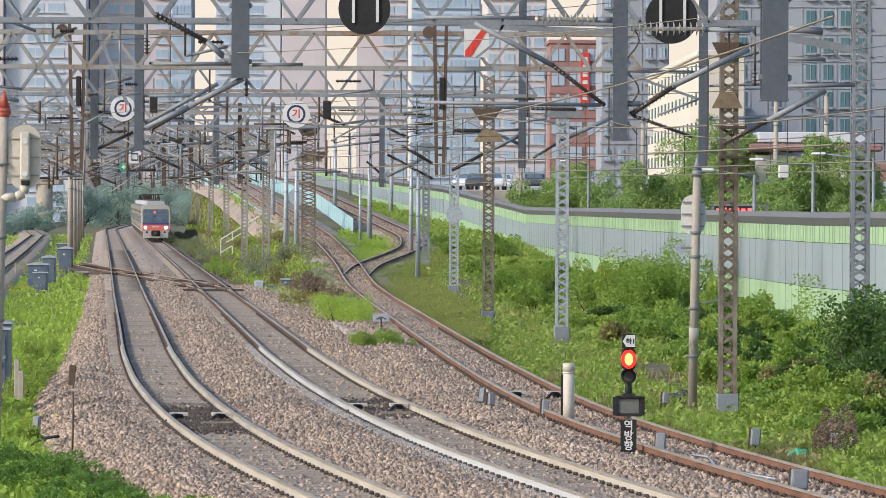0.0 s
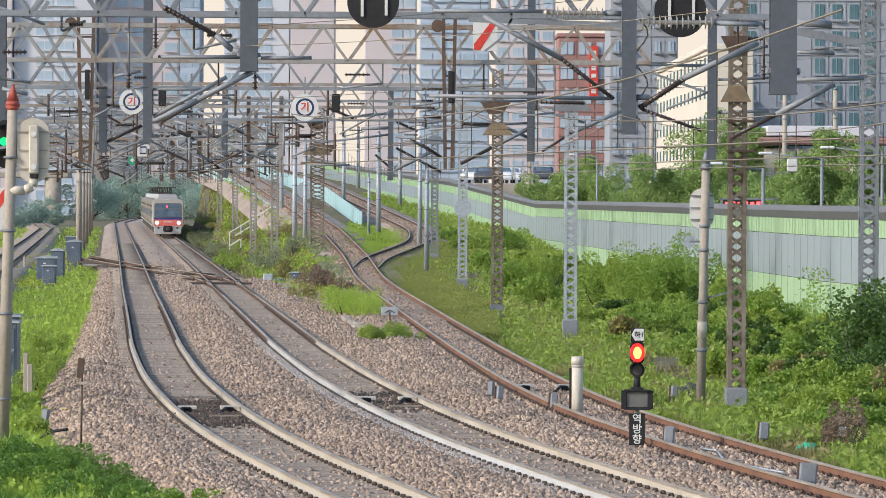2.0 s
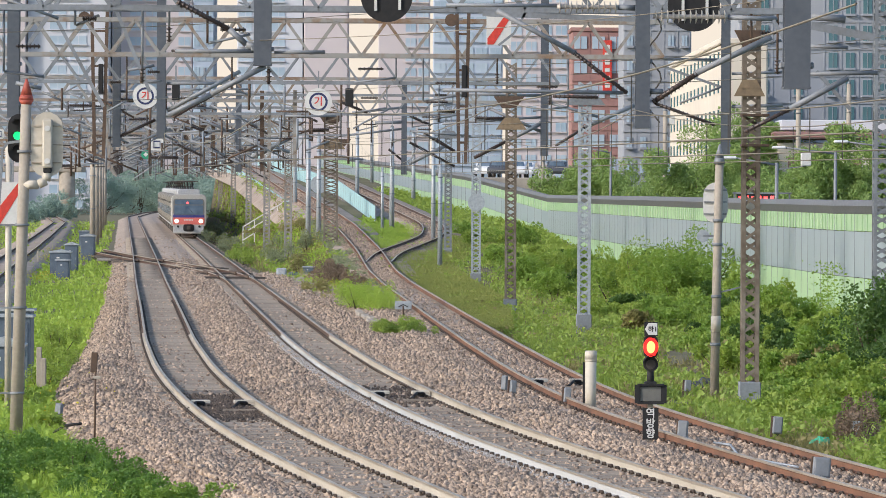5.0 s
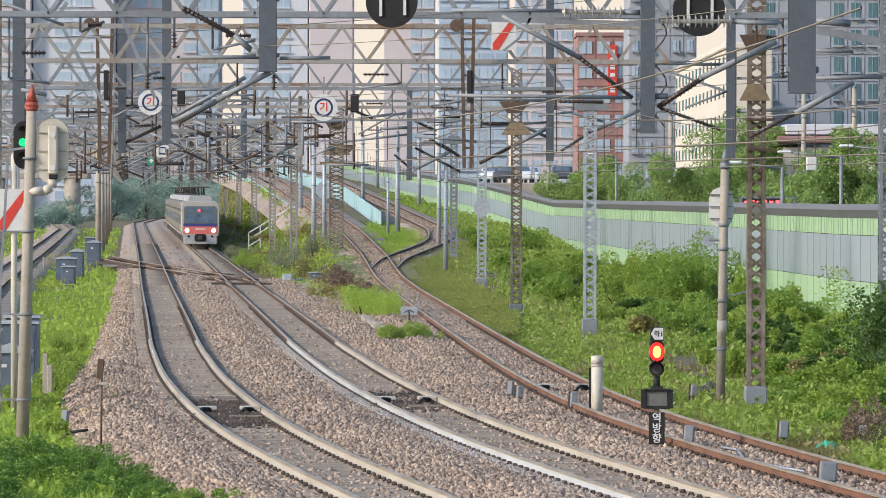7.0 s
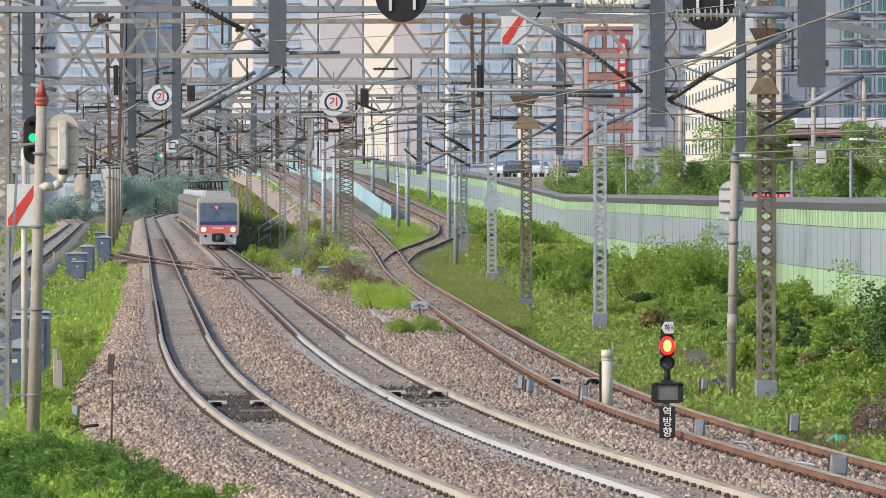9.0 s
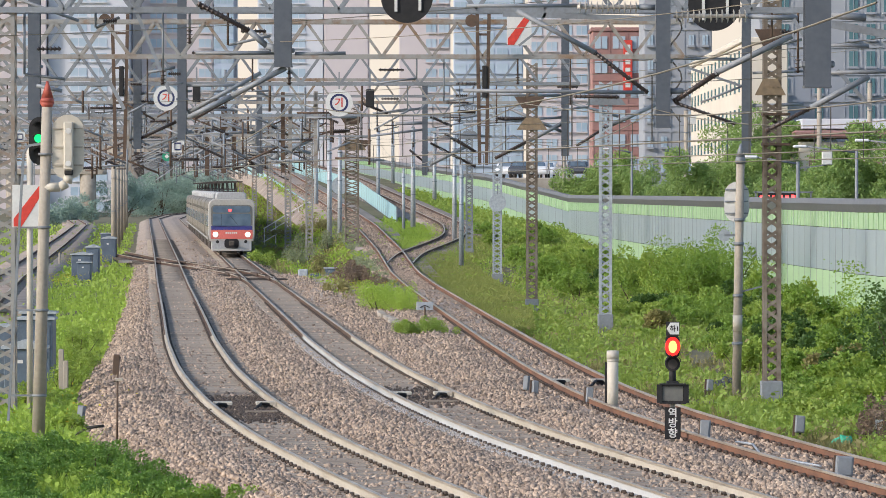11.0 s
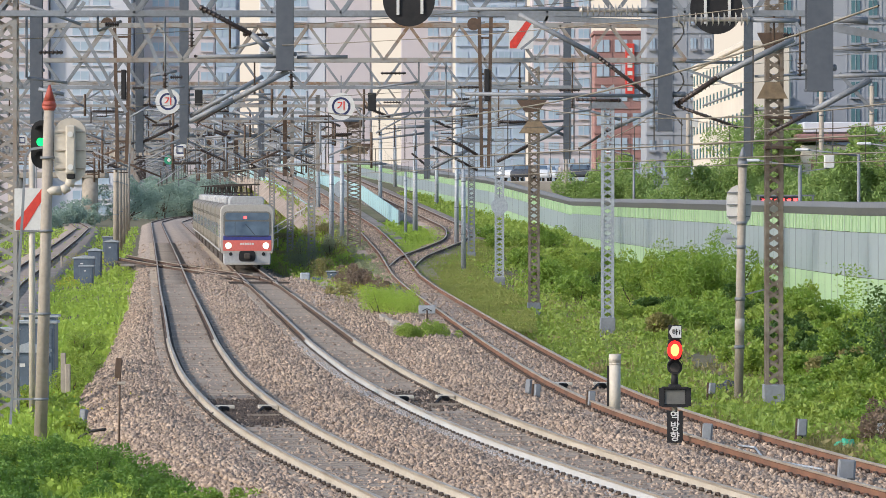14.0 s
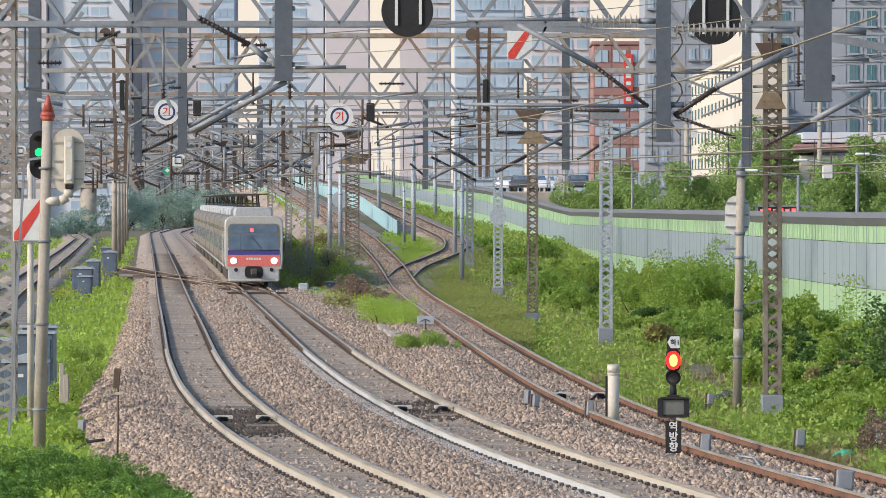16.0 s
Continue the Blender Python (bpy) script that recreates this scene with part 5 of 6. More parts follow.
def mast_signal():
    """Concrete mast beside the boxes with a green signal, the back of another and a ladder."""
    s = thing("signal_mast", "concrete signal mast with a green light and red finial", "signal", pose(-8.42, 91.8, -0.55))
    bm = B()
    tube(bm, (0, 0, 0), (0.19, 0, 6.95), 0.135, 0.105, 16)
    part("mast", bm, "concrete", s)
    bm = B()
    tube(bm, (0.19, 0, 6.93), (0.192, 0, 7.03), 0.1, 0.155, 14)
    tube(bm, (0.192, 0, 7.03), (0.195, 0, 7.13), 0.155, 0.125, 14)
    tube(bm, (0.195, 0, 7.13), (0.2, 0, 7.47), 0.125, 0.02, 14)
    part("finial", bm, "orange_red", s, "faded red pointed finial")
    bm = B()
    slab(bm, [(x + 0.03, z + 6.25) for x, z in rounded_board(0.46, 1.0)], 0.2, 0.26)
    bk = part("back_board", bm, "black", s, "black signal back board")
    for i, z in enumerate((6.55, 6.3, 6.02)):
        bm = B()
        tube(bm, (-0.0, 0.2, z), (-0.0, 0.16, z), 0.085, n=16)
        part("lens", bm, "signal_green" if i == 1 else "black", bk, "lit green lens" if i == 1 else "")
        bm = B()
        loft(bm, [[(0.1 * k * math.cos(a), yy, z + 0.1 * k * math.sin(a)) for k in (1, 1.08) for a in (np.linspace(0.1, 3.04, 8) if k == 1 else np.linspace(3.04, 0.1, 8))] for yy in (0.17, 0.02)])
        part("visor", bm, "black", bk)
    bm = B()
    slab(bm, [(x + 0.62, z + 6.12) for x, z in rounded_board(0.66, 1.34)], -0.02, 0.02)
    back = part("signal_back", bm, "cream", s, "cream rounded back of a signal")
    bm = B()
    box(bm, (0.64, -0.1, 6.14), (0.2, 0.15, 1.0), 0.03)
    part("rear_box", bm, "cream", back)
    for z in (6.5, 6.12, 5.75):
        bm = B()
        bar(bm, (0.32, -0.04, z), (0.92, -0.04, z), 0.025)
        part("stiffener", bm, "concrete", back)
    for z in (6.45, 5.78):
        bm = B()
        tube(bm, (0.64, -0.17, z), (0.64, -0.2, z), 0.06, n=12)
        part("cover", bm, "white", back)
    bm = B()
    for a, b in (((0.15, 5.3), (0.45, 5.3)), ((0.45, 5.3), (0.6, 5.38)), ((0.6, 5.38), (0.64, 5.55))):
        tube(bm, (a[0], -0.02, a[1]), (b[0], -0.02, b[1]), 0.095, n=12)
    part("elbow_pipe", bm, "cream", s)
    bm = B()
    box(bm, (0.64, -0.05, 5.6), (0.17, 0.17, 0.12), 0.02)
    part("collar", bm, "black", s)
    for z in (1.0, 2.75, 4.45, 5.95):
        bm = B()
        tube(bm, (0.027 * z, 0, z), (0.027 * z, 0, z + 0.05), 0.15, n=14)
        part("band", bm, "galv", s)
    bm = B()
    bar(bm, (-0.62, 0.1, 0.5), (-0.3, 0.1, 6.0), 0.06, 0.05)
    bar(bm, (-0.3, 0.1, 6.0), (-0.2, 0.1, 6.15), 0.06, 0.05)
    bar(bm, (-0.2, 0.1, 6.15), (0.15, 0.05, 6.2), 0.05)
    part("ladder_rail", bm, "galv", s)
    for z in (1.02, 2.77, 4.47):
        bm = B()
        bar(bm, (-0.6 + (z - 0.5) * 0.058, 0.1, z), (0.1, 0.1, z), 0.04)
        part("tie_bar", bm, "galv", s)


def red_bar_sign(x, y, z, w, h, pole_to=None):
    s = thing("trackside_sign", "white sign with a red diagonal stripe", "sign", pose(x, y, z))
    bm = B()
    box(bm, (0, 0, 0), (w, 0.03, h), 0.004)
    part("board", bm, "white", s)
    bm = B()
    slab(bm, [(-0.46 * w, -0.48 * h), (-0.2 * w, -0.48 * h), (0.46 * w, 0.3 * h), (0.46 * w, 0.48 * h), (0.36 * w, 0.48 * h), (-0.46 * w, -0.3 * h)], -0.022, -0.0155)
    part("stripe", bm, "red", s, "red diagonal stripe")
    bm = B()
    for q in (-0.2, 0.2):
        bar(bm, (q * w, 0.03, -h / 2), (q * w, 0.03, h / 2 + 0.5), 0.035)
    part("bracket", bm, "galv", s)
    if pole_to is not None:
        bm = B()
        tube(bm, (0.03, 0.12, pole_to - z), (0.03, 0.12, h / 2 + 0.9), 0.075, n=12)
        part("pole", bm, "cream", s, "cream pole")


def disc_sign(x, y, z, r, lettered=True, bracket=1.2):
    s = thing("disc_sign", "white disc with a blue ring and red letter" if lettered else "plain grey disc seen from behind", "sign", pose(x, y, z), group="disc signs")
    bm = B()
    tube(bm, (0, -0.015, 0), (0, 0.015, 0), r, n=32)
    d = part("disc", bm, "white" if lettered else "box_lid", s)
    if lettered:
        bm = B()
        ring = [(math.cos(a), math.sin(a)) for a in np.linspace(0, 2 * math.pi, 36, endpoint=False)]
        for i in range(36):
            p, q = ring[i], ring[(i + 1) % 36]
            vs = [bm.verts.new((k * r * u, -0.022, k * r * w)) for k, (u, w) in ((0.52, p), (0.52, q), (0.68, q), (0.68, p))]
            bm.faces.new(vs)
        part("ring", bm, "navy", d, "dark blue ring")
        text("기", r * 0.72, "red", d, pose(0, -0.023, 0))
    bm = B()
    bar(bm, (0, 0.04, -r), (0, 0.04, bracket), 0.05)
    part("hanger", bm, "galv", s)


def signal_disc(x, y, z, r):
    """Large round black back board with two pale straps."""
    s = thing("round_signal_back", "large round black signal board with pale straps", "signal", pose(x, y, z), group="round signal boards")
    bm = B()
    tube(bm, (0, -0.02, 0), (0, 0.03, 0), r, n=36)
    part("board", bm, "black", s)
    for q in (-0.42, 0.5):
        bm = B()
        zz = r * math.sqrt(1 - q * q) * 0.95
        box(bm, (q * r, -0.04, 0.1), (0.09 * r + 0.01, 0.03, zz * 2 - 0.1))
        part("strap", bm, "white", s)
    bm = B()
    bar(bm, (0, 0.1, 0), (0, 0.1, r + 1.6), 0.1)
    part("hanger", bm, "galv", s)


def cabinet(x, y, z0, w, d, h, roof=0.12, label="dark blue-grey trackside equipment cabinet"):
    c = thing("equipment_cabinet", label, "cabinet", pose(x, y, z0), group="trackside cabinets")
    bm = B()
    box(bm, (0, 0, h / 2), (w, d, h), 0.02)
    body = part("body", bm, "box_blue", c)
    bm = B()
    slab(bm, [(-w / 2 - 0.07, h), (w / 2 + 0.07, h), (w / 2 + 0.07, h + 0.06), (0, h + 0.06 + roof), (-w / 2 - 0.07, h + 0.06)], -d / 2 - 0.07, d / 2 + 0.07)
    part("roof", bm, "box_lid", c, "pale grey roof")
    bm = B()
    box(bm, (0, -d / 2 - 0.012, h * 0.5), (w * 0.86, 0.02, h * 0.86), 0.006)
    door = part("door", bm, "box_blue", c)
    bm = B()
    box(bm, (w * 0.34, -d / 2 - 0.035, h * 0.5), (0.03, 0.03, 0.16), 0.006)
    part("handle", bm, "galv", door)
    bm = B()
    box(bm, (-w * 0.1, -d / 2 - 0.026, h * 0.78), (w * 0.14, 0.008, h * 0.06))
    part("label_plate", bm, "white", door)
    return c


def track_box(x, y, z0, w=0.17, h=0.32, stem=0.22, tilt=4, label="small grey track circuit box on a stake"):
    b = thing("track_box", label, "junction box", pose(x, y, z0, 0, tilt, random.uniform(-25, 25)), group="track boxes")
    bm = B()
    box(bm, (-w * 0.45, 0.02, (stem + h) / 2 - 0.1), (0.05, 0.06, stem + h + 0.2))
    part("stake", bm, "rust_dark", b)
    bm = B()
    box(bm, (0.02, -0.05, stem + h / 2), (w, 0.12, h), 0.02)
    body = part("case", bm, "galv", b)
    bm = B()
    box(bm, (0.02, -0.115, stem + h / 2), (w * 0.8, 0.015, h * 0.85), 0.006)
    part("lid", bm, "galv", body)
    bm = B()
    tube(bm, (0.03, -0.05, stem), (0.05, -0.02, 0), 0.022, n=8)
    part("cable", bm, "black", b)


def rail_device(line, y, off=0.0):
    """Detector plates clamped inside the rails with their black cables."""
    d = thing("rail_detector", "pale detector plates with black cables between the rails", "detector", pose(*line.point(y, off, -0.16), 0, 0, line.turn(y)), group="rail detectors")
    for s in (-0.45, 0.5):
        bm = B()
        box(bm, (s, 0, 0.1), (0.42, 0.3, 0.075), 0.01)
        part("plate", bm, "cream", d)
        bm = B()
        box(bm, (s, -0.05, 0.03), (0.16, 0.3, 0.1), 0.02)
        part("foot", bm, "black", d)
        bm = B()
        pts = [(s + 0.1, -0.1, 0.08), (s - 0.12, -0.3, 0.1), (s - 0.25, -0.7, 0.02), (s - 0.35, -1.2, 0.0)]
        for a, b in zip(pts, pts[1:]):
            tube(bm, a, b, 0.035, n=6)
        part("cable", bm, "black", d)
    bm = B()
    bar(bm, (-0.1, -2.4, 0.03), (0.6, -2.4, 0.03), 0.08, 0.05)
    part("plank", bm, "sleeper", d)


mast_signal()
dwarf_signal(4.36, 87.0, -0.06)
red_bar_sign(-9.72, 103.5, 4.31, 0.72, 0.98, -0.6)
red_bar_sign(1.78, 113, 8.75, 0.62, 0.85)
disc_sign(-4.25, 174, 8.02, 0.53)
disc_sign(-11.1, 176, 8.25, 0.5)
disc_sign(-7.7, 318, 4.85, 0.62, False, 0.4)
disc_sign(2.65, 242.4, 3.9, 0.46, False, 1.0)
signal_disc(-0.80, 86, 8.4, 0.5)
signal_disc(5.75, 97, 8.7, 0.565)
for x, y, z, w, h in ((-9.9, 176, 8.42, 0.3, 0.66), (-3.05, 174, 8.2, 0.32, 0.7)):
    s = thing("repeater_signal", "small black box signal hanging from a gantry", "signal", pose(x, y, z), group="repeater signals")
    part("case", box(B(), (0, 0, 0), (w, 0.25, h), 0.02), "black", s)
    part("hanger", bar(B(), (0, 0, h / 2), (0, 0, h / 2 + 0.7), 0.06), "galv", s)
# small plates by the far gantries
for x, y, z, r, ring in ((-15.3, 253, 7.05, 0.36, "navy"), (-16.1, 256, 6.5, 0.27, "sign_green"), (-24.5, 256, 7.63, 0.3, "navy")):
    s = thing("line_sign", "small white plate with a dark square" if ring == "navy" else "small green disc with a white diamond", "sign", pose(x, y, z), group="small line signs")
    bm = B()
    if ring == "navy":
        slab(bm, rrect(-r, r, -r * 0.95, r * 0.95, r * 0.4), -0.01, 0.01)
    else:
        tube(bm, (0, -0.01, 0), (0, 0.01, 0), r, n=20)
    part("plate", bm, "white" if ring == "navy" else ring, s)
    bm = B()
    q = r * 0.5
    if ring == "navy":
        for a, b in (((-q, -q), (q, -q)), ((q, -q), (q, q)), ((q, q), (-q, q)), ((-q, q), (-q, -q))):
            bar(bm, (a[0], -0.02, a[1]), (b[0], -0.02, b[1]), 0.02, r * 0.22)
    else:
        slab(bm, [(-q, 0), (0, -q), (q, 0), (0, q)], -0.02, -0.011)
    part("mark", bm, "navy" if ring == "navy" else "white", s)
    part("hanger", bar(B(), (0, 0.03, 0), (0, 0.03, 2.2), 0.04), "galv", s)
# cabinets beside the grass
cabinet(-10.4, 110, -0.62, 1.0, 0.6, 1.4, 0.17)
cabinet(-10.98, 111, -0.62, 0.42, 0.6, 1.9, 0.03)
cabinet(-10.9, 118, -0.6, 0.98, 0.7, 1.86, 0.03)
cabinet(-11.35, 124, -0.6, 0.9, 0.7, 1.85, 0.03)
cabinet(-21.6, 264, -0.6, 1.2, 0.8, 1.35, 0.14)
cabinet(-20.4, 251, -0.6, 0.75, 0.6, 1.1, 0.02)
cabinet(-21.75, 274, -0.6, 0.8, 0.7, 1.65, 0.14)
cabinet(-24.0, 317, -0.6, 1.0, 0.8, 1.7, 0.14)
cabinet(-28.3, 370, -0.6, 0.85, 0.7, 1.5, 0.02)
cabinet(-6.65, 252, -0.45, 0.62, 0.5, 0.62, 0.02, "small blue-grey equipment box beside the track")
for x, y, h in ((-9.95, 115, 1.2), (-9.75, 114, 0.95), (-25.2, 290, 1.1)):
    p = thing("marker_post", "short square concrete post", "post", pose(x, y, -0.62), group="concrete posts")
    part("post", box(B(), (0, 0, h / 2), (0.13, 0.13, h), 0.015), "concrete", p)
track_box(-8.15, 99, -0.55, 0.16, 0.35, 0.12, 6, "small grey cable box in the stones")
# rusty board on a stake
s = thing("rusty_stake", "rusty iron stake with a small weathered board", "stake", pose(-6.58, 88.8, -0.45, 0, 0.6, 0))
part("stake", tube(B(), (0, 0, 0), (0, 0, 1.55), 0.02, n=8), "rust_dark", s)
part("board", box(B(), (-0.03, 0, 1.68), (0.13, 0.05, 0.4), 0.01, Euler((0, 0.06, 0))), "rust_dark", s, "weathered dark brown board")
part("clamp", box(B(), (0.03, 0, 1.38), (0.16, 0.1, 0.06), 0.01), "concrete", s)
# white concrete post
s = thing("concrete_post", "pale round concrete post with a collar", "post", pose(3.62, 98.6, -0.35))
part("shaft", tube(B(), (0, 0, 0), (0, 0, 1.26), 0.125, 0.125, 18), "cream", s)
part("collar", tube(tube(B(), (0, 0, 1.26), (0, 0, 1.31), 0.125, 0.138, 18), (0, 0, 1.31), (0, 0, 1.5), 0.138, 0.135, 18), "cream", s)
# black strip added for the shadow stripe down the post's left side
part("shade_strip", box(B(), (-0.15, 0.03, 0.62), (0.05, 0.06, 1.25)), "black", s)
for x, y, w, h, st in ((1.82, 106, 0.14, 0.34, 0.3), (1.98, 105.4, 0.14, 0.3, 0.25), (3.15, 101.6, 0.16, 0.34, 0.22), (4.95, 87, 0.2, 0.42, 0.16), (7.25, 93, 0.2, 0.36, 0.25), (6.67, 76, 0.3, 0.34, 0.2), (6.38, 110, 0.16, 0.28, 0.1)):
    track_box(x, y, -0.35 if x < 7 else -0.6, w, h, st)
# little grey board on a post between the tracks
s = thing("low_sign", "small grey board on a thin post, seen from behind", "sign", pose(-0.87, 165, -0.35))
part("post", tube(B(), (0, 0, 0), (0, 0, 0.7), 0.035, n=8), "rust_dark", s)
part("board", box(B(), (0, 0, 0.72), (0.62, 0.03, 0.3), 0.01), "box_lid", s)
part("brace", bar(bar(B(), (-0.18, -0.03, 0.66), (0, -0.03, 0.75), 0.03), (0.18, -0.03, 0.66), (0, -0.03, 0.75), 0.03), "black", s)
# right-hand concrete signal mast seen from behind
s = thing("signal_mast", "concrete mast with a rounded white signal back", "signal", pose(7.2, 112, -0.6))
part("mast", tube(B(), (0, 0, 0), (0.1, 0, 5.95), 0.115, 0.105, 16), "concrete", s)
part("finial", tube(tube(B(), (0.1, 0, 5.95), (0.1, 0, 6.1), 0.14, 0.12, 14), (0.1, 0, 6.1), (0.1, 0, 6.42), 0.12, 0.02, 14), "galv", s)
b_ = part("signal_back", slab(B(), [(x + 0.02, z + 4.98) for x, z in rounded_board(0.62, 1.02)], 0.14, 0.17), "white", s, "pale rounded signal back board")
for z in (4.7, 5.0, 5.3):
    part("stiffener", bar(B(), (-0.28, 0.11, z), (0.3, 0.11, z), 0.03), "galv", b_)
for z in (1.4, 2.6, 3.9, 4.5):
    part("band", tube(B(), (0.016 * z, 0, z), (0.016 * z, 0, z + 0.08), 0.135, n=14), "galv", s)
part("yellow_wrap", tube(B(), (0.03, 0, 1.75), (0.034, 0, 2.15), 0.122, n=14), "cream", s)
part("side_arm", bar(B(), (0.05, 0, 4.15), (-0.3, 0, 4.15), 0.05), "galv", s)
part("side_disc", tube(B(), (-0.3, -0.01, 4.15), (-0.3, 0.01, 4.15), 0.15, n=18), "box_lid", s)
part("side_arm", bar(B(), (0.05, 0, 2.72), (0.75, 0, 2.9), 0.04), "galv", s)
rail_device(LINE_1, 99.6)
rail_device(LINE_2, 104.5)
rail_device(LINE_3, 111.5)
# poles of the rising tracks
for x, y, z, h, r in ((-8.3, 312, 0.6, 7.6, 0.19), (-7.5, 309, 0.5, 7.8, 0.17), (-11.0, 372, 2.6, 6.8, 0.19), (-5.9, 376, 3.2, 6.5, 0.18), (-2.55, 322, 1.6, 7.4, 0.19), (-3.2, 318, 1.5, 4.6, 0.11),
                      (-5.6, 450, 5.2, 6, 0.2), (-1.2, 384, 3.0, 6.3, 0.19), (0.4, 300, 1.0, 7.4, 0.16), (0.75, 262, 0.0, 6.2, 0.15)):
    pole(x, y, z, h, r, "box_lid", "pale grey steel pole beside the rising tracks", "steel_pole")
# dark point rodding and planks beside the crossover
s = thing("point_machine", "dark point machine with planks beside the crossover", "point machine", pose(-8.3, 247, -0.3))
part("plank", box(B(), (-0.6, 0, 0.05), (2.0, 0.3, 0.16), 0.02), "rust_dark", s)
part("case", box(B(), (0.25, 0.6, 0.3), (0.55, 0.5, 0.42), 0.06), "box_lid", s)
part("motor", box(B(), (0.95, 0.2, 0.15), (0.6, 0.4, 0.25), 0.05), "box_blue", s)
s = thing("point_machine", "grey point machine with a rod beside the track", "point machine", pose(-21.2, 300, -0.3))
part("plank", box(B(), (0, 0, 0.05), (1.8, 0.4, 0.16), 0.02), "rusty", s)
part("case", box(B(), (1.2, 0, 0.15), (0.9, 0.5, 0.3), 0.06), "rust_dark", s)
# slab edge, rubbish, small white plate
s = thing("concrete_slab", "white concrete trough edge half buried in the ballast", "slab", pose(-2.3, 168, -0.3, 0, 0, -86.4))
for i in range(8):
    part("slab", box(B(), (-7 + i * 2.0, 0, 0.06 + 0.02 * (i % 3)), (1.96, 0.26, 0.3), 0.03), "concrete", s, "", pose(0, 0.03 * (i % 2), 0, 0, 0, 0.8 * (i % 3 - 1)))
s = thing("green_net", "crumpled green plastic netting", "netting", pose(8.05, 91.2, -0.6))
bm = B()
bmesh.ops.create_icosphere(bm, subdivisions=3, radius=0.26)
for v in bm.verts:
    v.co *= 1 + 0.4 * noise.noise(v.co * 6)
    v.co.z = max(v.co.z * 1.1, -0.05)
part("net", bm, "net_green", s)
s = thing("rubbish_bag", "dark crumpled rubbish bag in the weeds", "bag", pose(7.3, 117, -0.6))
bm = B()
bmesh.ops.create_icosphere(bm, subdivisions=3, radius=0.42)
for v in bm.verts:
    v.co *= 1 + 0.45 * noise.noise(v.co * 4)
    v.co.z = max(v.co.z * 0.9, -0.05)
part("bag", bm, "bag", s)
s = thing("white_plate", "small white plate on a stake in the weeds", "sign", pose(8.7, 90.5, -0.6))
part("stake", tube(B(), (0, 0, 0), (0, 0, 0.5), 0.015, n=6), "galv", s)
part("plate", box(B(), (0, 0, 0.55), (0.16, 0.02, 0.2), 0.004), "white", s)
# loose cable by the track, and the white hose
for name, label, pts, r, mm in (("cable", "loose pale cable lying over the ballast", ((5.55, 86.3, -0.16), (5.75, 84.5, -0.1), (5.72, 82, -0.14), (5.85, 80.2, -0.1), (6.5, 78.2, -0.12)), 0.022, "box_lid"),
                                ("cable", "black cable end in the grass", ((-7.9, 93.5, -0.5), (-7.5, 93, -0.25), (-7.15, 92.8, -0.2)), 0.03, "black")):
    bm = B()
    for a, b in zip(pts, pts[1:]):
        tube(bm, a, b, r, n=6)
    ob = part(name, bm, mm)
    tagged(ob, label, "cable")
# cable pit pile: dark broken slabs at the foot of the stones
for i in range(6):
    s = part("broken_slab", box(B(), (0, 0, 0), (0.35, 0.5, 0.1), 0.02, Euler((0.2 * i, 0.3, i))), "underframe" if i % 2 else "concrete", None, "", pose(-7.85 + 0.14 * i, 104 - i * 0.7, -0.35))
    tagged(s, "broken dark concrete cover slab", "slab", "broken cover slabs")


# ---- loose stones and plants ----
rng = np.random.default_rng(5)


def bed_height(x, y):
    l = np.interp(y, EDGE_Y, EDGE_L)
    r = np.interp(y, EDGE_Y, EDGE_R)
    e = np.minimum(x - l, r - x)
    z = -0.21 - np.maximum(0, 1.0 - e) * 0.5
    near = np.minimum.reduce([np.abs(x - np.interp(y, k.y, k.x)) for k in (LINE_1, LINE_2, LINE_3)])
    return z + 0.13 * np.maximum(0, 1 - np.abs(near - 2.1) / 0.85) * np.where(e > 1.2, 1, 0.3), near, e


def stones():
    n = 270000
    y = 1 / rng.uniform(1 / 430, 1 / 63, n)
    l, r = np.interp(y, EDGE_Y, EDGE_L) - 0.5, np.minimum(np.interp(y, EDGE_Y, EDGE_R), np.where(y > 215, np.interp(y, LINE_2.y, LINE_2.x) + 2.4, 99)) + 0.5
    x = l + (r - l) * rng.random(n)
    z, near, e = bed_height(x, y)
    keep = (near > 1.22) | ((near < 0.66) & (rng.random(n) < np.where(np.abs(x - np.interp(y, LINE_3.y, LINE_3.x)) < 0.7, 0.6, 0.17))) | ((near > 0.85) & (rng.random(n) < 0.35))
    keep &= rng.random(n) < np.interp(y, [120, 200, 330], [1.0, 0.45, 0.04])
    x, y, z = x[keep], y[keep], z[keep]
    n = len(x)
    for line, y0, y1, m in ((LINE_3, 216, 430, 26000), (LINE_4, 268, 430, 14000)):
        yy = 1 / rng.uniform(1 / y1, 1 / y0, m)
        off = rng.uniform(-1.35, 0.98, m)
        ok = (np.abs(np.abs(off) - 0.75) > 0.12) & ((np.abs(off) > 1.2) | (rng.random(m) < 0.6))
        x = np.concatenate([x, (np.interp(yy, line.y, line.x) + off)[ok]])
        y, z = np.concatenate([y, yy[ok]]), np.concatenate([z, (np.interp(yy, line.y, line.z) - 0.2)[ok]])
    n = len(x)
    scatter("ballast_stones", x, y, z + rng.uniform(0, 0.035, n), (0.02 + 0.055 * rng.random(n) ** 1.9) * (1 + (y - 63) / 700), "stone", "loose brown and grey crushed ballast stones")


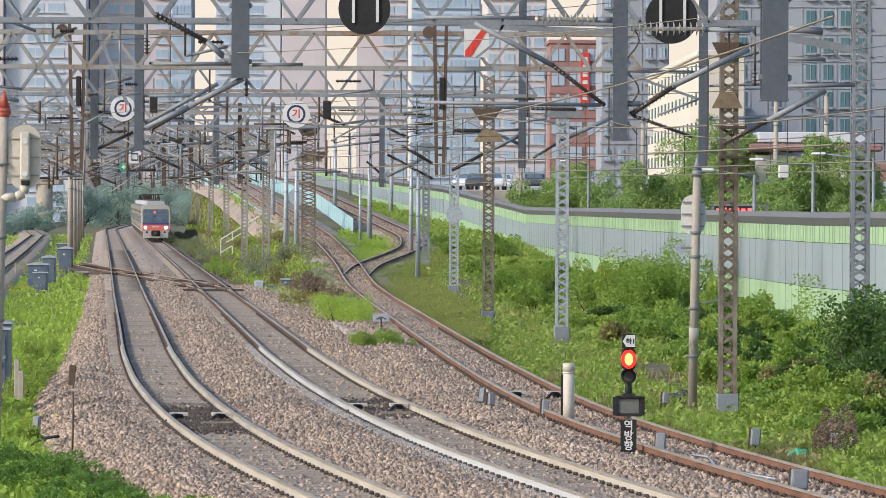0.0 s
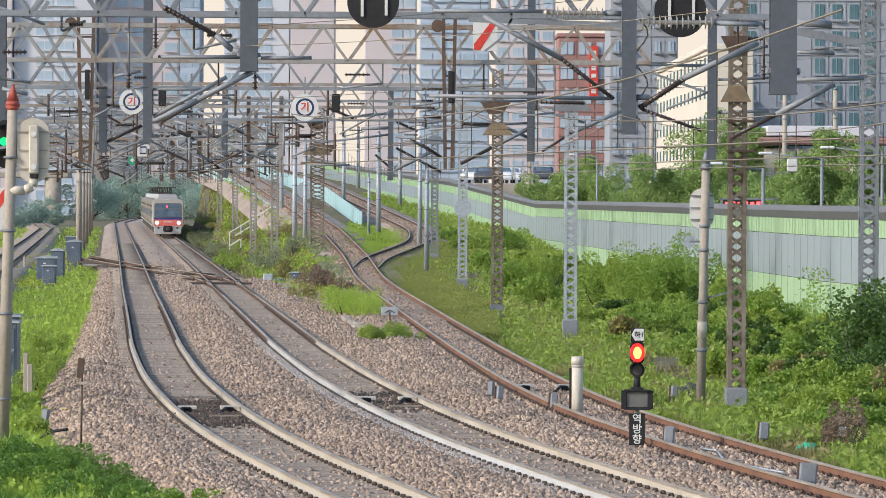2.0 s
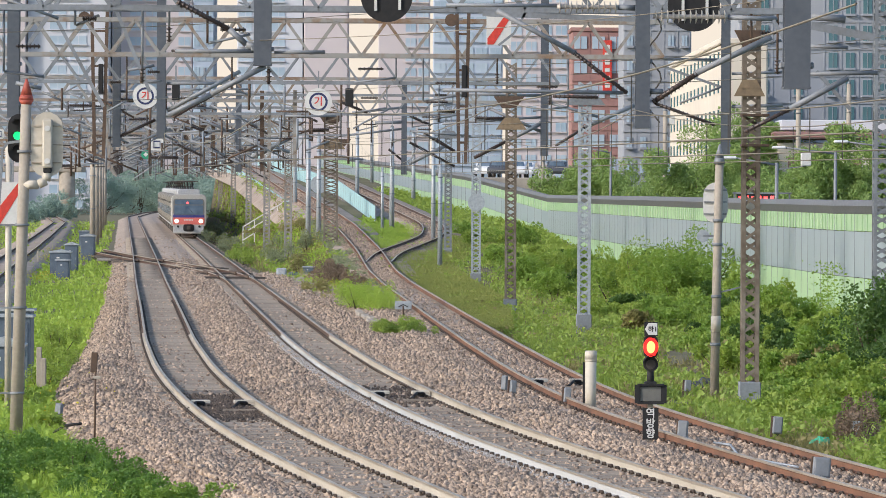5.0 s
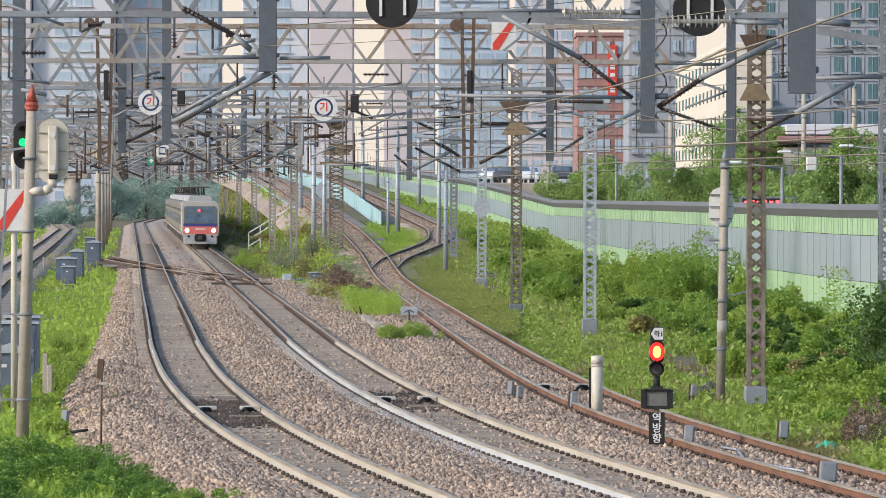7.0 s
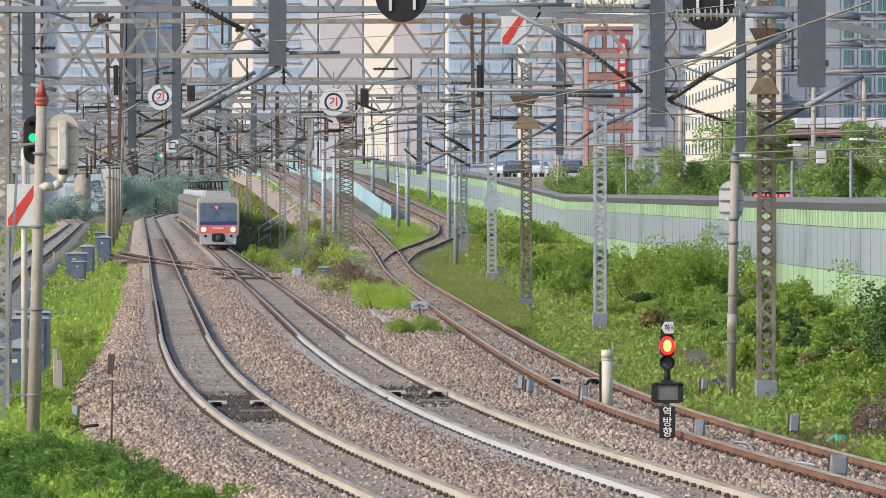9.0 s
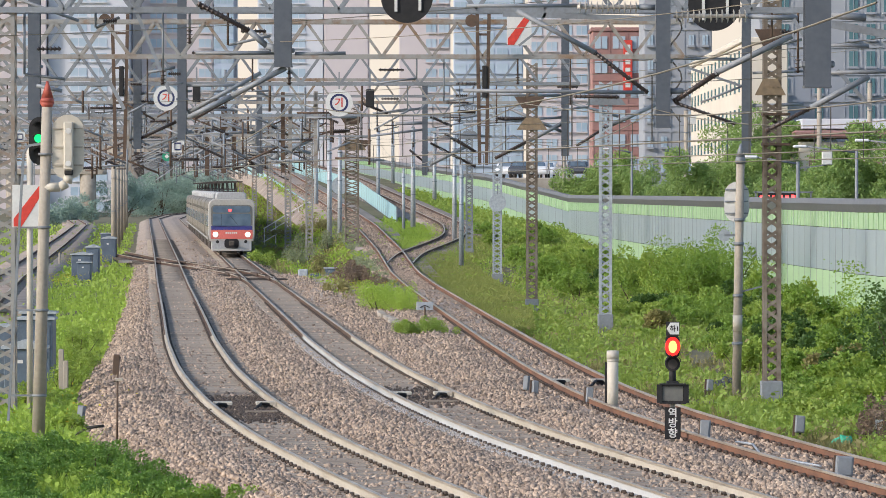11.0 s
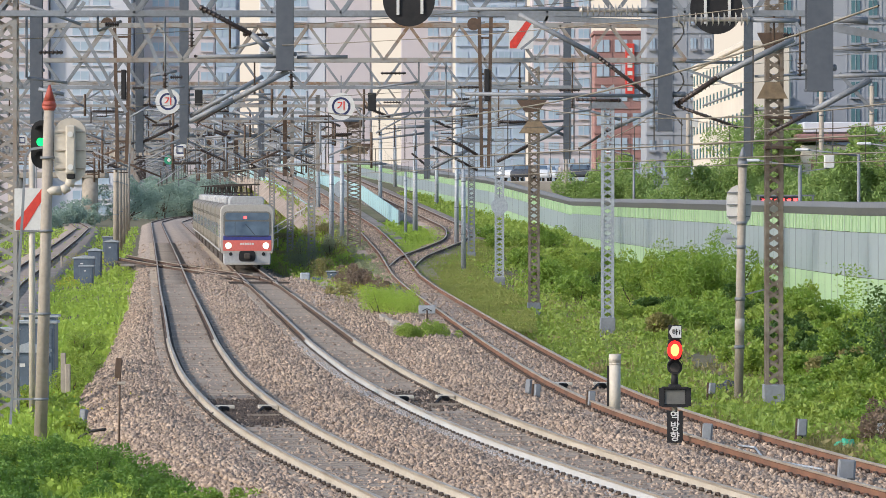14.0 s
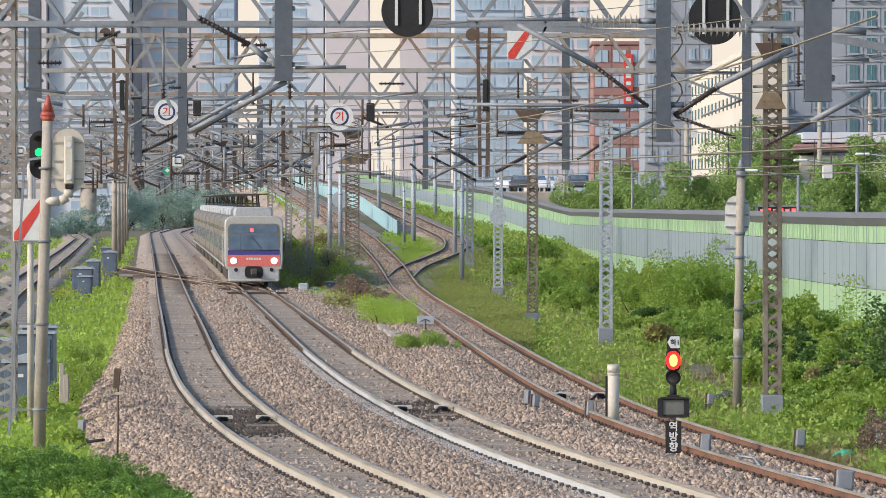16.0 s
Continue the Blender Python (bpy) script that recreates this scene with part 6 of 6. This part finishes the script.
def scatter(name, x, y, z, size, material, label):
    """Angular broken stones of given half-size, turned at random."""
    n = len(x)
    base = np.array([(1, 0, 0), (0, 1, 0), (-1, 0, 0), (0, -1, 0), (0, 0, 1), (0, 0, -1)], dtype=float)
    tri = np.array([(0, 1, 4), (1, 2, 4), (2, 3, 4), (3, 0, 4), (1, 0, 5), (2, 1, 5), (3, 2, 5), (0, 3, 5)])
    v = base[None] * rng.uniform(0.5, 1.45, (n, 6, 1))
    a, b = rng.uniform(0, 6.28, n), rng.uniform(-1.2, 1.2, n)
    ca, sa, cb, sb = np.cos(a)[:, None], np.sin(a)[:, None], np.cos(b)[:, None], np.sin(b)[:, None]
    vx, vy, vz = v[..., 0], v[..., 1], v[..., 2] * 0.9
    vx, vz = vx * cb - vz * sb, vx * sb + vz * cb
    vx, vy = vx * ca - vy * sa, vx * sa + vy * ca
    v = np.stack([vx, vy, vz], -1) * size[:, None, None] + np.stack([x, y, z], -1)[:, None]
    f = (tri[None] + 6 * np.arange(n)[:, None, None]).reshape(-1, 3)
    tagged(from_arrays(name, v.reshape(-1, 3), f, material), label, "ballast", kind="stuff")


def along(line, y0, y1, o0, o1, n):
    """Random places beside a line, between two offsets; fewer towards the ends of the stretch."""
    y = y0 + (y1 - y0) * rng.beta(1.6, 1.6, n)
    off = rng.uniform(o0, o1, n)
    return np.interp(y, line.y, line.x) + off, y, np.interp(y, line.y, line.z)


def leaves(pos, size, up=0.5):
    """Small folded leaf quads at positions, facing anywhere."""
    n = len(pos)
    d = rng.normal(size=(n, 3))
    d[:, 2] = np.abs(d[:, 2]) * up
    d /= np.linalg.norm(d, axis=1, keepdims=True)
    s = np.cross(d, rng.normal(size=(n, 3)))
    s /= np.linalg.norm(s, axis=1, keepdims=True)
    L = (size * rng.uniform(0.6, 1.4, n))[:, None]
    v = np.stack([pos, pos + d * L * 0.5 + s * L * 0.32, pos + d * L, pos + d * L * 0.5 - s * L * 0.32], 1)
    return v.reshape(-1, 3), np.arange(4 * n).reshape(-1, 4)


def blades(x, y, z, h, w, lean=0.35):
    """Upright grass blades: narrow triangles."""
    n = len(x)
    a = rng.uniform(0, 6.28, n)
    k = rng.normal(size=(n, 2)) * lean
    p = np.stack([x, y, z], -1)
    side = np.stack([np.cos(a), np.sin(a), np.zeros(n)], -1) * (w / 2)[:, None]
    tip = p + np.stack([k[:, 0] * h, k[:, 1] * h, h], -1)
    v = np.stack([p - side, p + side, tip], 1)
    return v.reshape(-1, 3), np.arange(3 * n).reshape(-1, 3)


def patchy(x, y, s, seed):
    return np.array([noise.noise((a * s, b * s * 0.35, seed)) for a, b in zip(x, y)])


def meadow(name, material, label, n, xr, ys, h, w, thin=0.0, seed=1.0, leafy_share=0.5, leaf=0.09, floor=None):
    """A verge of blades and weed leaves; xr: left and right edge as functions of y."""
    y = 1 / rng.uniform(1 / ys[1], 1 / ys[0], n)
    l, r = xr(y)
    x = l + (r - l) * rng.random(n)
    keep = patchy(x, y, 0.45, seed) > thin
    x, y = x[keep], y[keep]
    n = len(x)
    q = patchy(x, y, 0.8, seed + 4)
    hh = h * (0.75 + 0.7 * q) * rng.uniform(0.5, 1.2, n)
    z = np.array([rise(a, b) for a, b in zip(x, y)]) - 0.03
    if floor is not None:
        z = np.maximum(z, floor(y))
    m = int(n * leafy_share)
    v1, f1 = blades(x[m:], y[m:], z[m:], np.maximum(hh[m:], 0.08), w * rng.uniform(0.6, 1.4, n - m) * (1 + y[m:] / 250))
    ob = from_arrays(name, v1, f1, material)
    tagged(ob, label, "grass", kind="stuff")
    if m:
        pos = np.stack([x[:m], y[:m], z[:m] + np.maximum(hh[:m], 0.08) * rng.random(m)], -1)
        v2, f2 = leaves(pos, leaf * (1 + pos[:, 1] / 250))
        tagged(from_arrays("weeds", v2, f2, material), "low leafy weeds on the verge", "weeds", kind="stuff")


def shrub(x, y, z, rx, ry, h, n, material, label, leaf=0.1, stems=6, name="shrub", category="shrub"):
    """A bush of leafy sprays on stems, with an uneven outline."""
    s = thing(name, label, category, pose(x, y, z), group="shrubs beside the line")
    lobes = rng.normal(size=(max(5, int(n / 260)), 3)) * np.array([rx, ry, h * 0.3]) * 0.5
    lobes[:, 2] = np.abs(lobes[:, 2]) + h * rng.uniform(0.15, 0.7, len(lobes))
    pick = rng.integers(0, len(lobes), n)
    d = rng.normal(size=(n, 3))
    d /= np.linalg.norm(d, axis=1, keepdims=True)
    rad = rng.uniform(0.55, 1.0, n) ** 0.5 * rng.uniform(0.22, 0.42, len(lobes))[pick]
    pos = lobes[pick] + d * rad[:, None] * np.array([max(rx, 0.5), max(ry, 0.5), h])
    pos[:, 2] = np.clip(pos[:, 2], 0.02, None)
    v, f = leaves(pos, np.full(n, leaf), 0.7)
    ob = from_arrays("foliage", v, f, material, s)
    bm = B()
    for i in range(stems):
        q = lobes[i % len(lobes)]
        tube(bm, (q[0] * 0.25, q[1] * 0.25, -0.1), tuple(q), 0.025 * h, 0.008, 5)
    tagged(part("woody_base", bm, "bark", s), kind="stuff")
    return s


def tree(x, y, z, r, h, n, material, label, leaf=0.3, trunk=0.16):
    s = thing("tree", label, "tree", pose(x, y, z), group="trees behind the barrier")
    bm = B()
    tube(bm, (0, 0, -0.5), (0.1, 0, h * 0.45), trunk, trunk * 0.7, 8)
    m = 9
    tips = []
    for i in range(m):
        a = i * 2.4
        k = rng.uniform(0.35, 0.85)
        tip = (math.cos(a) * r * k, math.sin(a) * r * k, h * rng.uniform(0.5, 0.9))
        tips.append(tip)
        tube(bm, (0.08, 0, h * rng.uniform(0.3, 0.45)), tip, trunk * 0.45, trunk * 0.1, 5)
    part("trunk", bm, "bark", s, "brown trunk with spreading limbs")
    lob = np.array(tips * 5) + rng.normal(size=(m * 5, 3)) * np.array([r, r, h * 0.5]) * 0.32
    pick = rng.integers(0, len(lob), n)
    d = rng.normal(size=(n, 3))
    d /= np.linalg.norm(d, axis=1, keepdims=True)
    pos = lob[pick] + d * (rng.uniform(0.3, 1, n) ** 0.5 * rng.uniform(0.2, 0.42, len(lob))[pick] * r)[:, None]
    v, f = leaves(pos, np.full(n, leaf), 0.8)
    from_arrays("crown", v, f, material, s)
    return s


EDGE_Y = np.arange(45, 440, 1.0)
EDGE_L = np.array([bed_edge(y)[0] for y in EDGE_Y])
EDGE_R = np.array([bed_edge(y)[1] for y in EDGE_Y])


def edge(k, y):
    return np.interp(y, EDGE_Y, EDGE_L if k == "l" else EDGE_R)


def wall_x(y):
    return np.interp(y, [84, 122, 171, 250, 332], [26, 20.5, 15.6, 12.1, 9.0])


stones()
for line, y0, y1, n in ((LINE_1, 93, 105.5, 2600), (LINE_2, 100, 110, 700)):
    x, y, z = along(line, y0, y1, -0.66, 0.66, n)
    scatter("oily_stones", x, y, z - 0.165, rng.uniform(0.02, 0.05, n), "stone_oily", "dark oil-stained stones between the rails")
x, y, z = along(LINE_2, 72, 151, -1.12, -0.84, 7000)
scatter("limed_stones", x, y, z - 0.165, rng.uniform(0.014, 0.03, len(x)), "stone_limed", "stones splashed with whitewash beside the rail")
# left verge, right bank, strip between the main and the rising track
meadow("grass", "grass", "bright green grass beside the cabinets", 90000, lambda y: (np.maximum(-0.104 * y - 2.0, edge("l", y) - 9), edge("l", y) + 0.25), (70, 290), 0.42, 0.03, -0.45, 1.0, 0.35)
meadow("grass", "weed", "green weeds and grass on the bank", 120000, lambda y: (edge("r", y) + 0.2, np.minimum(wall_x(y) - 0.3, 0.104 * y + 2.5)), (74, 330), 0.5, 0.035, -0.38, 7.0, 0.6)
meadow("dry_grass", "grass_dry", "dry straw-coloured grass among the weeds", 48000, lambda y: (edge("r", y) + 0.1, np.minimum(wall_x(y) - 1, 0.1 * y)), (74, 330), 0.42, 0.03, -0.02, 13.0, 0.25)
meadow("dry_grass", "grass_dry", "thin dry grass between the tracks", 22000, lambda y: (np.interp(y, LINE_2.y, LINE_2.x) + 2.6, np.interp(y, LINE_3.y, LINE_3.x) - 2.0), (195, 540), 0.6, 0.05, -0.35, 17.0, 0.4)
meadow("grass", "grass", "green grass between the tracks", 45000, lambda y: (np.interp(y, LINE_2.y, LINE_2.x) + 3.0, np.interp(y, LINE_3.y, LINE_3.x) - 1.6), (205, 540), 0.6, 0.05, -0.15, 21.0, 0.4)
meadow("grass", "grass", "green grass between the rising tracks", 9000, lambda y: (np.interp(y, LINE_3.y, LINE_3.x) + 1.6, np.interp(y, LINE_4.y, LINE_4.x) - 1.3), (275, 345), 0.35, 0.035, -0.3, 25.0, 0.4)
meadow("grass", "weed", "green grass beside the branch track", 22000, lambda y: (np.interp(y, LINE_4.y, LINE_4.x) + 1.7, np.interp(y, [262, 332, 372, 420], [11.0, 8.6, 2.8, -2.0])), (266, 418), 0.5, 0.045, -0.4, 33.0, 0.5)
meadow("grass", "grass", "green grass around the side track", 14000, lambda y: (np.interp(y, LINE_5.y, LINE_5.x) - 9, np.interp(y, LINE_1.y, LINE_1.x) - 2.6), (270, 640), 0.5, 0.05, -0.2, 29.0, 0.4)
meadow("lawn", "lawn", "short olive grass reaching the rail of the junction", 90000, lambda y: (np.where(y < 270, np.interp(y, LINE_3.y, LINE_3.x), np.interp(y, LINE_4.y, LINE_4.x)) + 0.86, np.where(y < 270, np.interp(y, LINE_3.y, LINE_3.x), np.interp(y, LINE_4.y, LINE_4.x)) + np.interp(y, [150, 200, 300], [1.5, 4.2, 5.0])),
       (158, 306), 0.16, 0.016, -0.5, 41.0, 0.25, 0.03, lambda y: np.interp(y, LINE_3.y, LINE_3.z) - 0.27)
meadow("lawn", "grass", "short green grass inside the fork of the tracks", 14000, lambda y: (np.interp(y, LINE_3.y, LINE_3.x) + 0.95, np.interp(y, LINE_4.y, LINE_4.x) - 0.9), (283, 330), 0.2, 0.02, -0.4, 43.0, 0.25, 0.035, lambda y: np.interp(y, LINE_3.y, LINE_3.z) - 0.27)
meadow("lawn", "scrub", "scrub grass greyed for haze, reaching the rising track", 16000, lambda y: (np.interp(y, LINE_3.y, LINE_3.x) - 2.4, np.interp(y, LINE_3.y, LINE_3.x) - 0.95), (190, 330), 0.3, 0.03, -0.2, 47.0, 0.4, 0.07, lambda y: np.interp(y, LINE_3.y, LINE_3.z) - 0.3)
# low weeds close by, in the corner under the camera
for i in range(34):
    u, y = rng.random(), rng.uniform(70, 86)
    x = -0.1 * y - 0.3 + u * (float(edge("l", y)) + 0.1 * y + (1.1 if y < 80 else 0.2))
    shrub(x, y, -0.62, 0.55, 0.6, rng.uniform(0.35, 0.7), 3000, "weed_deep" if i % 5 else "bush", "leafy green weed clump at the edge of the ballast", 0.052, 5, "weed_clump", "weed")
for x, y, h in ((-9.9, 116, 0.9), (-10.7, 128, 0.8), (-10.2, 108, 0.6), (-11.6, 140, 0.8), (-8.4, 96, 0.5), (-12.0, 122, 0.7)):
    shrub(x, y, -0.62, 0.7, 0.8, h, 2400, "weed", "leafy green weed clump in the grass", 0.065, 5, "weed_clump", "weed")
# yellow flowers
for x, y, n in ((-20.9, 236, 500), (-24.5, 300, 900), (-4.0, 222, 500), (-9.2, 101, 60), (-26.5, 330, 700)):
    pos = np.stack([x + rng.normal(size=n) * 1.0, y + rng.normal(size=n) * 4, rng.uniform(-0.3, 0.15, n)], -1)
    v, f = leaves(pos, np.full(n, 0.07))
    tagged(from_arrays("yellow_flowers", v, f, "yellow_bloom"), "yellow wildflowers in the grass", "flowers", kind="stuff")
# tufts between the tracks
for x, y, rx, ry, h, n, mm, lab in ((-2.7, 182, 0.75, 3.0, 1.25, 4200, "grass", "bright green grass tuft between the tracks"), (-1.9, 178, 0.6, 3.0, 1.1, 3200, "grass", "bright green grass tuft between the tracks"),
                                    (-1.35, 150, 0.45, 1.5, 0.62, 2400, "weed", "green weed clump in the ballast"), (-0.55, 150, 0.5, 1.5, 0.7, 2600, "weed", "green weed clump in the ballast"), (-0.35, 138, 0.4, 3.0, 0.22, 1200, "grass", "low grass spilling over the ballast")):
    shrub(x, y, -0.4, rx, ry, h, n * 3, mm, lab, 0.05, 5, "grass_tuft", "grass")
for x, y, rx, h, mm in ((-4.6, 226, 1.0, 1.6, "twig"), (-3.7, 222, 0.8, 1.3, "twig"), (-5.6, 240, 1.0, 1.3, "twig"), (-5.0, 212, 0.7, 0.9, "grass_dry"), (-7.4, 262, 1.2, 1.2, "grass_dry"), (-9.3, 290, 1.3, 1.5, "scrub"), (-10.5, 310, 1.3, 1.8, "scrub"),
                        (-13.0, 330, 1.2, 1.6, "weed"), (-12.5, 300, 0.9, 1.1, "weed"), (-9.2, 330, 1.2, 1.6, "grass_dry"), (-8.0, 300, 0.9, 1.3, "scrub"), (-15.0, 352, 1.3, 1.8, "scrub"), (-13.5, 345, 1.3, 1.6, "grass_dry"), (-16.5, 380, 1.4, 2.0, "scrub"), (-15.0, 372, 1.2, 1.4, "weed"), (-18.5, 405, 1.4, 2.2, "scrub"), (-20.5, 440, 1.6, 2.4, "scrub"), (-23.0, 475, 1.6, 2.4, "scrub"), (-25.5, 510, 1.6, 2.4, "scrub"), (-28.5, 545, 1.8, 2.6, "scrub"), (-10.2, 335, 1.1, 1.0, "grass_dry"), (-12.0, 356, 1.2, 1.1, "weed"), (-14.2, 385, 1.2, 1.1, "scrub"), (-13.2, 368, 1.1, 1.0, "grass_dry"), (-16.6, 414, 1.3, 1.2, "weed"), (-19.0, 445, 1.4, 1.3, "grass_dry"), (-21.5, 480, 1.5, 1.4, "weed")):
    shrub(x, y, rise(x, y), rx, 2.0, h * (0.55 if y > 320 else 1.0), 2600, mm, "tangled brown scrub between the tracks" if mm in ("twig", "grass_dry", "scrub") else "green bush between the tracks", 0.09, 12)
# bushes against the barrier and on the bank
BUSHES = ((12.2, 205, 1.6, 2.8), (11.0, 196, 1.6, 2.6), (9.6, 200, 1.5, 2.4), (8.6, 205, 1.3, 1.9), (10.6, 178, 1.4, 1.1), (12.6, 172, 1.5, 1.0), (14.4, 172, 1.3, 1.0), (9.2, 168, 1.3, 0.8),
          (7.6, 185, 1.3, 0.8), (6.2, 216, 1.2, 1.2), (5.2, 240, 1.2, 1.4), (6.8, 250, 1.5, 1.5), (8.3, 262, 1.5, 1.2), (4.2, 268, 1.1, 1.1), (10.8, 152, 1.3, 0.6), (13.2, 150, 1.3, 0.8), (12.2, 136, 1.3, 0.7), (10.0, 132, 1.1, 0.5),
          (14.2, 142, 1.3, 1.1), (9.0, 148, 1.1, 0.5), (7.4, 155, 1.0, 0.4), (10.6, 120, 1.0, 0.7), (9.3, 112, 0.9, 0.6), (8.7, 104, 0.8, 0.45), (9.8, 100, 0.8, 0.6), (8.9, 118, 0.8, 0.5), (3.6, 296, 1.1, 1.0), (2.6, 310, 0.9, 1.0), (5.8, 300, 1.3, 1.2))
for i, (x, y, r, h) in enumerate(BUSHES):
    shrub(x, y, rise(x, y), r, r, h, int(3200 + 1500 * r * h), ("bush", "bush", "weed")[i % 3], "dense green bush growing against the noise barrier" if h > 1.6 else "low green bush on the bank", 0.075 + y * 0.00016)
# mixed undergrowth climbing towards the barrier
for i in range(95):
    y = 1 / rng.uniform(1 / 285, 1 / 100)
    u = rng.random() ** 0.7
    lo = LINE_3.x_at(y) + (5.6 if y < 130 else 4.6 if y < 230 else 8.0)
    hi = max(lo + 0.5, min(float(wall_x(y)) - 0.7, 0.1 * y + 1.0))
    x = lo + (hi - lo) * u
    h = 0.35 + 0.55 * rng.random() + 0.8 * u * u * (1.4 if 165 < y < 240 else 0.6)
    r = rng.uniform(0.5, 1.0)
    # bush_dark here paints the shaded gaps between the lighter bushes
    mm = ("bush", "weed", "bush", "weed", "weed", "bush_dark", "grass_dry" if i % 2 else "bush_dark")[i % 7]
    shrub(x, y, rise(x, y), r, r, h, 2300, mm, {"bush_dark": "bank bush darkened to stand for a shaded gap", "grass_dry": "straw-coloured tangle on the bank"}.get(mm, "leafy green bush on the bank"), 0.085 + y * 0.0002)
# dark tall shrub at the end of the barrier, and bare scrub
for x, y, r, h, n in ((12.1, 118.5, 1.3, 2.6, 7500), (13.2, 123, 1.5, 3.2, 8000), (12.0, 113, 1.2, 1.7, 5200)):
    shrub(x, y, -0.6, r, r, h, n, "bush_dark", "tall dark green shrub beside the column", 0.11)
for x, y in ((8.9, 93.5), (9.2, 96.5), (8.6, 90)):
    shrub(x, y, -0.6, 0.5, 0.7, 0.8, 1100, "twig", "dry brown scrub at the ballast edge", 0.06, 14)
# ivy climbing the barrier
for x, y, h in ((17.9, 147, 1.9), (18.6, 140, 2.3), (19.6, 131, 2.0), (15.3, 166, 2.6), (14.2, 196, 2.4), (16.4, 158, 2.2), (12.3, 240, 1.6)):
    n = 900
    pos = np.stack([rng.normal(size=n) * 0.25, rng.normal(size=n) * 2.2, rng.random(n) ** 1.5 * h], -1)
    s = thing("ivy", "green ivy climbing the noise barrier", "ivy", pose(x - 0.35, y, rise(x, y)), group="ivy on the barrier")
    v, f = leaves(pos, np.full(n, 0.11))
    from_arrays("foliage", v, f, "bush", s)
# trees behind the barrier and in the far distance
for x, y, r, h, n in ((10.5, 345, 2.2, 6.3, 9200), (13.2, 340, 2.4, 6.6, 9600), (16.2, 330, 2.2, 5.6, 5000), (17.2, 290, 2.8, 7.3, 15000), (19.6, 300, 2.8, 7.8, 15000), (21.2, 280, 2.3, 6.4, 6000),
                      (21.5, 302, 3.0, 9.9, 16000), (11.8, 342, 2.3, 6.9, 9000), (14.6, 338, 2.2, 6.6, 9000), (20.4, 235, 2.3, 6.7, 15000), (23.0, 240, 2.5, 7.0, 15000), (18.8, 240, 1.7, 5.2, 9000), (22.5, 215, 2.0, 5.5, 6000)):
    tree(x, y, -0.8, r, h, int(n * 2.3), "tree_leaf", "leafy green tree behind the noise barrier", 0.15)
# far trees: the haze sits in their leaf colour
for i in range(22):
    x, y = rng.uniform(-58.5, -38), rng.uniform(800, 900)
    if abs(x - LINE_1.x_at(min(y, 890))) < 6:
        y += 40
    tree(x, y, -4, 4.6, rng.uniform(8.6, 10.4), 7500, "hazed_leaf", "tree at the end of the line, its green paled for haze", 0.3, 0.25)
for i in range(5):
    tree(rng.uniform(-57.5, -54.5), rng.uniform(620, 690), -2.2, 1.7, rng.uniform(3.4, 5.0), 2600, "hazed_leaf", "tree beside the side track, its green paled for haze", 0.26, 0.18)


# ---- movement ----
TRAIN_AT = [(0.0, 494), (0.5, 487.5), (1.0, 480), (1.5, 473), (2.0, 464.5), (2.5, 456), (3.0, 448), (3.5, 440), (4.0, 430), (5.0, 413), (6.5, 387), (7.0, 379), (7.5, 370),
            (8.0, 360.5), (8.5, 351), (9.0, 342), (10.0, 327), (11.5, 304.5), (12.0, 299), (12.5, 292.5), (13.0, 288), (13.5, 281), (14.0, 268), (14.5, 260), (15.0, 250), (15.5, 247), (16.0, 247)]


def motions():
    for i, car in enumerate(CARS):
        rows = []
        for t, y in TRAIN_AT:
            c = y + 10 + i * 20.3
            rows.append((t, pose(LINE_2.x_at(c), c, 0, 0, 0, LINE_2.turn(c))))
        walk(car, rows)


motions()
